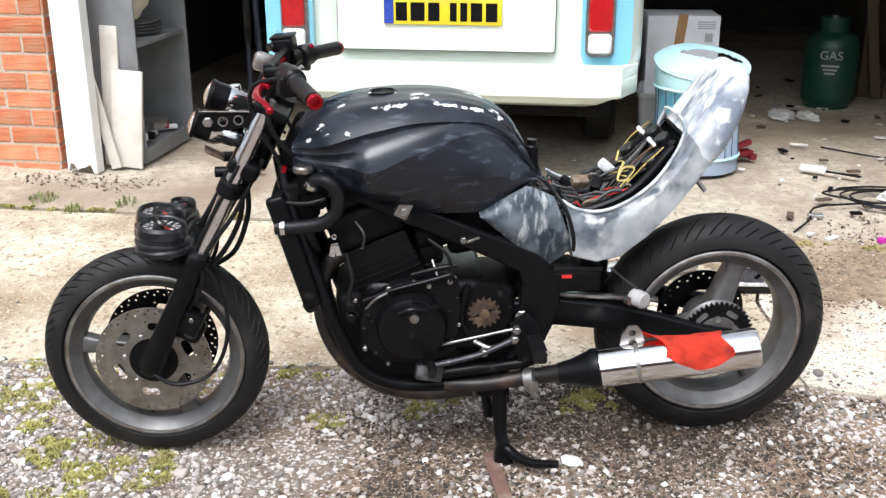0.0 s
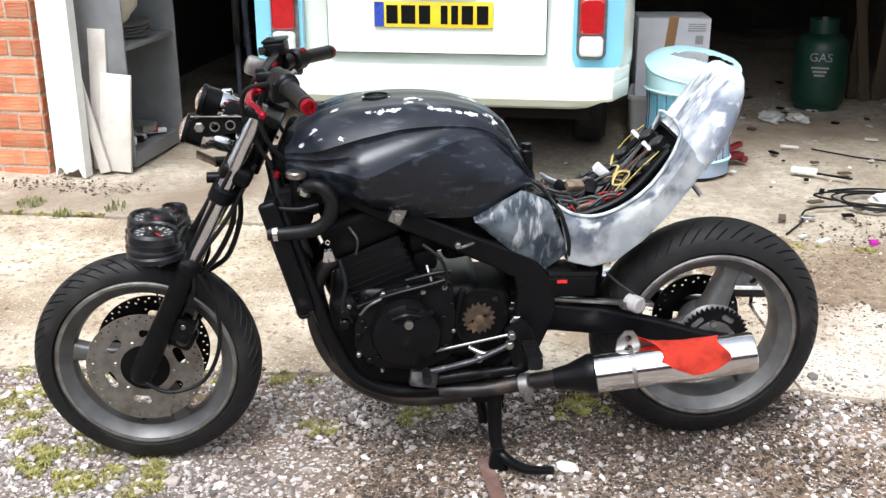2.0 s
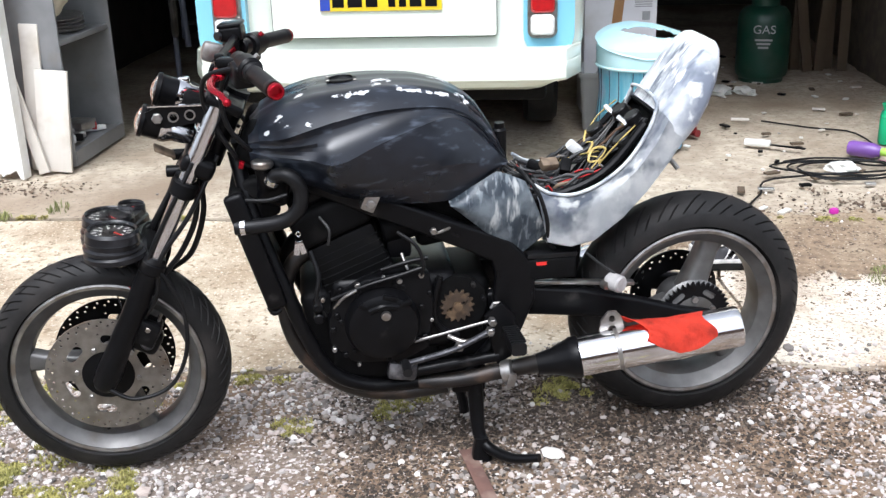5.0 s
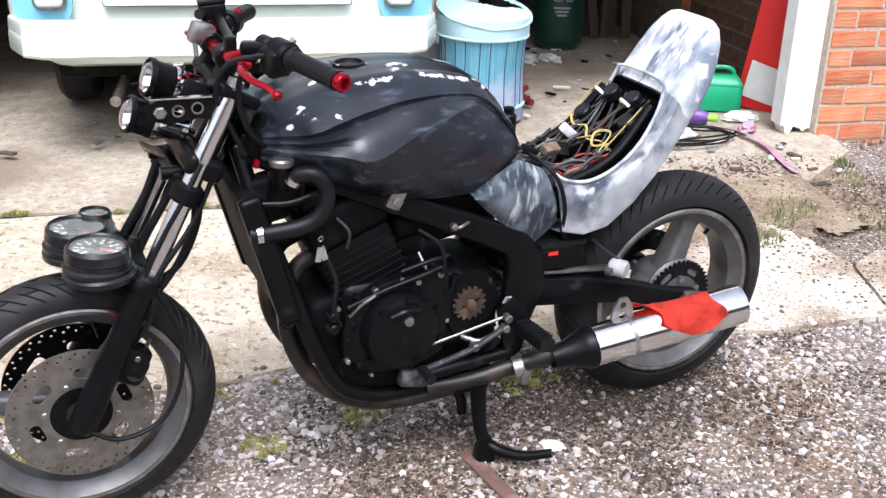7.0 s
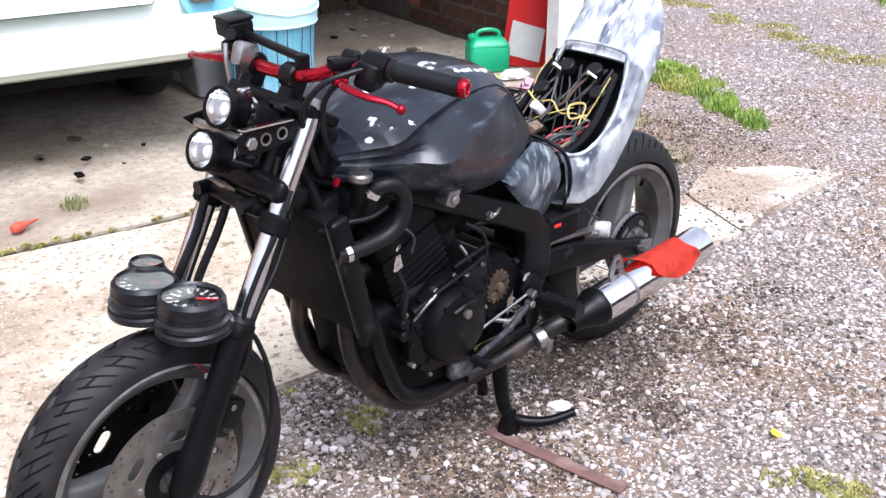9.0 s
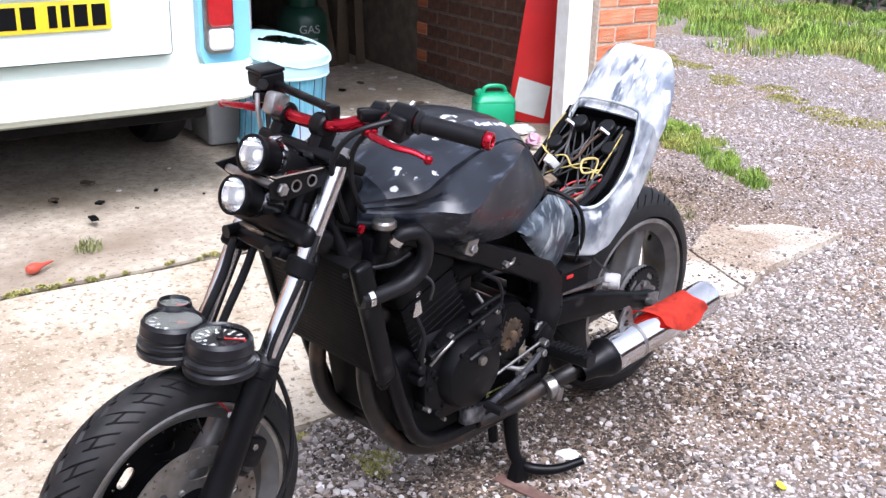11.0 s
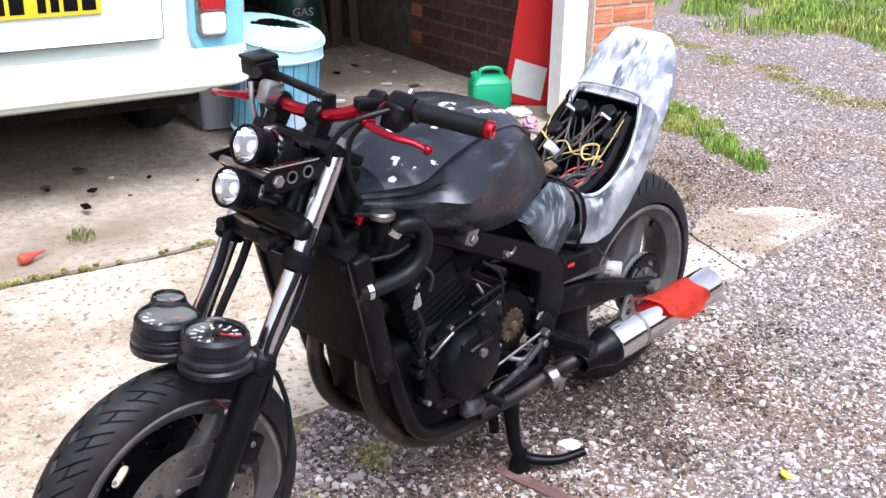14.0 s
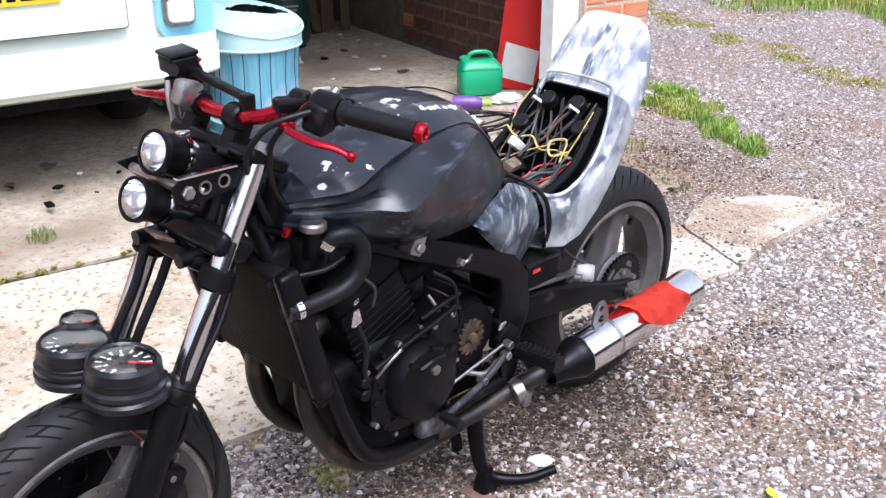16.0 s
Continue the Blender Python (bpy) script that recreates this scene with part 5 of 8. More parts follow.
    # yellow strap: a knot in the middle and a run up either side
    for pts in ([(0.455, -0.10, 0.729), (0.462, -0.06, 0.736), (0.450, -0.02, 0.732), (0.470, 0.02, 0.749), (0.462, 0.06, 0.741), (0.475, 0.10, 0.756)],
                [(0.44, -0.085, 0.719), (0.475, -0.075, 0.759), (0.455, -0.045, 0.754), (0.440, -0.06, 0.729), (0.465, -0.09, 0.739)],
                [(0.45, -0.09, 0.724), (0.49, -0.098, 0.774), (0.535, -0.098, 0.819)], [(0.47, 0.085, 0.749), (0.50, 0.092, 0.794), (0.545, 0.088, 0.834)],
                [(0.465, -0.05, 0.749), (0.43, 0.02, 0.719), (0.40, 0.05, 0.699)]):
        part("strap", tube(pts, 0.0030, 7, 6, None, 0.6), M["wire_yellow"], bike, "yellow cord")
    for p, r, mt in (((0.30, -0.05, 0.685), (20, 10, 40), "black_matt"), ((0.34, 0.05, 0.69), (-10, 20, -30), "black_matt"), ((0.40, 0.0, 0.70), (10, -30, 70), "black_matt"), ((0.275, -0.085, 0.705), (0, 0, 20), "black_matt"), ((0.355, -0.02, 0.715), (30, 0, 10), "wire_tan"), ((0.43, 0.03, 0.735), (10, 40, 0), "filler_patch")):
        part("connector", box(0.042, 0.026, 0.022, pose(*p, *r), 0.004), M[mt], bike)
    # harness over the side panel, rear reservoir behind the tank
    part("harness", tube([(0.262, -0.09, 0.735), (0.278, -0.14, 0.722), (0.300, -0.163, 0.69), (0.318, -0.165, 0.63), (0.325, -0.150, 0.575), (0.345, -0.13, 0.545)], 0.0048), M["rubber_black"], bike, "black wiring harness over the panel")
    bm = rod((0.232, -0.04, 0.735), (0.232, -0.04, 0.815), 0.017, n=20, bevel=0.004)
    rs = part("breather", bm, M["black_metal"], bike, "black breather behind the tank")
    part("cap", rod((0.232, -0.04, 0.815), (0.232, -0.04, 0.828), 0.012, n=12), M["black_metal"], rs)


def build_frame():
    for s in (-1, 1):
        y = s * 0.125
        bm = bmesh.new()
        secs = []
        for x, z, h in ((-0.36, 0.80, 0.05), (-0.20, 0.738, 0.05), (-0.06, 0.678, 0.052), (0.06, 0.624, 0.054), (0.15, 0.584, 0.058), (0.218, 0.552, 0.066), (0.252, 0.500, 0.095), (0.250, 0.43, 0.10), (0.232, 0.35, 0.07)):
            secs.append((x, z, h))
        rings = []
        for i, (x, z, h) in enumerate(secs):
            a, b = secs[max(0, i - 1)], secs[min(len(secs) - 1, i + 1)]
            d = Vector((b[0] - a[0], 0, b[1] - a[1])).normalized()
            nrm = Vector((-d.z, 0, d.x))
            yy = y * (0.45 if x < -0.3 else (0.85 if x < -0.1 else 1.0))
            rings.append([Vector((x, yy + p, z)) + nrm * q for p, q in round_rect(0.034, h, 0.009, 3)])
        part("frame_beam", loft(rings), M["black_metal"], bike, "black steel frame beam", 40)
        part("frame_downtube", tube([(-0.365, s * 0.05, 0.80), (-0.335, s * 0.10, 0.665), (-0.275, s * 0.135, 0.485), (-0.235, s * 0.138, 0.37), (-0.185, s * 0.135, 0.275), (-0.10, s * 0.125, 0.228), (0.02, s * 0.12, 0.222), (0.13, s * 0.12, 0.235), (0.205, s * 0.12, 0.31)], 0.017, 14), M["black_metal"], bike, "black frame downtube")
        bolt((0.205, s * 0.143, 0.415), 0.016, 0.008, bike, axis=(0, s, 0), name="pivot_bolt")
        bolt((-0.077, s * 0.166, 0.695), 0.011, 0.012, bike, axis=(0, s, 0))
        part("tank_lug", box(0.032, 0.040, 0.05, pose(-0.076, s * 0.150, 0.703, 0, 25, 0), 0.004), M["alloy"], bike, "bare metal lug")
        # swingarm
        rings = []
        for x, z, h in ((0.19, 0.41, 0.06), (0.30, 0.41, 0.072), (0.42, 0.395, 0.07), (0.55, 0.370, 0.056), (0.66, 0.340, 0.048), (0.745, 0.324, 0.045)):
            yy = s * (0.105 + 0.01 * (x - 0.2))
            rings.append([Vector((x, yy + p, z + q)) for p, q in round_rect(0.032, h, 0.009, 3)])
        arm = part("swingarm", loft(rings), M["black_metal"], bike, "black swingarm", 40)
        part("chain_adjuster", box(0.05, 0.012, 0.045, pose(0.725, s * 0.129, 0.326, 0, 8, 0), 0.004), M["alloy"], arm)
        part("axle_nut", rod((0.707, s * 0.135, 0.328), (0.707, s * 0.15, 0.328), 0.014, n=6), M["alloy"], arm)
    part("swingarm_cross", rod((0.30, -0.1, 0.41), (0.30, 0.1, 0.41), 0.032, n=16), M["black_metal"], bike)
    part("rear_mudguard", tube([(0.36, 0, 0.60), (0.405, 0, 0.53), (0.40, 0, 0.44), (0.385, 0, 0.36)], 0.05, 12, 6, None, 0.35), M["black_matt"], bike, "black inner mudguard")
    part("shock_absorber", rod((0.30, 0, 0.44), (0.28, 0, 0.62), 0.03, n=18), M["black_matt"], bike)
    bx = part("battery_box", box(0.115, 0.085, 0.055, pose(0.338, -0.10, 0.500, 0, 0, 0), 0.008, 3), M["black_matt"], bike, "black battery box")
    part("box_label", box(0.024, 0.002, 0.008, pose(0.312, -0.1435, 0.515)), M["dial_red"], bx)
    part("box_lid", box(0.118, 0.088, 0.012, pose(0.338, -0.10, 0.533), 0.003), M["rubber_black"], bx)
    # cylinder with silver end that hangs by the swingarm
    sw = part("brake_light_switch", rod((0.478, -0.13, 0.455), (0.500, -0.165, 0.455), 0.021, n=20, bevel=0.004), M["switch_grey"], bike, "pale grey plastic switch body")
    part("switch_clip", rod((0.462, -0.14, 0.450), (0.468, -0.155, 0.450), 0.010, n=12), M["alloy"], sw)
    part("switch_spring", tube([(0.49, -0.14, 0.475), (0.455, -0.135, 0.50), (0.42, -0.13, 0.53)], 0.003, 6), M["wire_black"], sw)
    part("chain_guard", box(0.26, 0.02, 0.010, pose(0.42, -0.10, 0.442, 0, 5, 0), 0.003), M["alloy"], bike, "thin metal chain rub strip")


def build_engine():
    bm = bmesh.new()
    add_box(bm, 0.30, 0.26, 0.20, pose(-0.03, 0, 0.405), 0.03, 3)
    part("crankcase", bm, M["black_metal"], bike, "black engine crankcase")
    part("gearbox_case", box(0.20, 0.22, 0.14, pose(0.10, 0, 0.41), 0.03, 3), M["black_matt"], bike, "black gearbox case")
    part("sump", box(0.24, 0.18, 0.10, pose(-0.05, 0, 0.285), 0.03, 3), M["black_metal"], bike, "black oil sump")
    part("lower_case", box(0.26, 0.25, 0.115, pose(-0.055, 0, 0.285), 0.03, 3), M["black_matt"], bike, "black lower engine case")
    part("rear_case", box(0.17, 0.21, 0.17, pose(0.125, 0, 0.335), 0.03, 3), M["black_matt"], bike, "black lower gearbox case")
    part("front_case", box(0.085, 0.23, 0.20, pose(-0.188, 0, 0.375, 0, -12, 0), 0.025, 3), M["black_matt"], bike, "black front engine case")
    m = pose(-0.125, 0, 0.545, 0, -22, 0)
    part("cylinder_block", box(0.165, 0.235, 0.13, m, 0.012), M["black_matt"], bike, "black cylinder block")
    for i in range(6):
        part("cooling_fin", box(0.1665, 0.2366, 0.003, m @ pose(0, 0, -0.048 + 0.017 * i), 0.0015, 1), M["black_matt"], bike)
    part("cylinder_head", box(0.18, 0.25, 0.085, m @ pose(0, 0, 0.108), 0.018, 3), M["black_matt"], bike, "black cylinder head")
    part("cam_cover", box(0.15, 0.20, 0.05, m @ pose(0, 0, 0.17), 0.018, 3), M["black_metal"], bike, "black cam cover")
    # round generator cover, with rim and bolts
    c = Vector((-0.062, -0.125, 0.405))
    mm = Matrix.Translation(c) @ SIDE
    gc = part("generator_cover", lathe([(0, 0.072), (0.060, 0.072), (0.078, 0.064), (0.086, 0.045), (0.089, 0.012), (0.100, 0.010), (0.102, 0.0), (0, 0)], 56, mm), M["black_metal"], bike, "round black engine cover", 30)
    for i in range(7):
        a = radians(20 + 360 * i / 7)
        bolt(c + Vector((0.096 * math.cos(a), -0.030, 0.096 * math.sin(a))), 0.006, 0.01, gc, "black_metal")
    part("cover_boss", rod(c + Vector((0.006, -0.066, 0.034)), c + Vector((0.006, -0.080, 0.034)), 0.013, 0.010, 18), M["alloy"], gc, "worn alloy boss")
    part("cover_rib", tube([c + Vector((-0.03, -0.070, 0.045)), c + Vector((0.0, -0.075, 0.057)), c + Vector((0.035, -0.068, 0.050))], 0.007, 8), M["black_metal"], gc)
    part("timing_cover", plate([(-0.185, 0.36), (-0.185, 0.415), (-0.165, 0.47), (-0.10, 0.512), (0.02, 0.532), (0.050, 0.515), (0.058, 0.44), (0.045, 0.33), (-0.02, 0.298), (-0.13, 0.305)], -0.158, -0.125, 0.006), M["black_metal"], bike, "black cover edge with bright bolts")
    part("coolant_pipe", tube([(-0.175, -0.158, 0.470), (-0.10, -0.165, 0.500), (-0.02, -0.168, 0.522), (0.03, -0.165, 0.535)], 0.0055), M["black_metal"], bike, "black coolant pipe along the case")
    part("coolant_pipe", tube([(-0.06, -0.16, 0.535), (0.0, -0.165, 0.552), (0.045, -0.162, 0.558)], 0.0055), M["black_metal"], bike, "scratched metal pipe")
    for x, z in ((-0.165, 0.43), (-0.175, 0.395), (-0.02, 0.505), (0.03, 0.515), (-0.115, 0.50), (-0.03, 0.47), (0.035, 0.36), (-0.15, 0.33)):
        bolt((x, -0.150, z), 0.0070, 0.014, bike, "black_metal" if z < 0.48 else "alloy")
    for z in (0.455, 0.427):
        part("drain_cap", rod((-0.205, -0.13, z), (-0.205, -0.168, z), 0.012, n=16, bevel=0.003), M["black_metal"], bike)
    # gearbox output sprocket in its open recess
    part("sprocket_plate", rod((0.118, -0.115, 0.425), (0.118, -0.131, 0.425), 0.068, n=40), M["black_matt"], bike, "greasy black recess behind the sprocket")
    sp = part("drive_sprocket", gear_mesh(0.041, 0.008, 16, 0.008, [(0.017, 2, 0.0045), (0.025, 2, 0.003)]), M["sprocket"], bike, "worn brown drive sprocket")
    sp.location = (0.115, -0.134, 0.421)
    part("sprocket_nut", rod((0.115, -0.137, 0.421), (0.115, -0.146, 0.421), 0.012, n=6), M["sprocket"], bike)
    part("sprocket_guard", tube([(0.075, -0.14, 0.50), (0.058, -0.14, 0.42), (0.075, -0.14, 0.37), (0.115, -0.14, 0.345)], 0.008), M["black_metal"], bike)
    # carburettors, airbox and loose leads between tank and gearbox
    part("airbox", box(0.16, 0.17, 0.13, pose(0.10, 0, 0.625, 0, -10, 0), 0.02, 3), M["black_matt"], bike, "black airbox")
    for y in (-0.07, 0.07):
        cb = part("carburettor", rod((-0.05, y, 0.60), (0.03, y, 0.615), 0.036, n=24, bevel=0.006), M["black_matt"], bike, "dark carburettor")
        part("float_bowl", box(0.06, 0.05, 0.06, pose(-0.012, y, 0.562), 0.012), M["black_metal"], cb)
    bolt((0.062, -0.135, 0.615), 0.008, 0.02, bike)
    for pts, mt in (([(-0.19, -0.13, 0.66), (-0.17, -0.15, 0.635), (-0.175, -0.15, 0.60)], "wire_black"), ([(0.05, -0.13, 0.60), (0.075, -0.15, 0.612), (0.10, -0.14, 0.618)], "alloy"), ([(-0.01, -0.13, 0.56), (0.0, -0.15, 0.53), (0.01, -0.15, 0.50)], "alloy")):
        part("lead", tube(pts, 0.0035, 7), M[mt], bike)
    # small fixings, clips and leads, added to bring glints to the black castings
    rng = random.Random(17)
    for x, z, r in ((-0.155, 0.492, 0.006), (-0.118, 0.476, 0.005), (-0.085, 0.506, 0.006), (-0.055, 0.515, 0.005), (-0.012, 0.488, 0.007), (0.012, 0.530, 0.005), (0.048, 0.470, 0.006), (0.052, 0.400, 0.005), (0.040, 0.345, 0.006), (-0.030, 0.300, 0.006), (-0.120, 0.300, 0.005), (-0.175, 0.345, 0.006), (-0.195, 0.470, 0.006), (0.150, 0.480, 0.006), (0.172, 0.445, 0.005), (0.165, 0.372, 0.006)):
        bolt((x, -0.146, z), r, rng.uniform(0.012, 0.020), bike, rng.choice(["alloy", "black_metal", "black_metal", "black_metal"]))
    for pts, r, mt in (([(-0.215, -0.140, 0.585), (-0.20, -0.160, 0.530), (-0.208, -0.165, 0.480), (-0.19, -0.155, 0.430)], 0.0055, "rubber_black"),
                       ([(-0.02, -0.150, 0.620), (0.02, -0.165, 0.590), (0.035, -0.165, 0.545), (0.03, -0.16, 0.515)], 0.0045, "rubber_black"),
                       ([(0.09, -0.15, 0.352), (0.13, -0.168, 0.342), (0.18, -0.165, 0.356)], 0.006, "alloy"),
                       ([(-0.17, -0.155, 0.448), (-0.148, -0.166, 0.476), (-0.118, -0.168, 0.494)], 0.0035, "alloy")):
        part("lead", tube(pts, r, 9), M[mt], bike)
    for x, z, a in ((-0.045, 0.478, 15), (-0.012, 0.462, -20), (-0.10, 0.458, 30)):
        part("cast_rib", box(0.034, 0.012, 0.012, pose(x, -0.190, z, 0, a, 0), 0.003), M["black_metal"], bike)
    # ignition keys hanging at the side
    ring = part("key_ring", tube([(-0.243, -0.176, 0.640), (-0.238, -0.180, 0.648), (-0.233, -0.176, 0.640), (-0.238, -0.172, 0.633), (-0.243, -0.176, 0.640)], 0.0018, 6), M["chrome"], bike, "bunch of keys hanging by the cylinder")
    for dx, rz in ((-0.004, 10), (0.006, -15)):
        part("key", box(0.013, 0.002, 0.032, pose(-0.238 + dx, -0.178 + 0.004 * (dx > 0), 0.608, 0, rz, 0), 0.001), M["chrome"], ring)
    # radiator and hose
    rm = pose(-0.333, 0, 0.595, 0, -16, 0)
    rd = part("radiator", box(0.032, 0.30, 0.27, rm, 0.006), M["black_matt"], bike, "black radiator")
    for i in range(24):
        part("radiator_fin", box(0.0024, 0.25, 0.0022, rm @ pose(-0.0152, 0, -0.118 + 0.0102 * i)), M["black_matt"], rd)
    for s in (-1, 1):
        part("radiator_tank", box(0.045, 0.028, 0.285, rm @ pose(0, s * 0.152, 0), 0.010, 3), M["black_metal"], rd, "black radiator end tank")
    part("radiator_neck", rod((-0.372, -0.150, 0.660), (-0.340, -0.150, 0.660), 0.021, n=20, bevel=0.004), M["black_metal"], rd)
    part("radiator_tap", tube([(-0.315, -0.15, 0.462), (-0.305, -0.155, 0.448), (-0.29, -0.15, 0.452)], 0.007), M["black_metal"], rd)
    hose = part("radiator_hose", tube([(-0.372, -0.156, 0.658), (-0.325, -0.162, 0.660), (-0.265, -0.172, 0.672), (-0.232, -0.178, 0.700), (-0.226, -0.178, 0.742), (-0.246, -0.176, 0.772), (-0.275, -0.162, 0.771), (-0.286, -0.148, 0.750)], 0.0165, 16, 8), M["rubber_black"], bike, "black ribbed coolant hose")
    for p, q in (((-0.358, -0.157, 0.658), (-0.347, -0.159, 0.659)), ((-0.280, -0.158, 0.768), (-0.284, -0.152, 0.757))):
        part("hose_clip", rod(p, q, 0.0195, n=20), M["chrome"], hose, "bright hose clip")
    th = part("thermostat_housing", box(0.07, 0.06, 0.07, pose(-0.285, -0.10, 0.725, 0, 10, 0), 0.015, 3), M["black_metal"], bike, "black thermostat housing")
    part("filler_cap", rod((-0.303, -0.142, 0.785), (-0.303, -0.142, 0.802), 0.024, n=24, bevel=0.004), M["alloy"], th, "worn filler cap")
    part("filler_neck", rod((-0.300, -0.130, 0.735), (-0.303, -0.142, 0.787), 0.017, n=18), M["black_metal"], th)
    part("coolant_bottle", box(0.07, 0.05, 0.10, pose(-0.315, -0.075, 0.70, 0, -12, 0), 0.015, 3), M["black_matt"], bike, "black reservoir beside the radiator")
    part("red_plug", box(0.011, 0.010, 0.017, pose(-0.348, -0.128, 0.790, 10, 15, 0), 0.002), M["red_anodised"], bike, "red plug")
    part("clutch_cable", tube([(-0.385, -0.12, 0.70), (-0.36, -0.145, 0.715), (-0.30, -0.165, 0.718), (-0.255, -0.165, 0.728)], 0.005), M["rubber_black"], bike)
    part("brake_lead", tube([(-0.315, -0.10, 0.795), (-0.29, -0.12, 0.793), (-0.25, -0.12, 0.797)], 0.0045), M["alloy"], bike)
    part("frame_shroud", box(0.17, 0.05, 0.10, pose(-0.27, -0.07, 0.80, 0, 25, 0), 0.02, 3), M["black_matt"], bike, "black shroud ahead of the tank")
    part("frame_shroud", box(0.17, 0.05, 0.10, pose(-0.27, 0.07, 0.80, 0, 25, 0), 0.02, 3), M["black_matt"], bike, "black shroud ahead of the tank")


def build_exhaust():
    for s in (-1, 1):
        part("header_pipe", tube([(-0.205, s * 0.06, 0.56), (-0.255, s * 0.065, 0.53), (-0.283, s * 0.075, 0.45), (-0.268, s * 0.085, 0.35), (-0.215, s * 0.09, 0.262), (-0.13, s * 0.095, 0.205), (-0.03, s * 0.105, 0.190), (0.09, s * 0.12, 0.205)], 0.019, 16), M["rust_pipe"], bike, "blackened header pipe with rusty bottom")
    part("balance_pipe", rod((-0.16, -0.09, 0.222), (-0.16, 0.09, 0.222), 0.017, n=14), M["rust_pipe"], bike)
    for s in (-1, 1):
        part("link_pipe", tube([(0.02, s * 0.13, 0.225), (0.12, s * 0.145, 0.232), (0.22, s * 0.16, 0.255), (0.32, s * 0.195, 0.287), (0.38, s * 0.222, 0.306)], 0.017, 16, 6, 0.024), M["rust_pipe"], bike, "dark link pipe")
    for s in (-1, 1):
        a, b = Vector((0.372, s * 0.226, 0.309)), Vector((0.748, s * 0.280, 0.384))
        h = (b - a).length
        mm = frame_to(a, b)
        can = part("silencer", lathe([(0.036, 0.0), (0.043, 0.010), (0.0475, 0.016), (0.0475, h - 0.010), (0.045, h - 0.002), (0.040, h), (0.034, h - 0.004), (0.030, h - 0.03), (0.030, 0.02)], 48, mm, closed=True), M["chrome"], bike, "polished chrome silencer", 30)
        part("end_cap", lathe([(0.025, -0.085), (0.031, -0.050), (0.0445, -0.012), (0.049, -0.003), (0.049, 0.012), (0.0475, 0.014), (0.030, 0.014)], 40, mm, closed=True), M["black_metal"], can, "black front cap")
        part("can_band", lathe([(0.0478, 0.10), (0.0486, 0.101), (0.0486, 0.109), (0.0478, 0.11)], 40, mm, closed=True), M["alloy"], can)
        part("tail_pipe", lathe([(0.018, h - 0.06), (0.018, h - 0.012), (0.022, h - 0.008), (0.024, h - 0.012), (0.024, h - 0.06)], 28, mm, closed=True), M["black_matt"], can)
    bm = plate([(0.432, 0.352), (0.436, 0.395), (0.452, 0.416), (0.472, 0.416), (0.485, 0.400), (0.492, 0.372), (0.482, 0.352)], -0.221, -0.215)
    tool = rod((0.461, -0.27, 0.398), (0.461, -0.15, 0.398), 0.008, n=16)
    add_rod(tool, (0.463, -0.27, 0.371), (0.463, -0.15, 0.371), 0.010, n=16)
    part("silencer_bracket", cut(bm, tool), M["alloy"], bike, "bare alloy silencer bracket with holes")


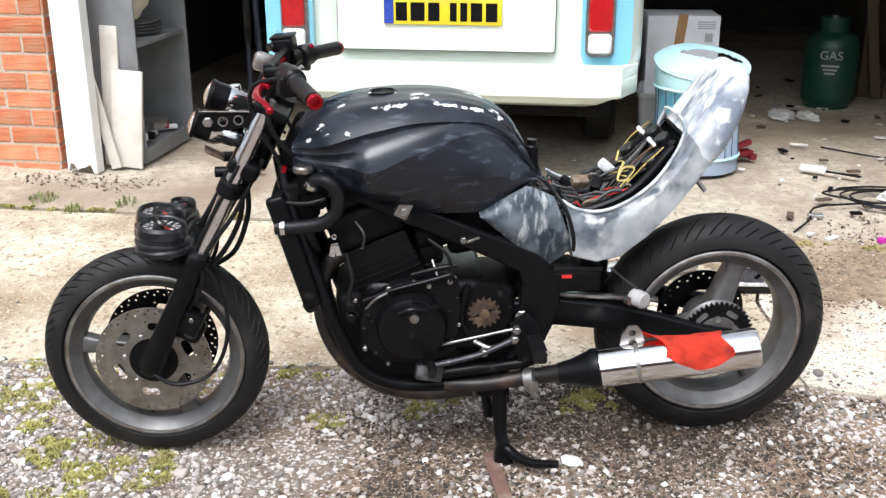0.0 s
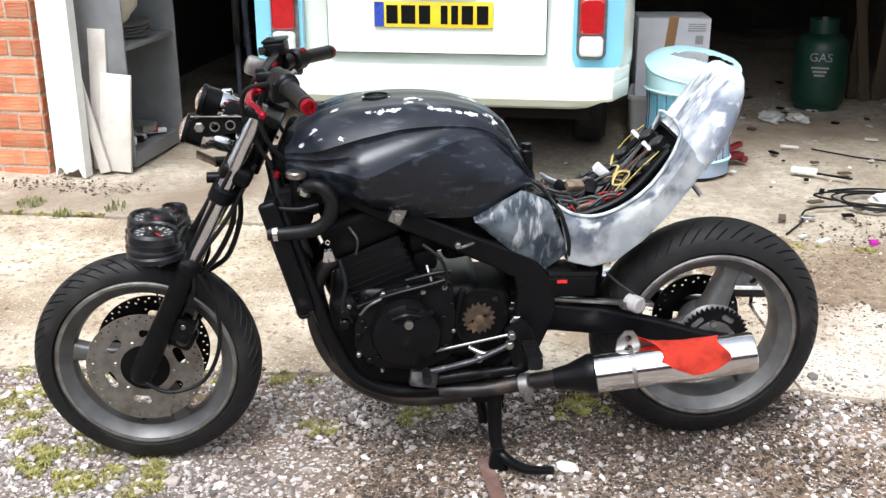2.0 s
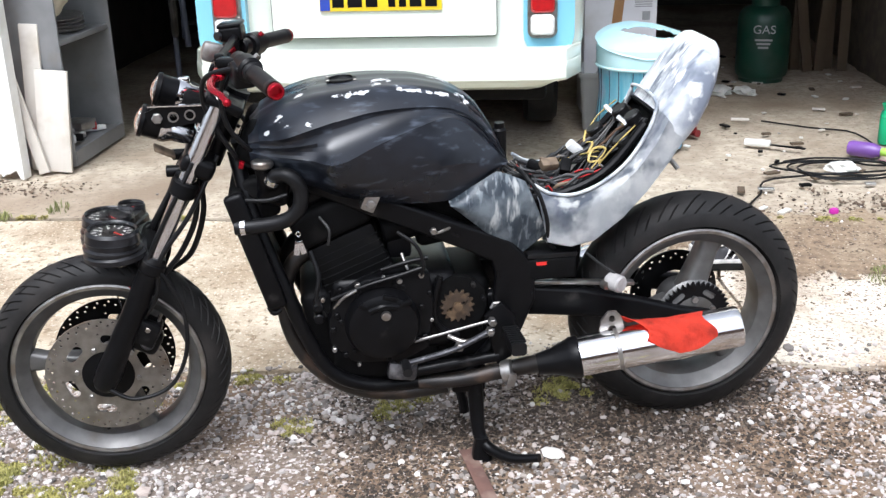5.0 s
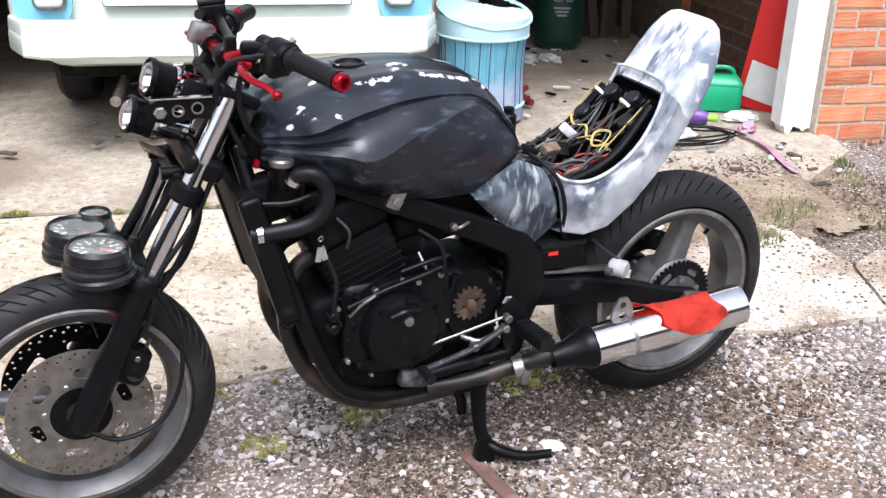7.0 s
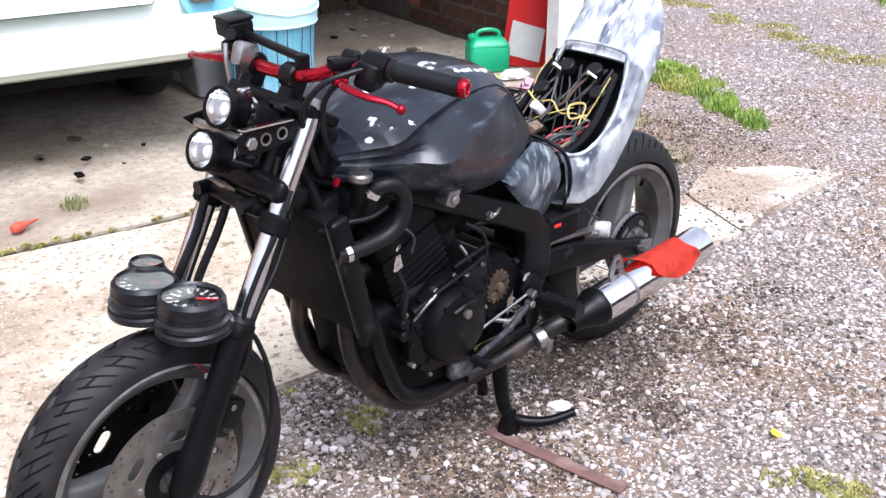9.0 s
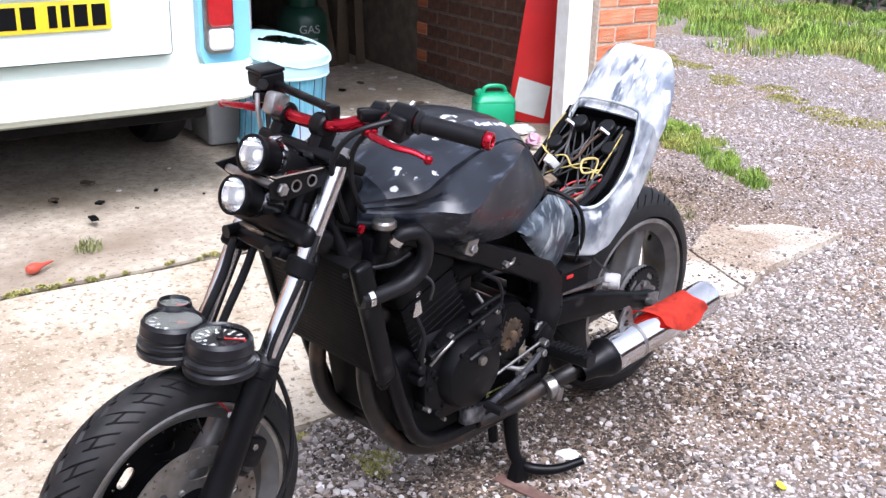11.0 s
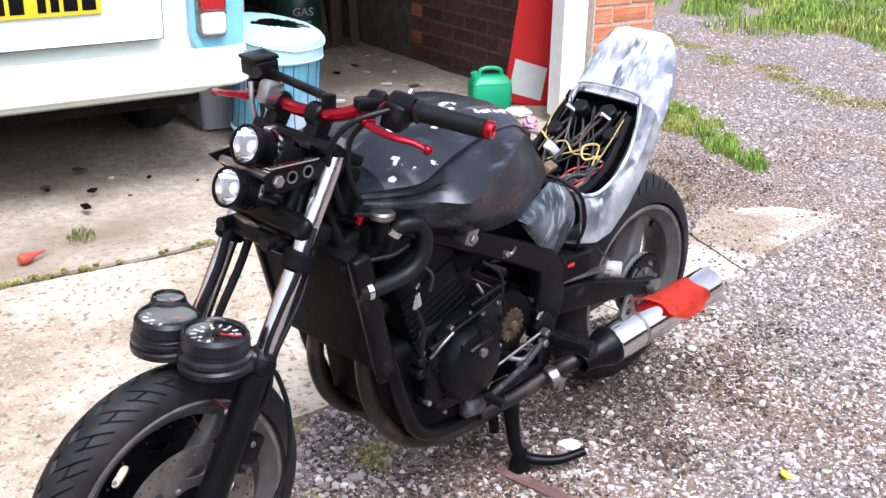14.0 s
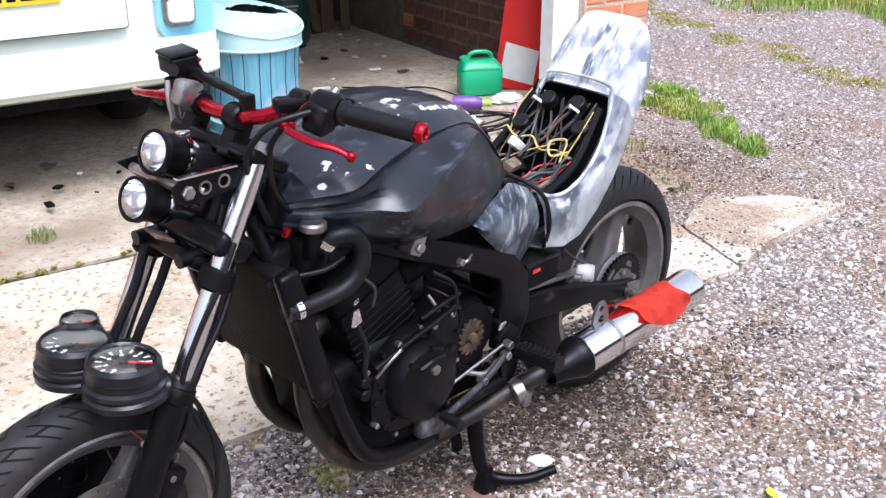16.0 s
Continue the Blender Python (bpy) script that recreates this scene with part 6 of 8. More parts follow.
def build_controls():
    # footrest plate, peg, gear pedal and linkage
    part("footrest_hanger", plate([(0.175, 0.40), (0.215, 0.43), (0.245, 0.40), (0.255, 0.345), (0.24, 0.29), (0.205, 0.27), (0.19, 0.33)], -0.160, -0.146, 0.003), M["black_metal"], bike, "black footrest hanger")
    pg = part("footpeg", loft([[(0.232 + p, yy, 0.358 + q + 0.10 * (abs(yy) - 0.16)) for p, q in round_rect(0.034, 0.030, 0.007, 3)] for yy in (-0.165, -0.272, -0.284)]), M["rubber_black"], bike, "ribbed rubber footpeg")
    for i in range(8):
        part("peg_rib", box(0.036, 0.005, 0.004, pose(0.232, -0.178 - 0.013 * i, 0.3755 + 0.0013 * i)), M["rubber_black"], pg)
    part("gear_pedal", tube([(0.195, -0.172, 0.372), (0.15, -0.178, 0.352), (0.10, -0.182, 0.332), (0.04, -0.185, 0.318), (-0.01, -0.190, 0.310)], 0.0072), M["worn_alloy"], bike, "worn alloy gear pedal")
    part("pedal_rubber", rod((-0.015, -0.185, 0.309), (-0.015, -0.235, 0.309), 0.011, n=14), M["rubber_black"], bike)
    part("pipe_clamp", rod((0.216, -0.176, 0.258), (0.238, -0.184, 0.266), 0.0275, n=24, bevel=0.002), M["alloy"], bike, "bare metal pipe clamp")
    part("clamp_lug", box(0.020, 0.012, 0.034, pose(0.230, -0.205, 0.252, 0, 12, 0), 0.003), M["alloy"], bike)
    part("gear_rod", rod((0.01, -0.165, 0.352), (0.19, -0.168, 0.392), 0.0035, n=10), M["alloy"], bike, "bare metal gear linkage rod")
    for x, z in ((0.19, 0.392), (0.185, 0.368), (0.112, 0.335)):
        bolt((x, -0.165, z), 0.010, 0.022, bike)
    part("lower_rail", rod((-0.02, -0.135, 0.255), (0.21, -0.150, 0.290), 0.014, n=14), M["black_metal"], bike)
    part("side_case", box(0.07, 0.03, 0.045, pose(-0.02, -0.150, 0.272, 0, 10, 0), 0.01), M["worn_alloy"], bike, "scuffed dark casting")
    # side stand: pivot plate, leg, curved foot
    part("stand_bracket", box(0.085, 0.035, 0.075, pose(0.142, -0.108, 0.218), 0.010), M["black_metal"], bike)
    st = part("side_stand", tube([(0.158, -0.115, 0.208), (0.160, -0.126, 0.13), (0.164, -0.142, 0.070), (0.186, -0.166, 0.044), (0.232, -0.216, 0.044), (0.288, -0.256, 0.064)], 0.0200, 12, 7, 0.0105), M["black_metal"], bike, "black side stand with a curved foot")
    part("stand_foot", loft([[(0.168 + a * k, -0.150 + b * k, z) for a, b in round_rect(0.048, 0.042, 0.012, 4)] for z, k in ((0.002, 1.0), (0.012, 1.05), (0.040, 0.9), (0.070, 0.62))]), M["black_metal"], st, "black stand foot pressed into the gravel")
    part("stand_spring", tube([(0.170, -0.100, 0.20), (0.180, -0.110, 0.16)], 0.006, 8), M["black_matt"], st)
    part("centre_stand", tube([(0.112, -0.06, 0.215), (0.130, -0.085, 0.15), (0.134, -0.092, 0.11)], 0.013), M["black_metal"], bike, "black stand leg")


build_wheels()
build_front()
build_gauges()
build_lamps()
build_bars()
build_tank()
build_panels()
build_frame()
build_engine()
build_exhaust()
build_controls()


# ---- red rags on the silencers ----
M["rag"] = mat("red_cloth", (0.74, 0.062, 0.03), (0.62, 0.048, 0.024), 40, 0.9, bump=0.3, bscale=300, c3=(0.40, 0.03, 0.015), s3=18)


def rag(name, a, b, side, s0, s1, low, peak, label):
    """A cloth laid over a cylinder from a to b; side: the flank that it hangs down; low: how far round in degrees; peak: lift of its front corner."""
    a, b = Vector(a), Vector(b)
    d = (b - a).normalized()
    out = Vector((0, side, 0)) - d * d.y * side
    out.normalize()
    up = d.cross(out)
    up = up if up.z > 0 else -up
    rows = []
    for i in range(33):
        u = i / 32
        row = []
        for j in range(33):
            v = j / 32
            reach = low * (0.50 + 0.52 * (u / 0.42 if u < 0.42 else (1 - u) / 0.58 * 0.55 + 0.45) + 0.03 * math.sin(u * 9.0 + 0.6))
            ang = radians(-48 + (48 + reach) * v)
            # the front edge runs slantwise: it starts further forward on top
            front = s0 + 0.055 * max(0.0, v - 0.25) - 0.012 * math.sin(v * 7)
            rear = s1 + 0.020 * v - 0.03 * max(0.0, 0.35 - v) + 0.008 * math.sin(v * 9)
            s = front + (rear - front) * u
            fold = 0.0045 * abs(noise.noise(Vector((u * 4.5 + v * 1.5, v * 3.0, 0.3 + side)))) + 0.0035 * max(0.0, math.sin(u * 7 - v * 6)) ** 2
            hem = 0.010 * max(0.0, v - 0.86) / 0.14 * (0.5 + 0.5 * math.sin(u * 9 + 2.0))
            lift = peak * max(0.0, 1 - u * 2.6) ** 1.5 * max(0.0, 1 - abs(v - 0.25) * 2.4)
            rr = 0.0495 + fold + hem
            row.append(a + d * s + rr * (math.sin(ang) * out + math.cos(ang) * up) + Vector((-0.3 * lift, 0, lift)))
        rows.append(row)
    bm = loft(rows, closed=False, cap=False)
    bmesh.ops.solidify(bm, geom=bm.faces[:], thickness=0.002)
    return solo(name, bm, M["rag"], label, "cloth", at=BM.copy(), angle=50)


rag("cleaning_rag", (0.372, -0.226, 0.309), (0.748, -0.280, 0.384), -1, 0.138, 0.300, 104, 0.024, "crumpled red cleaning rag draped over the silencer")
rag("cleaning_rag", (0.372, 0.226, 0.309), (0.748, 0.280, 0.384), 1, 0.265, 0.372, 80, 0.060, "folded red rag on the far silencer")


# ---- garage front: posts, bricks ----
def gthing(name, label, category, u, v, z=0.125, rz=0.0, group=""):
    return thing(name, label, category, GM @ pose(u, v, z, 0, 0, rz), group)


def ragged_board(w, d, h, seed, rot=0.05):
    """A painted board with a rotted lower end."""
    rng = random.Random(seed)
    bm = bmesh.new()
    n = 9
    lo = [(-w / 2 + w * i / n, rng.uniform(0, rot)) for i in range(n + 1)]
    out = lo + [(w / 2, h), (-w / 2, h)]
    add_plate(bm, out, -d / 2, d / 2)
    bmesh.ops.triangulate(bm, faces=[f for f in bm.faces if len(f.verts) > 4])
    return bm


solo("door_post_1", ragged_board(0.145, 0.07, 2.1, 1, 0.06), M["white_paint"], "white painted timber door post with rotten foot", "post", at=GM @ pose(0.143, 0.035, 0.112), kind="structure")
solo("door_post_2", ragged_board(0.15, 0.09, 2.1, 2, 0.05), M["white_paint"], "white painted timber door post with peeling foot", "post", at=GM @ pose(4.363, 0.135, 0.112), kind="structure")


def brick_mesh(l, w, h, seed, mt="brick"):
    rng = random.Random(seed)
    bm = bmesh.new()
    add_box(bm, l, w, h, None, 0.004, 1)
    for v in bm.verts:
        v.co += Vector((rng.uniform(-1, 1), rng.uniform(-1, 1), rng.uniform(-1, 1))) * 0.0015
    return finish(bm, "brick", M[mt])


BRICK = [brick_mesh(0.222, 0.06, 0.074, k) for k in range(3)]
HALF = [brick_mesh(0.106, 0.06, 0.074, k + 9) for k in range(2)]
INNER = [brick_mesh(0.222, 0.06, 0.074, k + 20, "shaded_brick") for k in range(2)]
COURSE, LONG = 0.086, 0.233


def lay(parent, u0, u1, v, z0, z1, along="u", seed=0, inner=False, proud=0.004):
    """Stretcher bond over a stretch of wall; each brick an object under the wall."""
    rng = random.Random(seed)
    z, row = z0, 0
    while z + COURSE / 2 < z1:
        p = u0 - (LONG / 2 if row % 2 else 0)
        while p < u1 - 0.02:
            a, b = max(p, u0), min(p + LONG, u1)
            if b - a > 0.05:
                me = INNER[rng.randrange(2)] if inner and b - a > 0.17 else BRICK[rng.randrange(3)] if b - a > 0.17 else HALF[rng.randrange(2)]
                o = new("brick", me)
                o.parent = parent
                mid = (a + b) / 2
                o.scale = ((b - a - 0.011) / (0.222 if b - a > 0.17 else 0.106), 1, 1)
                off = v + rng.uniform(-0.002, 0.002)
                o.location = (mid, off, z + COURSE / 2) if along == "u" else (off, mid, z + COURSE / 2)
                if along != "u":
                    o.rotation_euler = (0, 0, radians(90))
            p += LONG
        z += COURSE
        row += 1


lay(wall_left, -1.16, 0.01, 0.05 + 0.026, 0.06, 2.68, seed=1)
lay(wall_left, 0.046, 0.29, 0.01 - 0.026, 0.06, 1.4, along="v", seed=2)
lay(wall_right, 4.445, 4.845, 0.05 + 0.026, 0.0, 2.68, seed=3)
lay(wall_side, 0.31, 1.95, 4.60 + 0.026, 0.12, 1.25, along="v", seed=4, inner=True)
lay(wall_side, 0.29, 1.2, 4.84 - 0.026, 0.0, 1.2, along="v", seed=5)

# ---- things inside the garage, at its left ----
M["grey_metal"] = mat("grey_steel_sheet", (0.23, 0.235, 0.24), (0.18, 0.185, 0.19), 8, 0.45, bump=0.04, c3=(0.20, 0.18, 0.16), s3=5, f3=(0.6, 0.75))
M["raw_board"] = mat("pale_board", (0.66, 0.63, 0.57), (0.55, 0.51, 0.45), 9, 0.8, bump=0.15, c3=(0.42, 0.37, 0.30), s3=4, stretch=(1, 1, 0.2))
M["tin"] = mat("tin", (0.5, 0.5, 0.48), (0.35, 0.34, 0.32), 20, 0.35, metal=0.8)
M["cream_cloth"] = mat("cream_sack", (0.62, 0.58, 0.48), (0.52, 0.47, 0.38), 20, 0.95, bump=0.4)
M["dark_blue"] = mat("dark_paint", (0.035, 0.04, 0.06), (0.02, 0.025, 0.035), 20, 0.4)


def build_cabinet():
    c = gthing("storage_cabinet", "open grey steel cabinet with cluttered shelves", "cabinet", 0.225, 0.185)
    g = M["grey_metal"]
    part("front_panel", box(0.32, 0.015, 1.9, pose(0, 0.0, 0.95), 0.004), g, c)
    part("back_panel", box(0.32, 0.012, 1.9, pose(0, 0.60, 0.95)), g, c)
    part("side_panel", box(0.012, 0.59, 1.9, pose(-0.154, 0.30, 0.95)), g, c)
    for z in (0.05, 0.56, 1.1, 1.88):
        part("shelf", box(0.30, 0.58, 0.025, pose(0.0, 0.30, z), 0.003), g, c)
    part("front_lip", box(0.012, 0.58, 0.07, pose(0.155, 0.30, 0.035)), g, c)
    rng = random.Random(8)
    for i in range(14):
        r = rng.choice(["dial_red", "tin", "black_matt", "filler_patch", "wire_red"])
        solo("tool_clutter", box(rng.uniform(0.03, 0.10), rng.uniform(0.02, 0.14), rng.uniform(0.02, 0.06), pose(0, 0, 0.02, 0, rng.uniform(-12, 12), rng.uniform(0, 180)), 0.005), M[r], "small workshop item on the cabinet floor", "clutter", at=GM @ pose(0.225 + rng.uniform(-0.05, 0.09), 0.28 + rng.uniform(0, 0.38), 0.190 + 0.015 * (i % 3)), group="clutter in the cabinet")
    for i in range(4):
        solo("tin_plate", lathe([(0, 0), (0.10, 0.004), (0.12, 0.016), (0.118, 0.018), (0.1, 0.008), (0, 0.006)], 32), M["tin"], "dull metal dish stacked on the shelf", "dish", at=GM @ pose(0.25, 0.50, 0.703 + 0.018 * i, 2 * i, 0, 0), group="stack of dishes")
    bm = bmesh.new()
    bmesh.ops.create_icosphere(bm, subdivisions=4, radius=1)
    for v in bm.verts:
        k = 1 + 0.16 * noise.noise(v.co * 2.2)
        v.co = Vector((v.co.x * 0.12 * k, v.co.y * 0.17 * k, v.co.z * 0.16 * k))
    solo("sack", bm, M["cream_cloth"], "crumpled cream sack on the shelf", "sack", at=GM @ pose(0.25, 0.37, 0.93))
    solo("shelf_tin", rod((0, 0, 0), (0, 0, 0.09), 0.07, n=28, bevel=0.004), M["tin"], "metal tin under the sack", "tin", at=GM @ pose(0.24, 0.33, 0.698))


def build_boards():
    for k, (u, v, w, h, lx, ly, rz) in enumerate(((0.315, 0.115, 0.15, 0.46, 0, 4, 0), (0.235, 0.140, 0.085, 0.66, 0, 2, 0), (0.275, 0.085, 0.05, 0.62, 0, -14, 0))):
        solo("leaning_board", box(w, 0.016, h, pose(0, 0, h / 2), 0.002), M["raw_board"], ("short pale board leaning on the cabinet", "tall pale board leaning on the cabinet", "narrow pale lath leaning on the post")[k], "board", at=GM @ pose(u, v, 0.122, -3, ly, rz), group="leaning boards")


def build_bicycle():
    b = gthing("bicycle", "dark bicycle standing on end against the wall", "bicycle", 0.62, 1.05, rz=20)
    for z, y in ((0.78, 0.0), (1.62, 0.55)):
        w = part("wheel", lathe([(0.30 + 0.018 * math.cos(radians(a)), 0.018 * math.sin(radians(a))) for a in range(0, 360, 45)], 56, pose(0, y, z, 0, 90, 0), closed=True), M["rubber"], b, "thin dark bicycle wheel")
        part("rim", lathe([(0.268, -0.01), (0.284, -0.012), (0.284, 0.012), (0.268, 0.01)], 48, pose(0, y, z, 0, 90, 0), closed=True), M["tin"], w)
        for i in range(18):
            a = radians(20 * i)
            part("spoke", rod((0, y, z), (0, y + 0.272 * math.cos(a), z + 0.272 * math.sin(a)), 0.0014, n=5), M["tin"], w)
        part("hub", rod((-0.04, y, z), (0.04, y, z), 0.02, n=12), M["tin"], w)
    for p, q in (((0, 0, 0.78), (0.0, 0.12, 1.15)), ((0, 0.12, 1.15), (0, 0.45, 1.25)), ((0, 0.45, 1.25), (0, 0.55, 1.62)), ((0, 0.12, 1.15), (0, 0.10, 1.65)), ((0, 0.10, 1.65), (0, 0.45, 1.25)), ((0, 0.10, 1.65), (0, 0.55, 1.62)), ((0.05, 0.02, 0.45), (0.06, 0.04, 0.78)), ((0.06, -0.08, 0.42), (0.04, -0.05, 0.9))):
        part("frame_tube", rod(p, q, 0.016, n=12), M["dark_blue"], b)
    part("prop_stand", rod((0, 0.0, 0.0), (0, 0.0, 0.50), 0.014, n=10), M["dark_blue"], b)
    part("pedal", box(0.09, 0.06, 0.02, pose(0.08, 0.10, 0.52)), M["black_matt"], b)


build_cabinet()
build_boards()
build_bicycle()

# ---- things inside the garage, at its right ----
M["basket_cloth"] = mat("blue_striped_fabric", (0.16, 0.52, 0.66), (0.30, 0.62, 0.72), 3, 0.8, bump=0.1, c3=(0.58, 0.68, 0.80), s3=2.5, f3=(0.48, 0.56), stretch=(30, 30, 0.3))
M["basket_trim"] = mat("pale_blue_trim", (0.52, 0.76, 0.80), (0.44, 0.70, 0.76), 8, 0.7)
M["navy"] = mat("navy_stripe", (0.05, 0.08, 0.14), None, 8, 0.8)
M["carton"] = mat("white_carton", (0.70, 0.70, 0.72), (0.64, 0.64, 0.66), 6, 0.75, c3=(0.58, 0.57, 0.56), s3=4)
M["tape"] = mat("brown_tape", (0.36, 0.20, 0.08), (0.32, 0.17, 0.07), 12, 0.4)
M["bin_grey"] = mat("grey_plastic", (0.36, 0.37, 0.37), (0.31, 0.32, 0.32), 8, 0.55)
M["gas_green"] = mat("gas_green", (0.008, 0.05, 0.032), (0.006, 0.04, 0.026), 10, 0.4, c3=(0.02, 0.05, 0.035), s3=8)
M["can_green"] = mat("green_plastic", (0.015, 0.36, 0.16), (0.012, 0.32, 0.14), 8, 0.4)
M["board_red"] = mat("red_gloss", (0.62, 0.015, 0.015), (0.55, 0.012, 0.012), 5, 0.35)
M["sign_white"] = mat("white_patch", (0.68, 0.68, 0.64), (0.60, 0.60, 0.55), 10, 0.6)
M["jack_red"] = mat("jack_red", (0.20, 0.012, 0.016), (0.13, 0.010, 0.012), 10, 0.4)
M["wood_dark"] = mat("dark_timber", (0.10, 0.07, 0.045), (0.07, 0.05, 0.03), 6, 0.85, bump=0.2, stretch=(1, 1, 0.15))


def build_basket():
    b = gthing("laundry_basket", "pale blue striped pop-up fabric basket with half-open lid", "basket", 2.98, 0.55)
    rng = random.Random(3)
    rings = []
    H, R = 0.47, 0.205
    for i in range(15):
        z = H * i / 14
        ring = []
        for k in range(72):
            a = 2 * math.pi * k / 72
            sag = -0.012 * math.sin(math.pi * min(1, max(0, (z - 0.08) / 0.34))) + (0.006 * noise.noise(Vector((math.cos(a) * 2.5, math.sin(a) * 2.5, z * 6))))
            ring.append(((R + sag) * math.cos(a) + 0.02 * z, (R + sag) * math.sin(a), z))
        rings.append(ring)
    bm = loft(rings, cap=False)
    bm.faces.new([v for v in bm.verts[:72]][::-1])
    bmesh.ops.solidify(bm, geom=bm.faces[:], thickness=0.004)
    body = part("fabric_body", bm, M["basket_cloth"], b, "blue striped fabric", 60)
    for k in range(20):
        a = 2 * math.pi * (k + rng.uniform(-0.25, 0.25)) / 20
        pts = []
        for i in range(8):
            z = 0.075 + (0.375 - 0.075) * i / 7
            sag = -0.012 * math.sin(math.pi * min(1, max(0, (z - 0.08) / 0.34))) + 0.006 * noise.noise(Vector((math.cos(a) * 2.5, math.sin(a) * 2.5, z * 6)))
            pts.append(((R + sag + 0.001) * math.cos(a) + 0.02 * z, (R + sag + 0.001) * math.sin(a), z))
        part("stripe", tube(pts, 0.0024, 6, 2), M["navy"], body)
    for z in (0.07, 0.385):
        part("hoop", lathe([(R + 0.002 + 0.008 * math.cos(radians(a)), z + 0.008 * math.sin(radians(a))) for a in range(0, 360, 60)], 64, pose(0.02 * z, 0, 0), closed=True), M["basket_trim"], b, "pale wire hoop")
    part("top_band", lathe([(R + 0.004, 0.385), (R + 0.006, 0.39), (R + 0.008, 0.47), (R + 0.004, 0.475), (R - 0.004, 0.47), (R - 0.004, 0.39)], 72, pose(0.009, 0, 0), closed=True), M["basket_trim"], b, "pale blue band")
    # lid: a shallow dome that overhangs the band, with a lens-shaped slit towards the back
    bm = bmesh.new()
    grid = []
    for i in range(13):
        q = i / 12
        rr = (R + 0.016) * q
        grid.append([bm.verts.new((0.01 + rr * math.cos(2 * math.pi * k / 60), rr * math.sin(2 * math.pi * k / 60), 0.492 + 0.030 * (1 - q * q) + 0.24 * rr * math.sin(2 * math.pi * k / 60) - 0.06 * rr * math.cos(2 * math.pi * k / 60) + 0.006 * noise.noise(Vector((rr * 20, k * 0.3, 1.0))))) for k in range(60)])
    for i in range(12):
        for k in range(60):
            vs = [grid[i][k], grid[i + 1][k], grid[i + 1][(k + 1) % 60], grid[i][(k + 1) % 60]]
            c = sum((v.co for v in vs), Vector()) / 4
            a = (c.x - 0.05) / 0.150
            if abs(a) < 1 and abs(c.y - 0.035 + 0.10 * c.x) < 0.060 * (1 - a * a):
                continue
            if i == 0:
                vs = vs[1:3] + [grid[0][k]]
            bm.faces.new(vs)
    bmesh.ops.remove_doubles(bm, verts=bm.verts, dist=0.0004)
    bmesh.ops.solidify(bm, geom=bm.faces[:], thickness=0.003)
    part("lid", bm, M["basket_trim"], b, "pale blue domed lid with an open slit", 60)


def build_carton():
    c = gthing("carton", "tall white carton with brown tape and printed panel", "box", 2.925, 1.32, rz=4)
    part("carton_body", box(0.37, 0.30, 0.63, pose(0, 0, 0.315), 0.004), M["carton"], c)
    part("tape_strip", box(0.05, 0.002, 0.30, pose(-0.02, -0.152, 0.49, 0, 6, 0)), M["tape"], c, "brown parcel tape")
    for i in range(4):
        part("print_bar", box(0.09, 0.001, 0.006, pose(0.115, -0.1515, 0.60 - 0.011 * i)), M["bin_grey"], c)
    part("print_bar", box(0.04, 0.001, 0.045, pose(0.13, -0.1515, 0.52)), M["bin_grey"], c)
    n = gthing("storage_bin", "grey plastic storage bin under the van's corner", "bin", 2.875, 0.99, rz=-4)
    bm = loft([[(p * k, q * k, z) for p, q in round_rect(0.30, 0.36, 0.03)] for z, k in ((0.0, 0.86), (0.27, 1.0), (0.27, 1.05), (0.29, 1.05), (0.29, 0.96), (0.02, 0.82))])
    part("bin_shell", bm, M["bin_grey"], n)


def text_mesh(body, size, material, parent, m, name):
    cu = bpy.data.curves.new(name, "FONT")
    cu.body, cu.size, cu.extrude, cu.align_x = body, size, 0.0006, "CENTER"
    tmp = new("work_text", cu)
    me = bpy.data.meshes.new_from_object(tmp.evaluated_get(bpy.context.evaluated_depsgraph_get()))
    bpy.data.objects.remove(tmp)
    bpy.data.curves.remove(cu)
    ob = new(name, me)
    me.materials.append(material)
    ob.parent, ob.matrix_local = parent, m
    return ob


def build_gas():
    g = gthing("gas_cylinder", "dark green gas cylinder with white lettering", "gas cylinder", 3.87, 2.13)
    part("cylinder_body", lathe([(0, 0.02), (0.13, 0.02), (0.150, 0.04), (0.155, 0.07), (0.155, 0.36), (0.148, 0.40), (0.12, 0.435), (0.06, 0.455), (0, 0.46)], 48), M["gas_green"], g, "", 40)
    part("foot_ring", lathe([(0.125, 0.0), (0.13, 0.0), (0.13, 0.04), (0.125, 0.04)], 40, closed=True), M["gas_green"], g)
    part("guard_ring", lathe([(0.075, 0.44), (0.08, 0.44), (0.085, 0.53), (0.08, 0.53)], 32, closed=True), M["gas_green"], g)
    part("valve", rod((0, 0, 0.45), (0, 0, 0.54), 0.018, n=12), M["tin"], g)
    text_mesh("GAS", 0.07, M["bin_grey"], g, pose(-0.03, -0.157, 0.30, 90, 0, -12), "lettering")
    for k in range(3):
        part("lettering_bar", box(0.10 - 0.02 * k, 0.002, 0.012, pose(-0.03, -0.1555, 0.262 - 0.022 * k, 0, 0, -12)), M["bin_grey"], g)


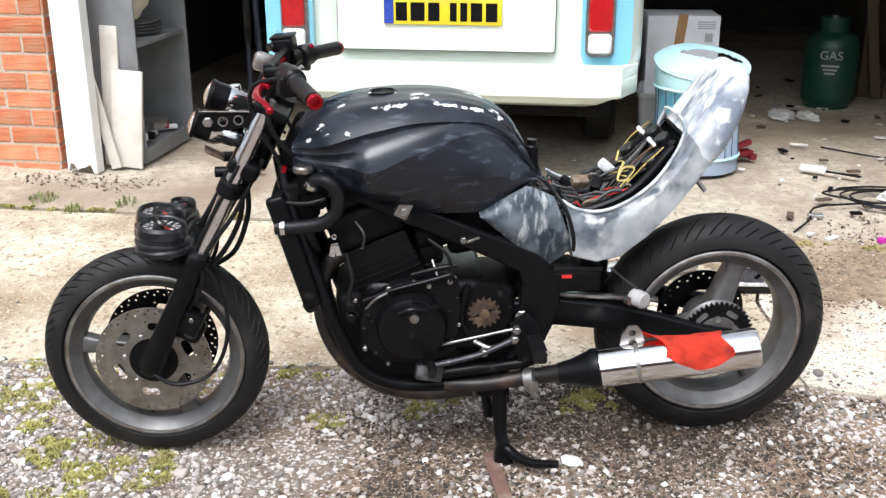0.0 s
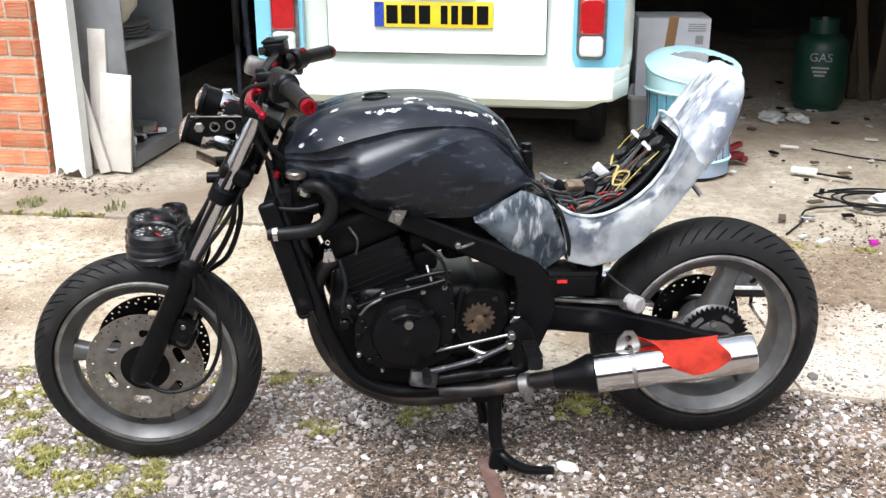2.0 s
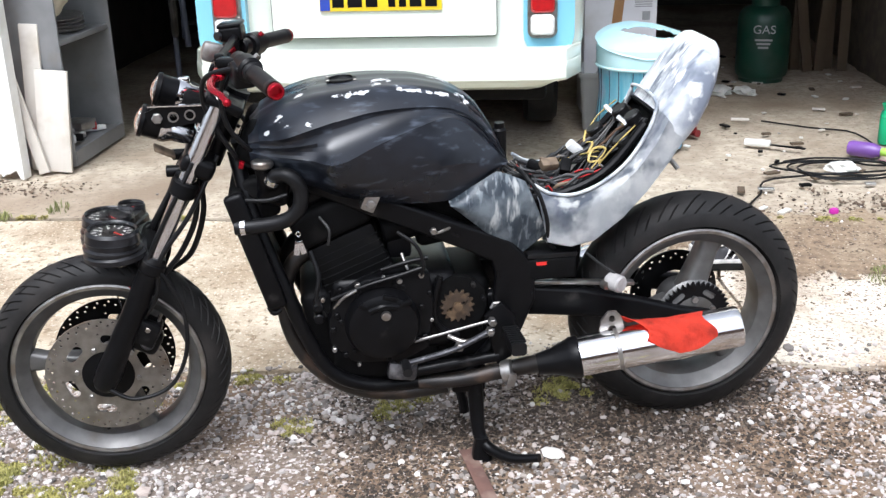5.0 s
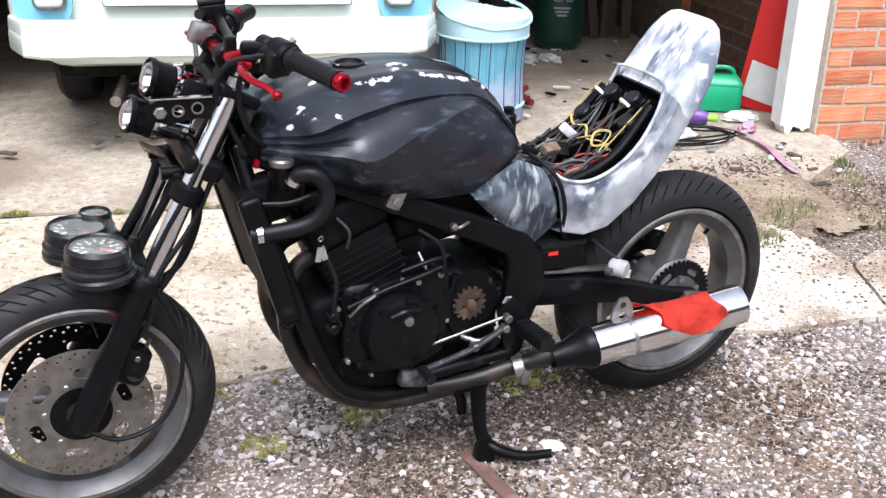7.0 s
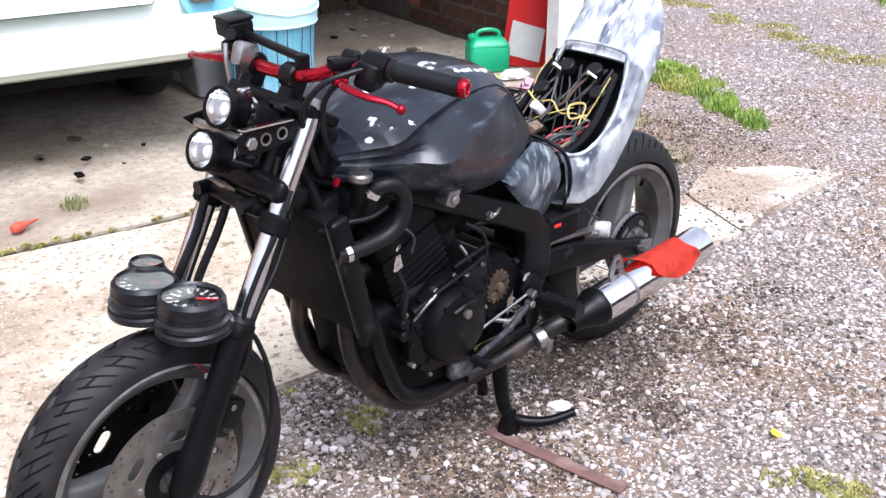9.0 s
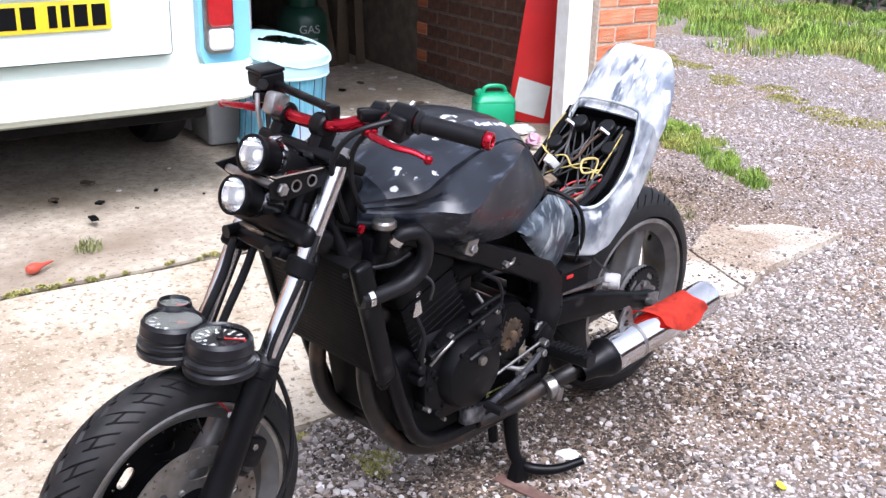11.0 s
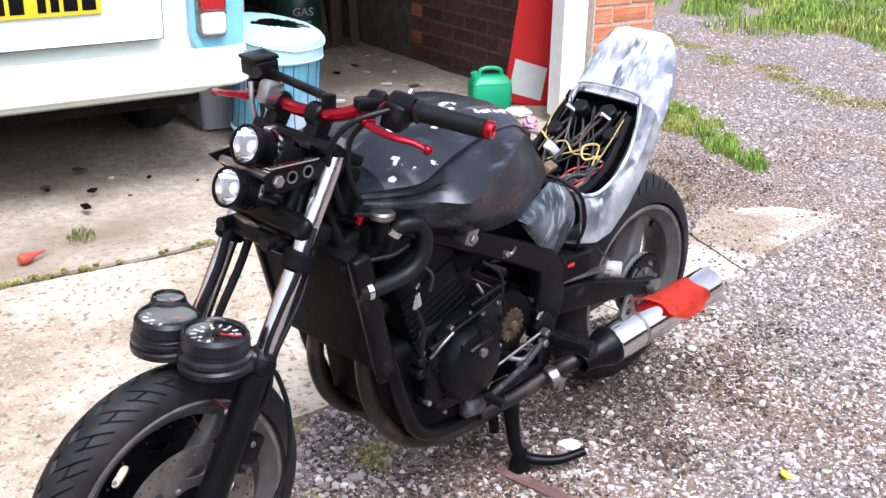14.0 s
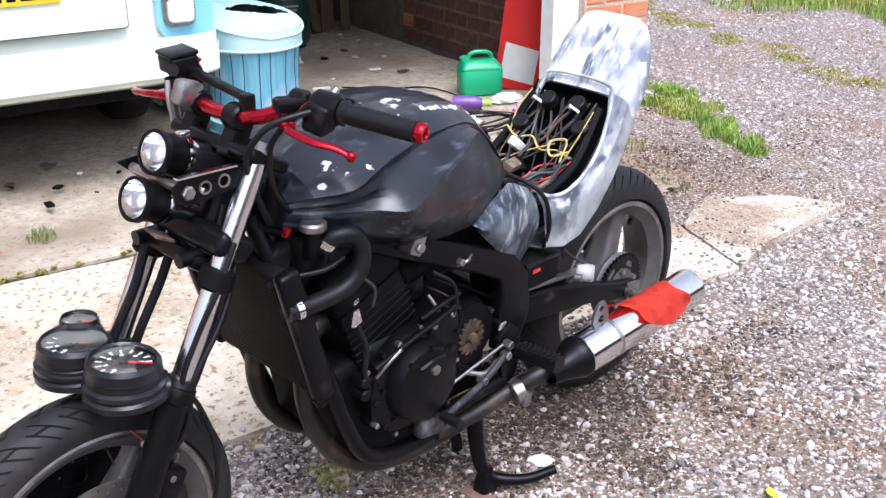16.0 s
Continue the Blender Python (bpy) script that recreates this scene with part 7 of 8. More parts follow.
def build_can():
    c = gthing("petrol_can", "green plastic petrol can on the garage floor", "petrol can", 4.20, 0.55, rz=-20)
    secs = [[(p * k * 0.86, q * k2 * 0.86, z * 0.84) for p, q in round_rect(0.25, 0.16, 0.03)] for z, k, k2 in ((0, 0.94, 0.94), (0.012, 1, 1), (0.14, 1, 1), (0.146, 0.97, 0.97), (0.152, 1.0, 1.0), (0.165, 0.97, 0.95), (0.20, 0.75, 0.6), (0.205, 0.65, 0.45))]
    part("can_body", loft(secs), M["can_green"], c, "", 40)
    part("handle", tube([(-0.06, 0, 0.16), (-0.052, 0, 0.196), (0.0, 0, 0.207), (0.052, 0, 0.196), (0.063, 0, 0.16)], 0.011, 10), M["can_green"], c)
    part("spout_cap", rod((-0.073, 0, 0.143), (-0.09, 0, 0.188), 0.019, n=18, bevel=0.004), M["can_green"], c)


def build_board():
    b = thing("red_panel", "tall glossy red panel with a white patch leaning on the wall", "panel", GM @ pose(4.395, 0.50, 0.125, -2, 7, -38))
    part("panel_face", box(0.235, 0.03, 1.25, pose(0, 0, 0.625), 0.004), M["board_red"], b)
    part("white_patch", plate([(-0.092, 0.055), (0.082, 0.035), (0.088, 0.21), (-0.085, 0.235)], -0.018, -0.0155), M["sign_white"], b, "faded white patch")


def build_floor_things():
    j = gthing("trolley_jack", "small dark red trolley jack on the floor", "jack", 3.20, 0.68, rz=30)
    j.scale = (0.72, 0.72, 0.72)
    part("chassis", box(0.22, 0.075, 0.045, pose(0, 0, 0.045), 0.01), M["jack_red"], j)
    part("lift_arm", box(0.16, 0.05, 0.035, pose(0.02, 0, 0.10, 0, -18, 0), 0.008), M["jack_red"], j)
    part("handle_socket", rod((-0.10, 0, 0.08), (-0.14, 0, 0.17), 0.014, n=12), M["jack_red"], j)
    for x in (-0.10, 0.10):
        part("castor", rod((x, -0.055, 0.025), (x, 0.055, 0.025), 0.025, n=16), M["jack_red"], j)
    # extension lead: loose loops, with a tail towards the yard
    pts = [(3.32, -0.36, 0.104), (3.40, -0.22, 0.114), (3.49, -0.05, 0.128)]
    rng = random.Random(5)
    for k in range(30):
        a = k * 0.74
        pts.append((3.80 + (0.24 + 0.05 * math.sin(k * 1.3)) * math.cos(a) + rng.uniform(-0.03, 0.03), 0.08 + (0.13 + 0.03 * math.cos(k * 0.9)) * math.sin(a), 0.130 + 0.0025 * (k % 6)))
    pts += [(4.00, 0.25, 0.131), (4.04, 0.72, 0.130), (3.85, 0.85, 0.130), (3.65, 1.0, 0.130)]
    solo("extension_lead", tube(pts, 0.0045, 7, 4), M["rubber_black"], "black extension lead in loose coils", "cable", at=GM.copy())
    b = gthing("spray_bottle", "purple bottle with a green cap lying down", "bottle", 3.95, 0.30, 0.160, rz=-35)
    part("bottle_body", lathe([(0, 0), (0.030, 0.004), (0.034, 0.02), (0.034, 0.11), (0.022, 0.14), (0.014, 0.15), (0, 0.15)], 24, pose(-0.07, 0, 0, 0, 90, 0)), M["purple"], b)
    part("bottle_cap", rod((0.07, 0, 0), (0.12, 0, 0), 0.018, n=16, bevel=0.003), M["lime"], b, "lime green cap")
    solo("ribbon", tube([(4.00, 0.22, 0.132), (4.10, 0.08, 0.136), (4.12, -0.10, 0.130), (4.10, -0.28, 0.115), (4.09, -0.42, 0.106)], 0.022, 8, 6, None, 0.12), M["pink_rag"], "dirty pink fabric strip trailing on the ground", "cloth strip", at=GM.copy())
    for i, (u, v, s, mt, lab) in enumerate(((4.22, 0.33, 0.08, "sign_white", "crumpled white rag by the post"), (4.16, 0.15, 0.06, "pink_rag", "crumpled maroon rag by the post"), (3.56, 1.76, 0.12, "sign_white", "crumpled white paper on the garage floor"), (3.70, 1.72, 0.08, "sign_white", "crumpled white paper on the garage floor"), (3.80, 0.08, 0.07, "sign_white", "flat white packet within the cable"))):
        bm = bmesh.new()
        bmesh.ops.create_icosphere(bm, subdivisions=3, radius=1)
        for w in bm.verts:
            k = 1 + 0.45 * noise.noise(w.co * 2.4 + Vector((i * 3.1, 0, 0)))
            w.co = Vector((w.co.x * s * k, w.co.y * s * 0.6 * k, max(-0.004, w.co.z * 0.035 * k)))
        solo("crumpled_rag", bm, M[mt], lab, "rag", at=GM @ pose(u, v, apron_height(v) + 0.005, 0, 0, 40 * i), angle=20)
    t = gthing("hand_tool", "small cutter with pale handle on the floor", "tool", 3.53, 0.51, 0.126, rz=-22)
    part("tool_grip", box(0.12, 0.035, 0.03, pose(0, 0, 0.015), 0.008), M["sign_white"], t)
    part("tool_blade", box(0.20, 0.02, 0.006, pose(0.12, -0.01, 0.01, 0, 0, -8), 0.001), M["black_metal"], t)
    solo("chalk_stick", rod((0, 0, 0.009), (0.09, 0.01, 0.009), 0.008, n=8), M["raw_board"], "short pale stick on the floor", "stick", at=GM @ pose(3.50, 1.03, 0.1255, 0, 0, -20))
    solo("bottle_cap", lathe([(0, 0.016), (0.016, 0.016), (0.018, 0.012), (0.018, 0), (0, 0)], 20), M["magenta"], "small magenta bottle cap", "cap", at=GM @ pose(3.635, -0.42, 0.0975))
    o = solo("float_toy", lathe([(0, 0), (0.018, 0.008), (0.026, 0.03), (0.024, 0.06), (0.012, 0.09), (0.006, 0.14), (0.002, 0.16), (0, 0.16)], 20, pose(0, 0, 0.026, 0, 90, 0)), M["orange_red"], "orange-red fishing float lying on the concrete", "float", at=GM @ pose(1.60, -0.375, 0.1005, 0, 0, 28) @ Matrix.Scale(0.72, 4))
    rng = random.Random(12)
    for i in range(5):
        solo("leaning_timber", box(0.06, 0.03, 1.5, pose(0, 0, 0.75), 0.003), M["wood_dark"], "dark timber batten leaning in the corner", "timber", at=GM @ pose(4.14 + 0.07 * i, 2.45 + rng.uniform(-0.1, 0.1), 0.126, -6, rng.uniform(-8, 8), rng.uniform(-20, 20)), group="timbers in the corner")
    # loose litter over the floor
    for u0, u1, v0, v1, n in ((3.0, 4.40, 0.6, 3.0, 70), (0.5, 4.1, 0.02, 0.6, 34), (3.3, 4.3, -0.45, 0.0, 20)):
        for i in range(n):
            s = rng.uniform(0.008, 0.03)
            bm = box(s * rng.uniform(1, 2.6), s, 0.004 + s * 0.2, pose(0, 0, 0.002 + s * 0.1, 0, 0, 0), 0.001, 1)
            solo("litter", bm, M[rng.choice(["raw_board", "wood_dark", "sign_white", "tin", "black_matt", "wood_dark"])], "scrap of litter on the garage floor", "litter", at=GM @ pose(rng.uniform(u0, u1), (vv := rng.uniform(v0, v1)), apron_height(vv) + 0.0005, 0, 0, rng.uniform(0, 180)), group="litter on the floor")
    dk = thing("grinder", "dark power tool lying under the van", "tool", GM @ pose(0.55, 0.95, 0.125, 0, 0, 15))
    part("tool_body", lathe([(0, 0), (0.035, 0.01), (0.04, 0.1), (0.03, 0.24), (0, 0.25)], 20, pose(-0.12, 0, 0.045, 0, 90, 0)), M["black_matt"], dk)
    part("tool_head", box(0.09, 0.11, 0.06, pose(0.16, 0, 0.04), 0.015), M["black_metal"], dk)


M["purple"] = mat("purple_plastic", (0.18, 0.08, 0.32), None, 10, 0.35)
M["lime"] = mat("lime_plastic", (0.35, 0.62, 0.08), None, 10, 0.4)
M["pink_rag"] = mat("dirty_pink", (0.50, 0.33, 0.40), (0.36, 0.16, 0.22), 14, 0.9, bump=0.2)
M["magenta"] = mat("magenta_plastic", (0.45, 0.02, 0.30), None, 10, 0.4)
M["orange_red"] = mat("orange_red", (0.55, 0.09, 0.05), (0.45, 0.07, 0.04), 10, 0.35)
build_basket()
build_carton()
build_gas()
build_can()
build_board()
build_floor_things()

# ---- things on the gravel ----
M["rusty_strip"] = mat("rusty_strip", (0.16, 0.085, 0.065), (0.11, 0.06, 0.05), 20, 0.85, bump=0.2, c3=(0.22, 0.15, 0.12), s3=12)
M["leaf_yellow"] = mat("yellow_leaf", (0.80, 0.72, 0.03), (0.70, 0.60, 0.03), 30, 0.6)
M["pale_stone"] = mat("pale_stone", (0.75, 0.74, 0.70), (0.60, 0.58, 0.54), 20, 0.85, bump=0.2)
solo("metal_strip", box(0.036, 0.38, 0.006, None, 0.001), M["rusty_strip"], "flat rusty metal strip under the stand", "metal strip", at=pose(0.146, -0.325, 0.008, 0, 0, 4))
bm = plate([(-0.022, -0.004), (-0.012, 0.010), (0.004, 0.016), (0.020, 0.006), (0.024, -0.002), (0.008, -0.014), (-0.010, -0.014)], -0.001, 0.001)
bmesh.ops.transform(bm, matrix=pose(0, 0, 0, 90, 0, 0), verts=bm.verts)
solo("fallen_leaf", bm, M["leaf_yellow"], "small bright yellow leaf on the gravel", "leaf", at=pose(0.595, -0.661, 0.014, 14, 6, 40))


def stone(name, p, s, mt, label, seed, squash=0.55):
    bm = bmesh.new()
    bmesh.ops.create_icosphere(bm, subdivisions=2, radius=1)
    for v in bm.verts:
        k = 1 + 0.35 * noise.noise(v.co * 1.3 + Vector((seed * 2.7, 0, 0)))
        v.co = Vector((v.co.x * s * k * 1.25, v.co.y * s * k, v.co.z * s * squash * k))
    return solo(name, bm, M[mt], label, "stone", at=pose(*p, 0, 0, seed * 50), angle=25)


stone("white_stone", (0.338, -0.200, 0.012), 0.024, "pale_stone", "flat white stone beside the stand foot", 3, 0.4)


def build_shoe():
    """A trainer left on the concrete behind the machine, its heel towards -x."""
    M["shoe"] = mat("black_shoe_mesh", (0.05, 0.05, 0.055), (0.028, 0.028, 0.032), 60, 0.6, bump=0.3, bscale=300)
    M["shoe_white"] = mat("grubby_white_trim", (0.66, 0.65, 0.63), (0.45, 0.44, 0.43), 50, 0.5, bump=0.05)
    p = GI @ Vector((1.22, 0.79, 0))
    m = Matrix.Translation((1.22, 0.79, apron_height(p.y))) @ pose(0, 0, 0, 0, 0, -6)
    shoe = thing("shoe", "black trainer with white trim on the concrete", "shoe", m)
    half = ((-0.140, 0.020), (-0.128, 0.030), (-0.09, 0.036), (-0.03, 0.036), (0.03, 0.041), (0.08, 0.047), (0.12, 0.040), (0.138, 0.022))
    rim = [(x, -w) for x, w in half] + [(x, w) for x, w in half[::-1]]

    def ring(z, g):
        return [(x * (1 + g * 0.4), y * (1 + g), z) for x, y in rim]
    part("sole", loft([ring(0.0, -0.06), ring(0.006, 0.0), ring(0.022, 0.02), ring(0.026, -0.02)]), M["rubber_black"], shoe, "black rubber sole")
    part("midsole", loft([ring(0.0262, 0.0), ring(0.029, 0.03), ring(0.036, 0.03), ring(0.039, 0.0)]), M["shoe_white"], shoe, "grubby white midsole")
    # upper: sections along the foot, high and open at the ankle, low over the toes
    secs = []
    for x, w, top in ((-0.137, 0.016, 0.095), (-0.125, 0.028, 0.104), (-0.09, 0.034, 0.098), (-0.05, 0.034, 0.094), (-0.01, 0.036, 0.092), (0.03, 0.040, 0.078), (0.08, 0.044, 0.060), (0.115, 0.036, 0.054), (0.132, 0.020, 0.046)):
        secs.append([(x, w * math.cos(radians(a)) * (1.0 if a < 0 or a > 180 else 0.92), 0.039 + (top - 0.039) * max(0.0, math.sin(radians(a))) ** 0.7) for a in range(0, 181, 15)])
    part("upper", loft(secs), M["shoe"], shoe, "black mesh upper", 50)
    part("collar", tube([(-0.128, 0.0, 0.103), (-0.10, -0.026, 0.098), (-0.05, -0.029, 0.090), (-0.012, -0.014, 0.094), (-0.012, 0.014, 0.094), (-0.05, 0.029, 0.090), (-0.10, 0.026, 0.098), (-0.128, 0.0, 0.103)], 0.0055, 10), M["shoe_white"], shoe, "pale padded collar")
    part("heel_tab", loft([[(-0.143, y, z) for y, z in ((-0.014, 0.042), (0.014, 0.042), (0.010, 0.085), (-0.010, 0.085))], [(-0.132, y, z) for y, z in ((-0.020, 0.042), (0.020, 0.042), (0.015, 0.088), (-0.015, 0.088))]]), M["shoe_white"], shoe, "white heel tab")
    for k in range(4):
        x = 0.005 + 0.018 * k
        part("lace", tube([(x, -0.020, 0.083 - 0.0075 * k), (x + 0.008, 0.0, 0.094 - 0.0085 * k), (x, 0.020, 0.083 - 0.0075 * k)], 0.0025, 7), M["shoe"], shoe)
    for x in (-0.03, -0.005, 0.02):
        part("stripe", tube([(x, -0.0375, 0.042), (x + 0.010, -0.036, 0.058), (x + 0.018, -0.030, 0.074)], 0.003, 7), M["shoe_white"], shoe, "white side stripe")


build_shoe()


# ---- gravel, moss, grass ----
def edge_v(u):
    """Front edge of the concrete at u."""
    e = APRON_EDGE
    if u <= e[0][0]:
        return e[0][1]
    for (a, va), (b, vb) in zip(e, e[1:]):
        if u <= b:
            return va + (vb - va) * (u - a) / (b - a)
    return 1.0


def scatter(name, n, region, size, label, material, seed, keep, lift=0.25, category="gravel", coarse=False):
    """Angular stones as one mesh: deformed cubes, each its own island."""
    rng = np.random.default_rng(seed)
    ico = bmesh.new()
    bmesh.ops.create_icosphere(ico, subdivisions=1, radius=1.0)
    base = np.array([tuple(v.co) for v in ico.verts])
    quads = [tuple(v.index for v in f.verts) for f in ico.faces]
    ico.free()
    if size[1] > 0.02 or n < 2000:  # few large or sparse ones stay angular
        base = base * np.array([1.1, 1.0, 0.9])
    if coarse:  # seven corners are enough for small crumbs and far stones
        base = np.array([(1.15, 0, 0), (0.2, 1.1, 0), (-1.1, 0.25, 0), (-0.1, -1.1, 0), (0.35, 0.2, 0.9), (-0.45, -0.15, 0.85), (0, 0, -0.9)], float)
        quads = [(0, 1, 4), (1, 2, 4), (2, 5, 4), (2, 3, 5), (3, 0, 5), (0, 4, 5), (1, 0, 6), (2, 1, 6), (3, 2, 6), (0, 3, 6)]
    m = len(base)
    verts, faces, c = [], [], 0
    for _ in range(n):
        x, y = rng.uniform(region[0], region[1]), rng.uniform(region[2], region[3])
        z = keep(x, y, rng)
        if z is None:
            continue
        s = size[0] + (size[1] - size[0]) * rng.random() ** 3
        b = base * rng.uniform(0.72, 1.18, (m, 1)) * rng.uniform(0.85, 1.1, (m, 3)) * np.array([1, rng.uniform(0.6, 0.95), rng.uniform(0.45, 0.8)]) * s
        a, t = rng.uniform(0, 6.28), rng.normal(0, 0.25)
        ca, sa, ct, st_ = math.cos(a), math.sin(a), math.cos(t), math.sin(t)
        bx, bz = b[:, 0] * ct - b[:, 2] * st_, b[:, 0] * st_ + b[:, 2] * ct
        verts.append(np.stack([bx * ca - b[:, 1] * sa + x, bx * sa + b[:, 1] * ca + y, bz + z + s * lift], 1))
        faces += [tuple(c + k for k in q) for q in quads]
        c += m
    me = bpy.data.meshes.new(name)
    me.from_pydata(np.concatenate(verts).tolist(), [], faces)
    me.materials.append(M[material])
    return tagged(new(name, me), label, category, kind="stuff")


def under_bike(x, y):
    """Share of bare soil below the machine, where its shade is put into the colour."""
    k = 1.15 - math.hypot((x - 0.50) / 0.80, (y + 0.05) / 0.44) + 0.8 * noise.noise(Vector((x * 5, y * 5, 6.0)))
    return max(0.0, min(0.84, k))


def on_gravel(x, y, rng):
    p = GI @ Vector((x, y, 0))
    e = edge_v(p.x) - 0.01 + 0.03 * noise.noise(Vector((x * 4, y * 4, 5)))
    if in_building(x, y):
        return None
    if p.y > e:  # a few stones lie kicked up over the broken edge
        over = (p.y - e) / (0.16 if p.x > 2.3 else 0.06)
        return apron_height(p.y) if over < 1 and rng.random() < 0.35 * (1 - over) else None
    dirt = noise.noise(Vector((x * 1.1, y * 1.1, 8.0))) + 0.5 * noise.noise(Vector((x * 3, y * 3, 2.0)))
    if p.x > 3.3 and p.y > -1.15 and rng.random() < 0.85:
        return None
    if x > -0.1 and rng.random() < 0.22 + 0.25 * noise.noise(Vector((x * 2.2, y * 2.2, 9.0))):
        return None
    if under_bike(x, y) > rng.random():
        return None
    if dirt > 0.28 and rng.random() < 0.6:
        return None
    return ground_height(x, y)


def on_road(x, y, rng):
    if (-1.9 < x < 2.6 and y < 0.9) or in_building(x, y):
        return None
    p = GI @ Vector((x, y, 0))
    if (p.y > edge_v(p.x) - 0.01 and p.x < 4.1) or (p.x < 5.0 and p.y > -1.2 and rng.random() < 0.8):
        return None
    return ground_height(x, y)


def on_yard(x, y, rng):
    p = GI @ Vector((x, y, 0))
    if (-1.9 < x < 2.6 and y > -1.7) or p.y > edge_v(p.x) - 0.02 or in_building(x, y) or (x > 2.2 and y > -2.2):
        return None
    return ground_height(x, y)


def on_concrete(x, y, rng):
    p = GI @ Vector((x, y, 0))
    if p.y < edge_v(p.x) + 0.03 or p.y > -0.1 or p.x > 4.1:
        return None
    near = max(0.05, 1 - (p.y - edge_v(p.x)) / 0.5) if p.x < 2.4 else 0.8
    return apron_height(p.y) if rng.random() < near else None


scatter("gravel", 72000, (-1.9, 2.6, -1.7, 0.75), (0.0034, 0.0130), "loose angular grey and white gravel stones", "stones", 1, on_gravel)
scatter("coarse_gravel", 1100, (-1.9, 2.6, -1.7, 0.75), (0.011, 0.022), "larger pale stones among the gravel", "stones", 2, on_gravel, 0.2)
scatter("road_gravel", 36000, (2.2, 6.8, -2.2, 4.2), (0.005, 0.016), "loose gravel stones of the lane", "road_stones", 3, on_road, coarse=True)
scatter("grit", 1500, (-1.9, 2.7, 0.2, 2.2), (0.002, 0.009), "scattered grit on the concrete", "stones", 4, on_concrete)


def on_dirt(x, y, rng):
    p = GI @ Vector((x, y, 0))
    if in_building(x, y):
        return None
    if 2.6 < p.x < 5.4 and -1.75 < p.y < -0.2:
        k = 1.0 - abs(p.y - JOINT + 0.25) / 0.75 - 0.5 * max(0.0, p.x - 4.5) + 0.9 * noise.noise(Vector((x * 2.5, y * 2.5, 4.0)))
        if rng.random() < k:
            return max(apron_height(p.y) - 0.001 if p.y > edge_v(p.x) and p.x < 4.6 else -1.0, ground_height(x, y))
        return None
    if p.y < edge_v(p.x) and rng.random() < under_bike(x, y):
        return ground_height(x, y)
    if p.y < edge_v(p.x) and x > -0.1 and rng.random() < 0.30 + 0.5 * noise.noise(Vector((x * 2.2, y * 2.2, 9.0))):
        return ground_height(x, y)
    if p.y < edge_v(p.x) and noise.noise(Vector((x * 1.1, y * 1.1, 8.0))) + 0.5 * noise.noise(Vector((x * 3, y * 3, 2.0))) > (0.15 if x > -0.1 else 0.36):
        return ground_height(x, y)
    return None


# Bare soil crumbs that also paint in the shade below the machine.
scatter("oily_soil", 60000, (-0.35, 1.5, -0.60, 0.45), (0.003, 0.009), "dark soil crumbs with the machine's shade in their colour", "shaded_soil", 25, lambda x, y, r: ground_height(x, y) if (GI @ Vector((x, y, 0))).y < edge_v((GI @ Vector((x, y, 0))).x) and r.random() < under_bike(x, y) else None, 0.1, "soil", True)
scatter("soil", 75000, (-1.9, 3.8, -1.5, 1.7), (0.003, 0.010), "brown soil crumbs over the concrete and the gravel", "soil", 5, on_dirt, 0.1, "soil", True)


def on_corner(x, y, rng):
    p = GI @ Vector((x, y, 0))
    if in_building(x, y):
        return None
    if 2.9 < p.x < 4.7 and -1.05 < p.y < -0.12:
        k = 1.05 - math.hypot((p.x - 3.75) / 0.85, (p.y + 0.62) / 0.42) + 0.7 * noise.noise(Vector((x * 3.5, y * 3.5, 14.0)))
    elif -0.3 < p.x < 0.75 and -0.42 < p.y < -0.02:
        k = 0.75 - math.hypot((p.x - 0.2) / 0.5, (p.y + 0.13) / 0.20) + 0.5 * noise.noise(Vector((x * 4, y * 4, 3.0)))
    else:
        return None
    if rng.random() > k:
        return None
    return max(apron_height(p.y) - 0.001 if p.x < 4.1 else -1.0, ground_height(x, y))


scatter("dirt_crumbs", 60000, (-1.9, 3.1, 0.3, 2.6), (0.003, 0.012), "brown dirt and chips over the concrete by the posts", "soil", 16, on_corner, 0.05, "soil", True)
scatter("yard_gravel", 26000, (-4.5, 6.5, -4.8, 0.9), (0.006, 0.020), "loose gravel stones of the yard", "stones", 15, on_yard, coarse=True)


M["dirt"] = mat("trodden_dirt", (0.27, 0.20, 0.13), (0.17, 0.12, 0.078), 26, 0.95, bump=0.7, bscale=80, c3=(0.36, 0.29, 0.20), s3=3.5, f3=(0.46, 0.66), speck=((0.10, 0.07, 0.045), 60, 0.56, 0.68), chip=((0.52, 0.45, 0.35), 90, 0.62, 0.72))


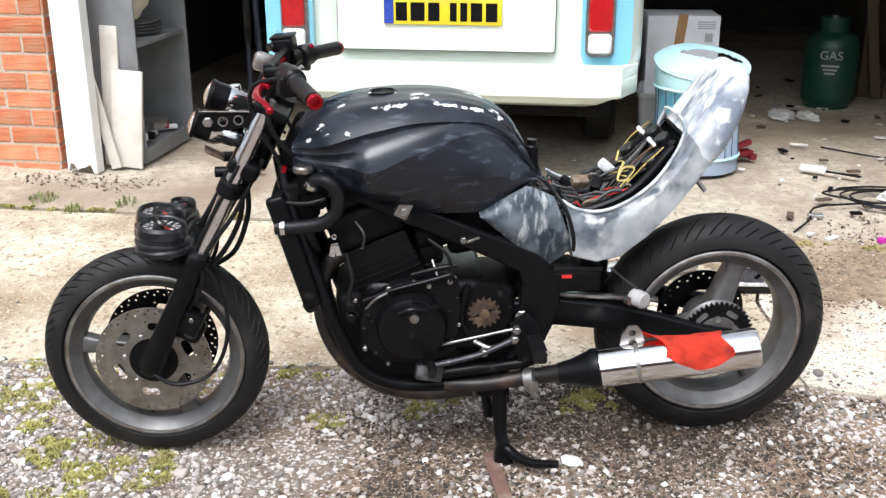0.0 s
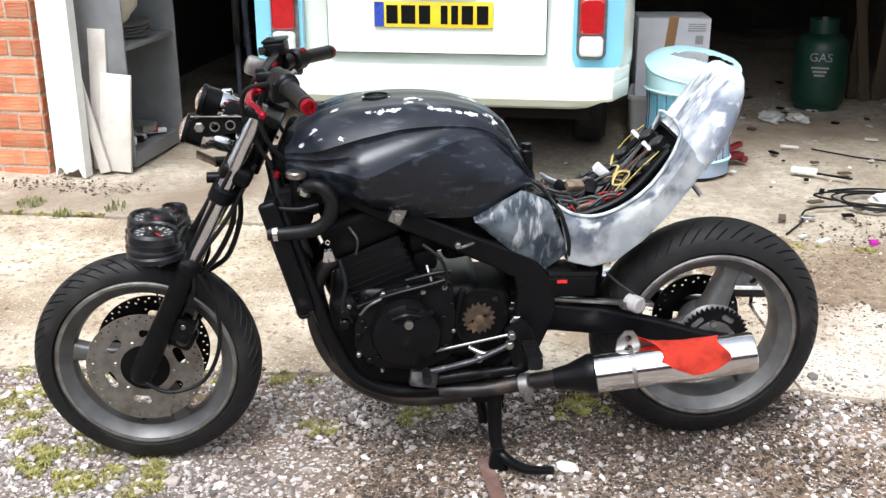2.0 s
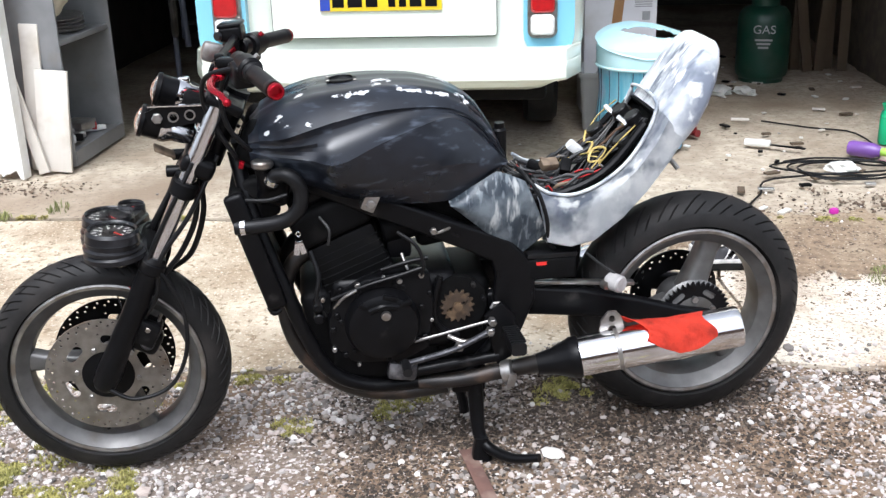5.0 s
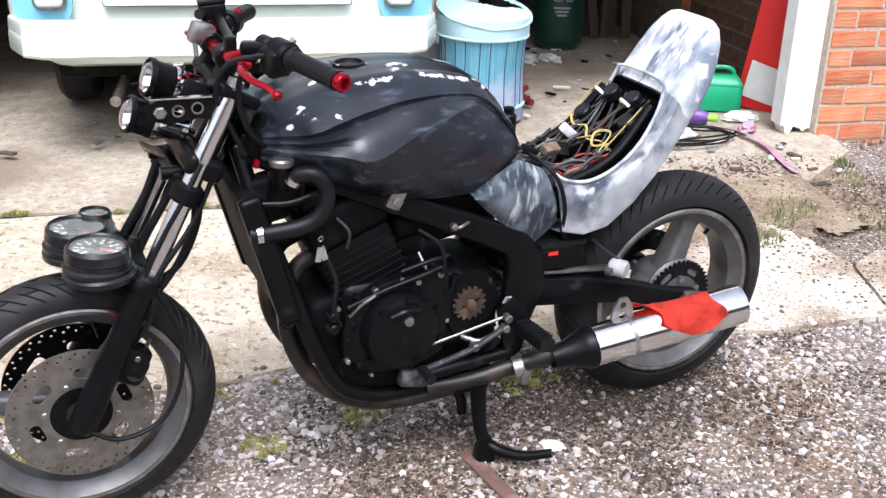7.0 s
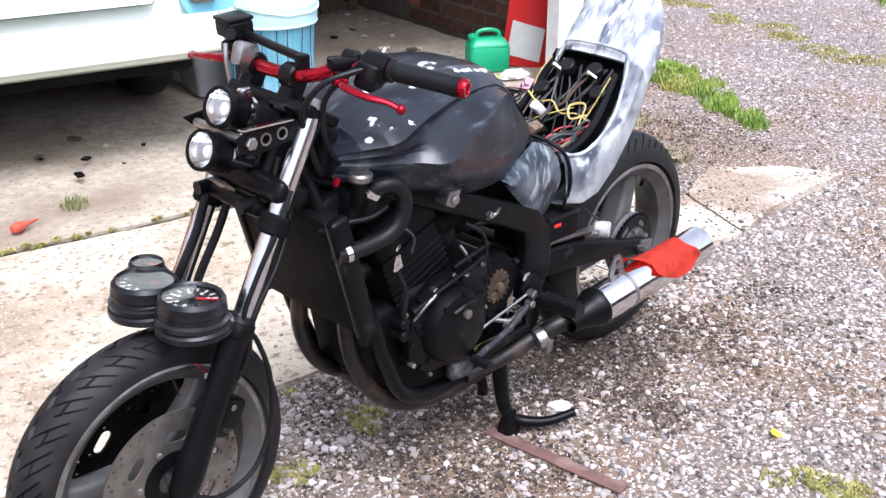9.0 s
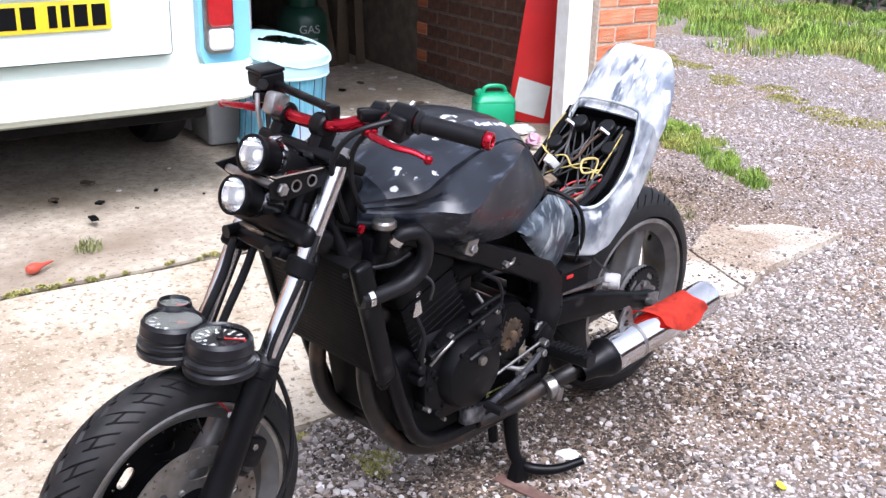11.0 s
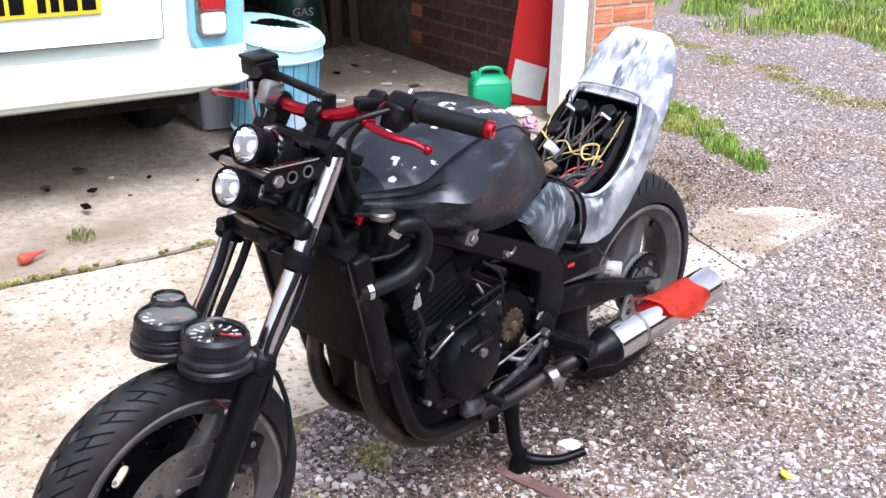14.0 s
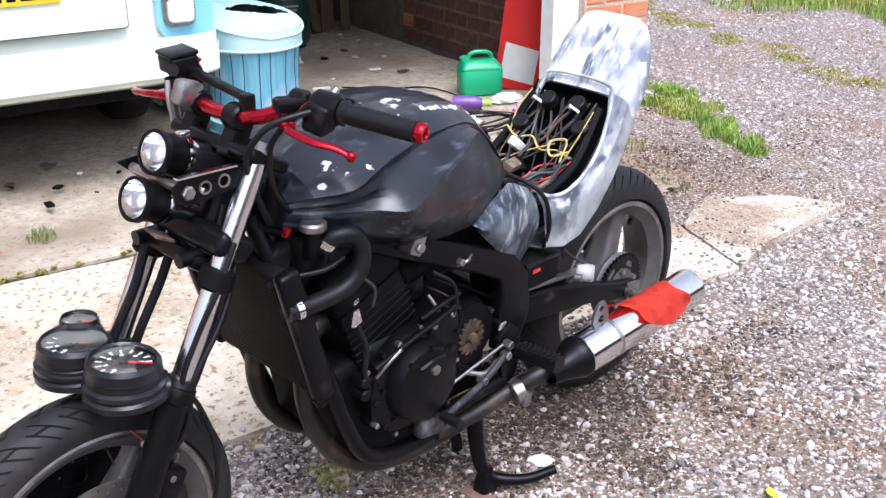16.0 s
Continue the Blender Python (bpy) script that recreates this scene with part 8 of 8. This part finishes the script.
def build_dirt():
    """A thin ragged layer of trodden dirt over the slabs by the corner."""
    bm = bmesh.new()
    c = 0.022
    grid = {}

    def vert(i, j):
        if (i, j) not in grid:
            u, v = 2.6 + c * i, -1.15 + c * j
            n = noise.noise(Vector((u * 11, v * 11, 5.0)))
            q = GM @ Vector((u + 0.008 * n, v - 0.008 * n, 0))
            z = max(apron_height(v) if u < 4.1 or v < -0.9 else -1.0, ground_height(q.x, q.y)) + 0.003 + 0.002 * n
            grid[i, j] = bm.verts.new((u + 0.008 * n, v - 0.008 * n, z))
        return grid[i, j]
    for i in range(96):
        for j in range(42):
            u, v = 2.6 + c * (i + 0.5), -1.15 + c * (j + 0.5)
            k = 1.0 - math.hypot((u - 3.68) / 0.80, (v + 0.66) / 0.36) + 0.55 * noise.noise(Vector((u * 4, v * 4, 1.0))) + 0.35 * noise.noise(Vector((u * 14, v * 14, 2.0)))
            if k > 0.16:
                bm.faces.new((vert(i, j), vert(i + 1, j), vert(i + 1, j + 1), vert(i, j + 1)))
    solo("dirt_patch", bm, M["dirt"], "brown trodden dirt over the broken slabs", "dirt", at=GM.copy(), kind="stuff", angle=60)


build_dirt()
M["joint_soil"] = mat("joint_soil", (0.075, 0.055, 0.036), (0.045, 0.034, 0.024), 60, 0.95, bump=0.6, c3=(0.12, 0.11, 0.04), s3=9)
strip = [[(-0.5 + 0.05 * i, JOINT - 0.040 + 0.046 * j / 3, apron_height(JOINT) - 0.011 + 0.010 * noise.noise(Vector((i * 0.4, j * 0.9, 2.0)))) for j in range(4)] for i in range(95)]
solo("joint_dirt", loft(strip, closed=False, cap=False), M["joint_soil"], "dark soil packed into the slab joint", "soil", at=GM.copy(), kind="stuff")


def blades(name, patches, per, length, width, material, label, seed, category, spread=1.0):
    """Grass or moss: thin bent blades in clumps, one mesh of stuff."""
    rng = np.random.default_rng(seed)
    verts, faces, c = [], [], 0
    for x, y, r, k in patches:
        for _ in range(int(per * k)):
            a, q = rng.uniform(0, 6.28), r * math.sqrt(rng.random())
            px, py = x + q * math.cos(a), y + q * math.sin(a)
            h = length * rng.uniform(0.45, 1.0) * (1.15 - 0.6 * q / r)
            d, lean = rng.uniform(0, 6.28), h * rng.uniform(0.1, 0.75) * spread
            wx, wy = -math.sin(d) * width / 2, math.cos(d) * width / 2
            lx, ly = math.cos(d) * lean, math.sin(d) * lean
            g = GI @ Vector((px, py, 0))
            z = ground_height(px, py) if g.y < edge_v(g.x) or g.x > 4.1 else apron_height(g.y)
            verts += [(px - wx, py - wy, z), (px + wx, py + wy, z), (px + lx * 0.4 + wx * 0.8, py + ly * 0.4 + wy * 0.8, z + h * 0.65), (px + lx * 0.4 - wx * 0.8, py + ly * 0.4 - wy * 0.8, z + h * 0.65), (px + lx, py + ly, z + h)]
            faces += [(c, c + 1, c + 2, c + 3), (c + 3, c + 2, c + 4)]
            c += 5
    me = bpy.data.meshes.new(name)
    me.from_pydata(verts, [], faces)
    me.materials.append(M[material])
    return tagged(new(name, me), label, category, kind="stuff")


M["moss"] = mat("moss", (0.38, 0.345, 0.11), (0.25, 0.24, 0.07), 12, 0.9, island=0.4, c3=(0.34, 0.29, 0.12), s3=6)
M["grass"] = mat("grass", (0.24, 0.36, 0.045), (0.13, 0.22, 0.03), 3, 0.75, island=0.5, c3=(0.36, 0.38, 0.09), s3=2.2)
M["weed"] = mat("weed", (0.22, 0.23, 0.085), (0.15, 0.165, 0.06), 10, 0.8, island=0.35)
rng = random.Random(21)
moss = []
for i in range(1500):
    x, y = rng.uniform(-1.75, 0.7), rng.uniform(-1.0, 0.40)
    k = noise.noise(Vector((x * 3.2, y * 3.2, 11.0))) + 0.5 * noise.noise(Vector((x * 9, y * 9, 1.0)))
    if k > -0.07 + 0.50 * max(0.0, min(1.0, (x + 1.0) / 0.9)):
        moss.append((x, y, rng.uniform(0.012, 0.040), rng.uniform(0.3, 1.0)))
for i in range(46):
    u = rng.uniform(-0.6, 2.25)
    p = GM @ Vector((u, edge_v(u) - rng.uniform(0.01, 0.06), 0))
    moss.append((p.x, p.y, rng.uniform(0.012, 0.036), rng.uniform(0.25, 0.6)))
for i in range(110):
    u = rng.uniform(-0.4, 4.0)
    p = GM @ Vector((u, JOINT + rng.uniform(-0.02, 0.01), 0))
    if noise.noise(Vector((u * 2.2, 3.0, 0.0))) > -0.1:
        moss.append((p.x, p.y, rng.uniform(0.008, 0.026), 0.3))
blades("moss", [m for m in moss if not in_building(m[0], m[1])], 300, 0.013, 0.0045, "moss", "yellow-green moss cushions among the gravel", 6, "moss", 1.7)
lane_moss = [(4.6 + 0.11 * i + rng.uniform(-0.1, 0.1), 0.75 + 0.20 * i + rng.uniform(-0.12, 0.12), rng.uniform(0.08, 0.2), 1.0) for i in range(24)]
blades("lane_moss", lane_moss, 420, 0.02, 0.009, "moss", "mossy strip along the middle of the lane", 7, "moss")
tuft = []
for k in range(60):
    t = rng.random()
    tuft.append((2.80 + 0.62 * t + rng.uniform(-0.16, 0.16) * (0.4 + t), 0.60 + 0.88 * t + rng.uniform(-0.13, 0.13), rng.uniform(0.025, 0.085), rng.uniform(0.2, 1.0) * (0.35 + 0.65 * t)))
blades("grass_tuft", [q for q in tuft if not in_building(q[0], q[1])], 230, 0.065, 0.005, "grass", "fresh green grass tuft at the foot of the pier", 8, "grass")
verge = [(6.6 + rng.uniform(0, 3.2), 0.6 + rng.uniform(-1.2, 5.0), rng.uniform(0.25, 0.5), 1.0) for _ in range(90)]
blades("grass_verge", [q for q in verge if q[0] + 0.55 * (q[1] - 1.0) * 0.3 > 6.6], 420, 0.13, 0.010, "grass", "green grass verge beyond the lane", 9, "grass")
weeds = [(-1.41, 1.84, 0.04, 0.35), (-1.20, 1.90, 0.05, 0.35), (-1.58, 2.0, 0.06, 0.6), (1.69, 0.59, 0.07, 0.6), (1.98, 0.77, 0.11, 0.7), (1.86, 0.70, 0.08, 0.5), (2.55, 1.12, 0.06, 1.2), (2.45, 0.95, 0.08, 0.5), (2.2, 0.6, 0.08, 0.5), (0.10, 1.75, 0.05, 0.7)]
blades("weeds", weeds, 130, 0.05, 0.005, "weed", "small straggly weeds on dirt and in joints", 10, "weed")


def build_hedge():
    """Dark hedge behind the verge: short stems and many small leaves."""
    rng = np.random.default_rng(31)
    verts, faces, c = [], [], 0
    for _ in range(26000):
        x, y = rng.uniform(9.6, 11.2), rng.uniform(-5.0, 9.0)
        z = rng.uniform(0.05, 1.9 + 0.35 * noise.noise(Vector((y * 0.8, 0, 0))))
        if noise.noise(Vector((x * 1.2, y * 1.2, z * 1.2))) < -0.15:
            continue
        d = rng.normal(0, 1, 3)
        e = np.cross(d, rng.normal(0, 1, 3))
        d, e = d / np.linalg.norm(d) * 0.055, e / np.linalg.norm(e) * 0.032
        p = np.array((x, y, z))
        verts += [tuple(p - d), tuple(p + e), tuple(p + d), tuple(p - e)]
        faces.append((c, c + 1, c + 2, c + 3))
        c += 4
    me = bpy.data.meshes.new("hedge_leaves")
    me.from_pydata(verts, [], faces)
    me.materials.append(M["grass_dark"])
    h = thing("hedge", "dense dark green hedge behind the grass verge", "hedge", Matrix.Identity(4))
    o = new("leaves", me)
    o.parent = h
    for k in range(22):
        y = -4.8 + 0.62 * k
        part("stem", tube([(10.4, y, 0), (10.45 + 0.1 * math.sin(k), y + 0.1, 0.8), (10.4, y + 0.15 * math.cos(k), 1.6)], 0.035, 8, 3, 0.012), M["wood_dark"], h)


M["grass_dark"] = mat("hedge_leaf", (0.035, 0.075, 0.02), (0.02, 0.05, 0.012), 8, 0.6, island=0.35)
build_hedge()
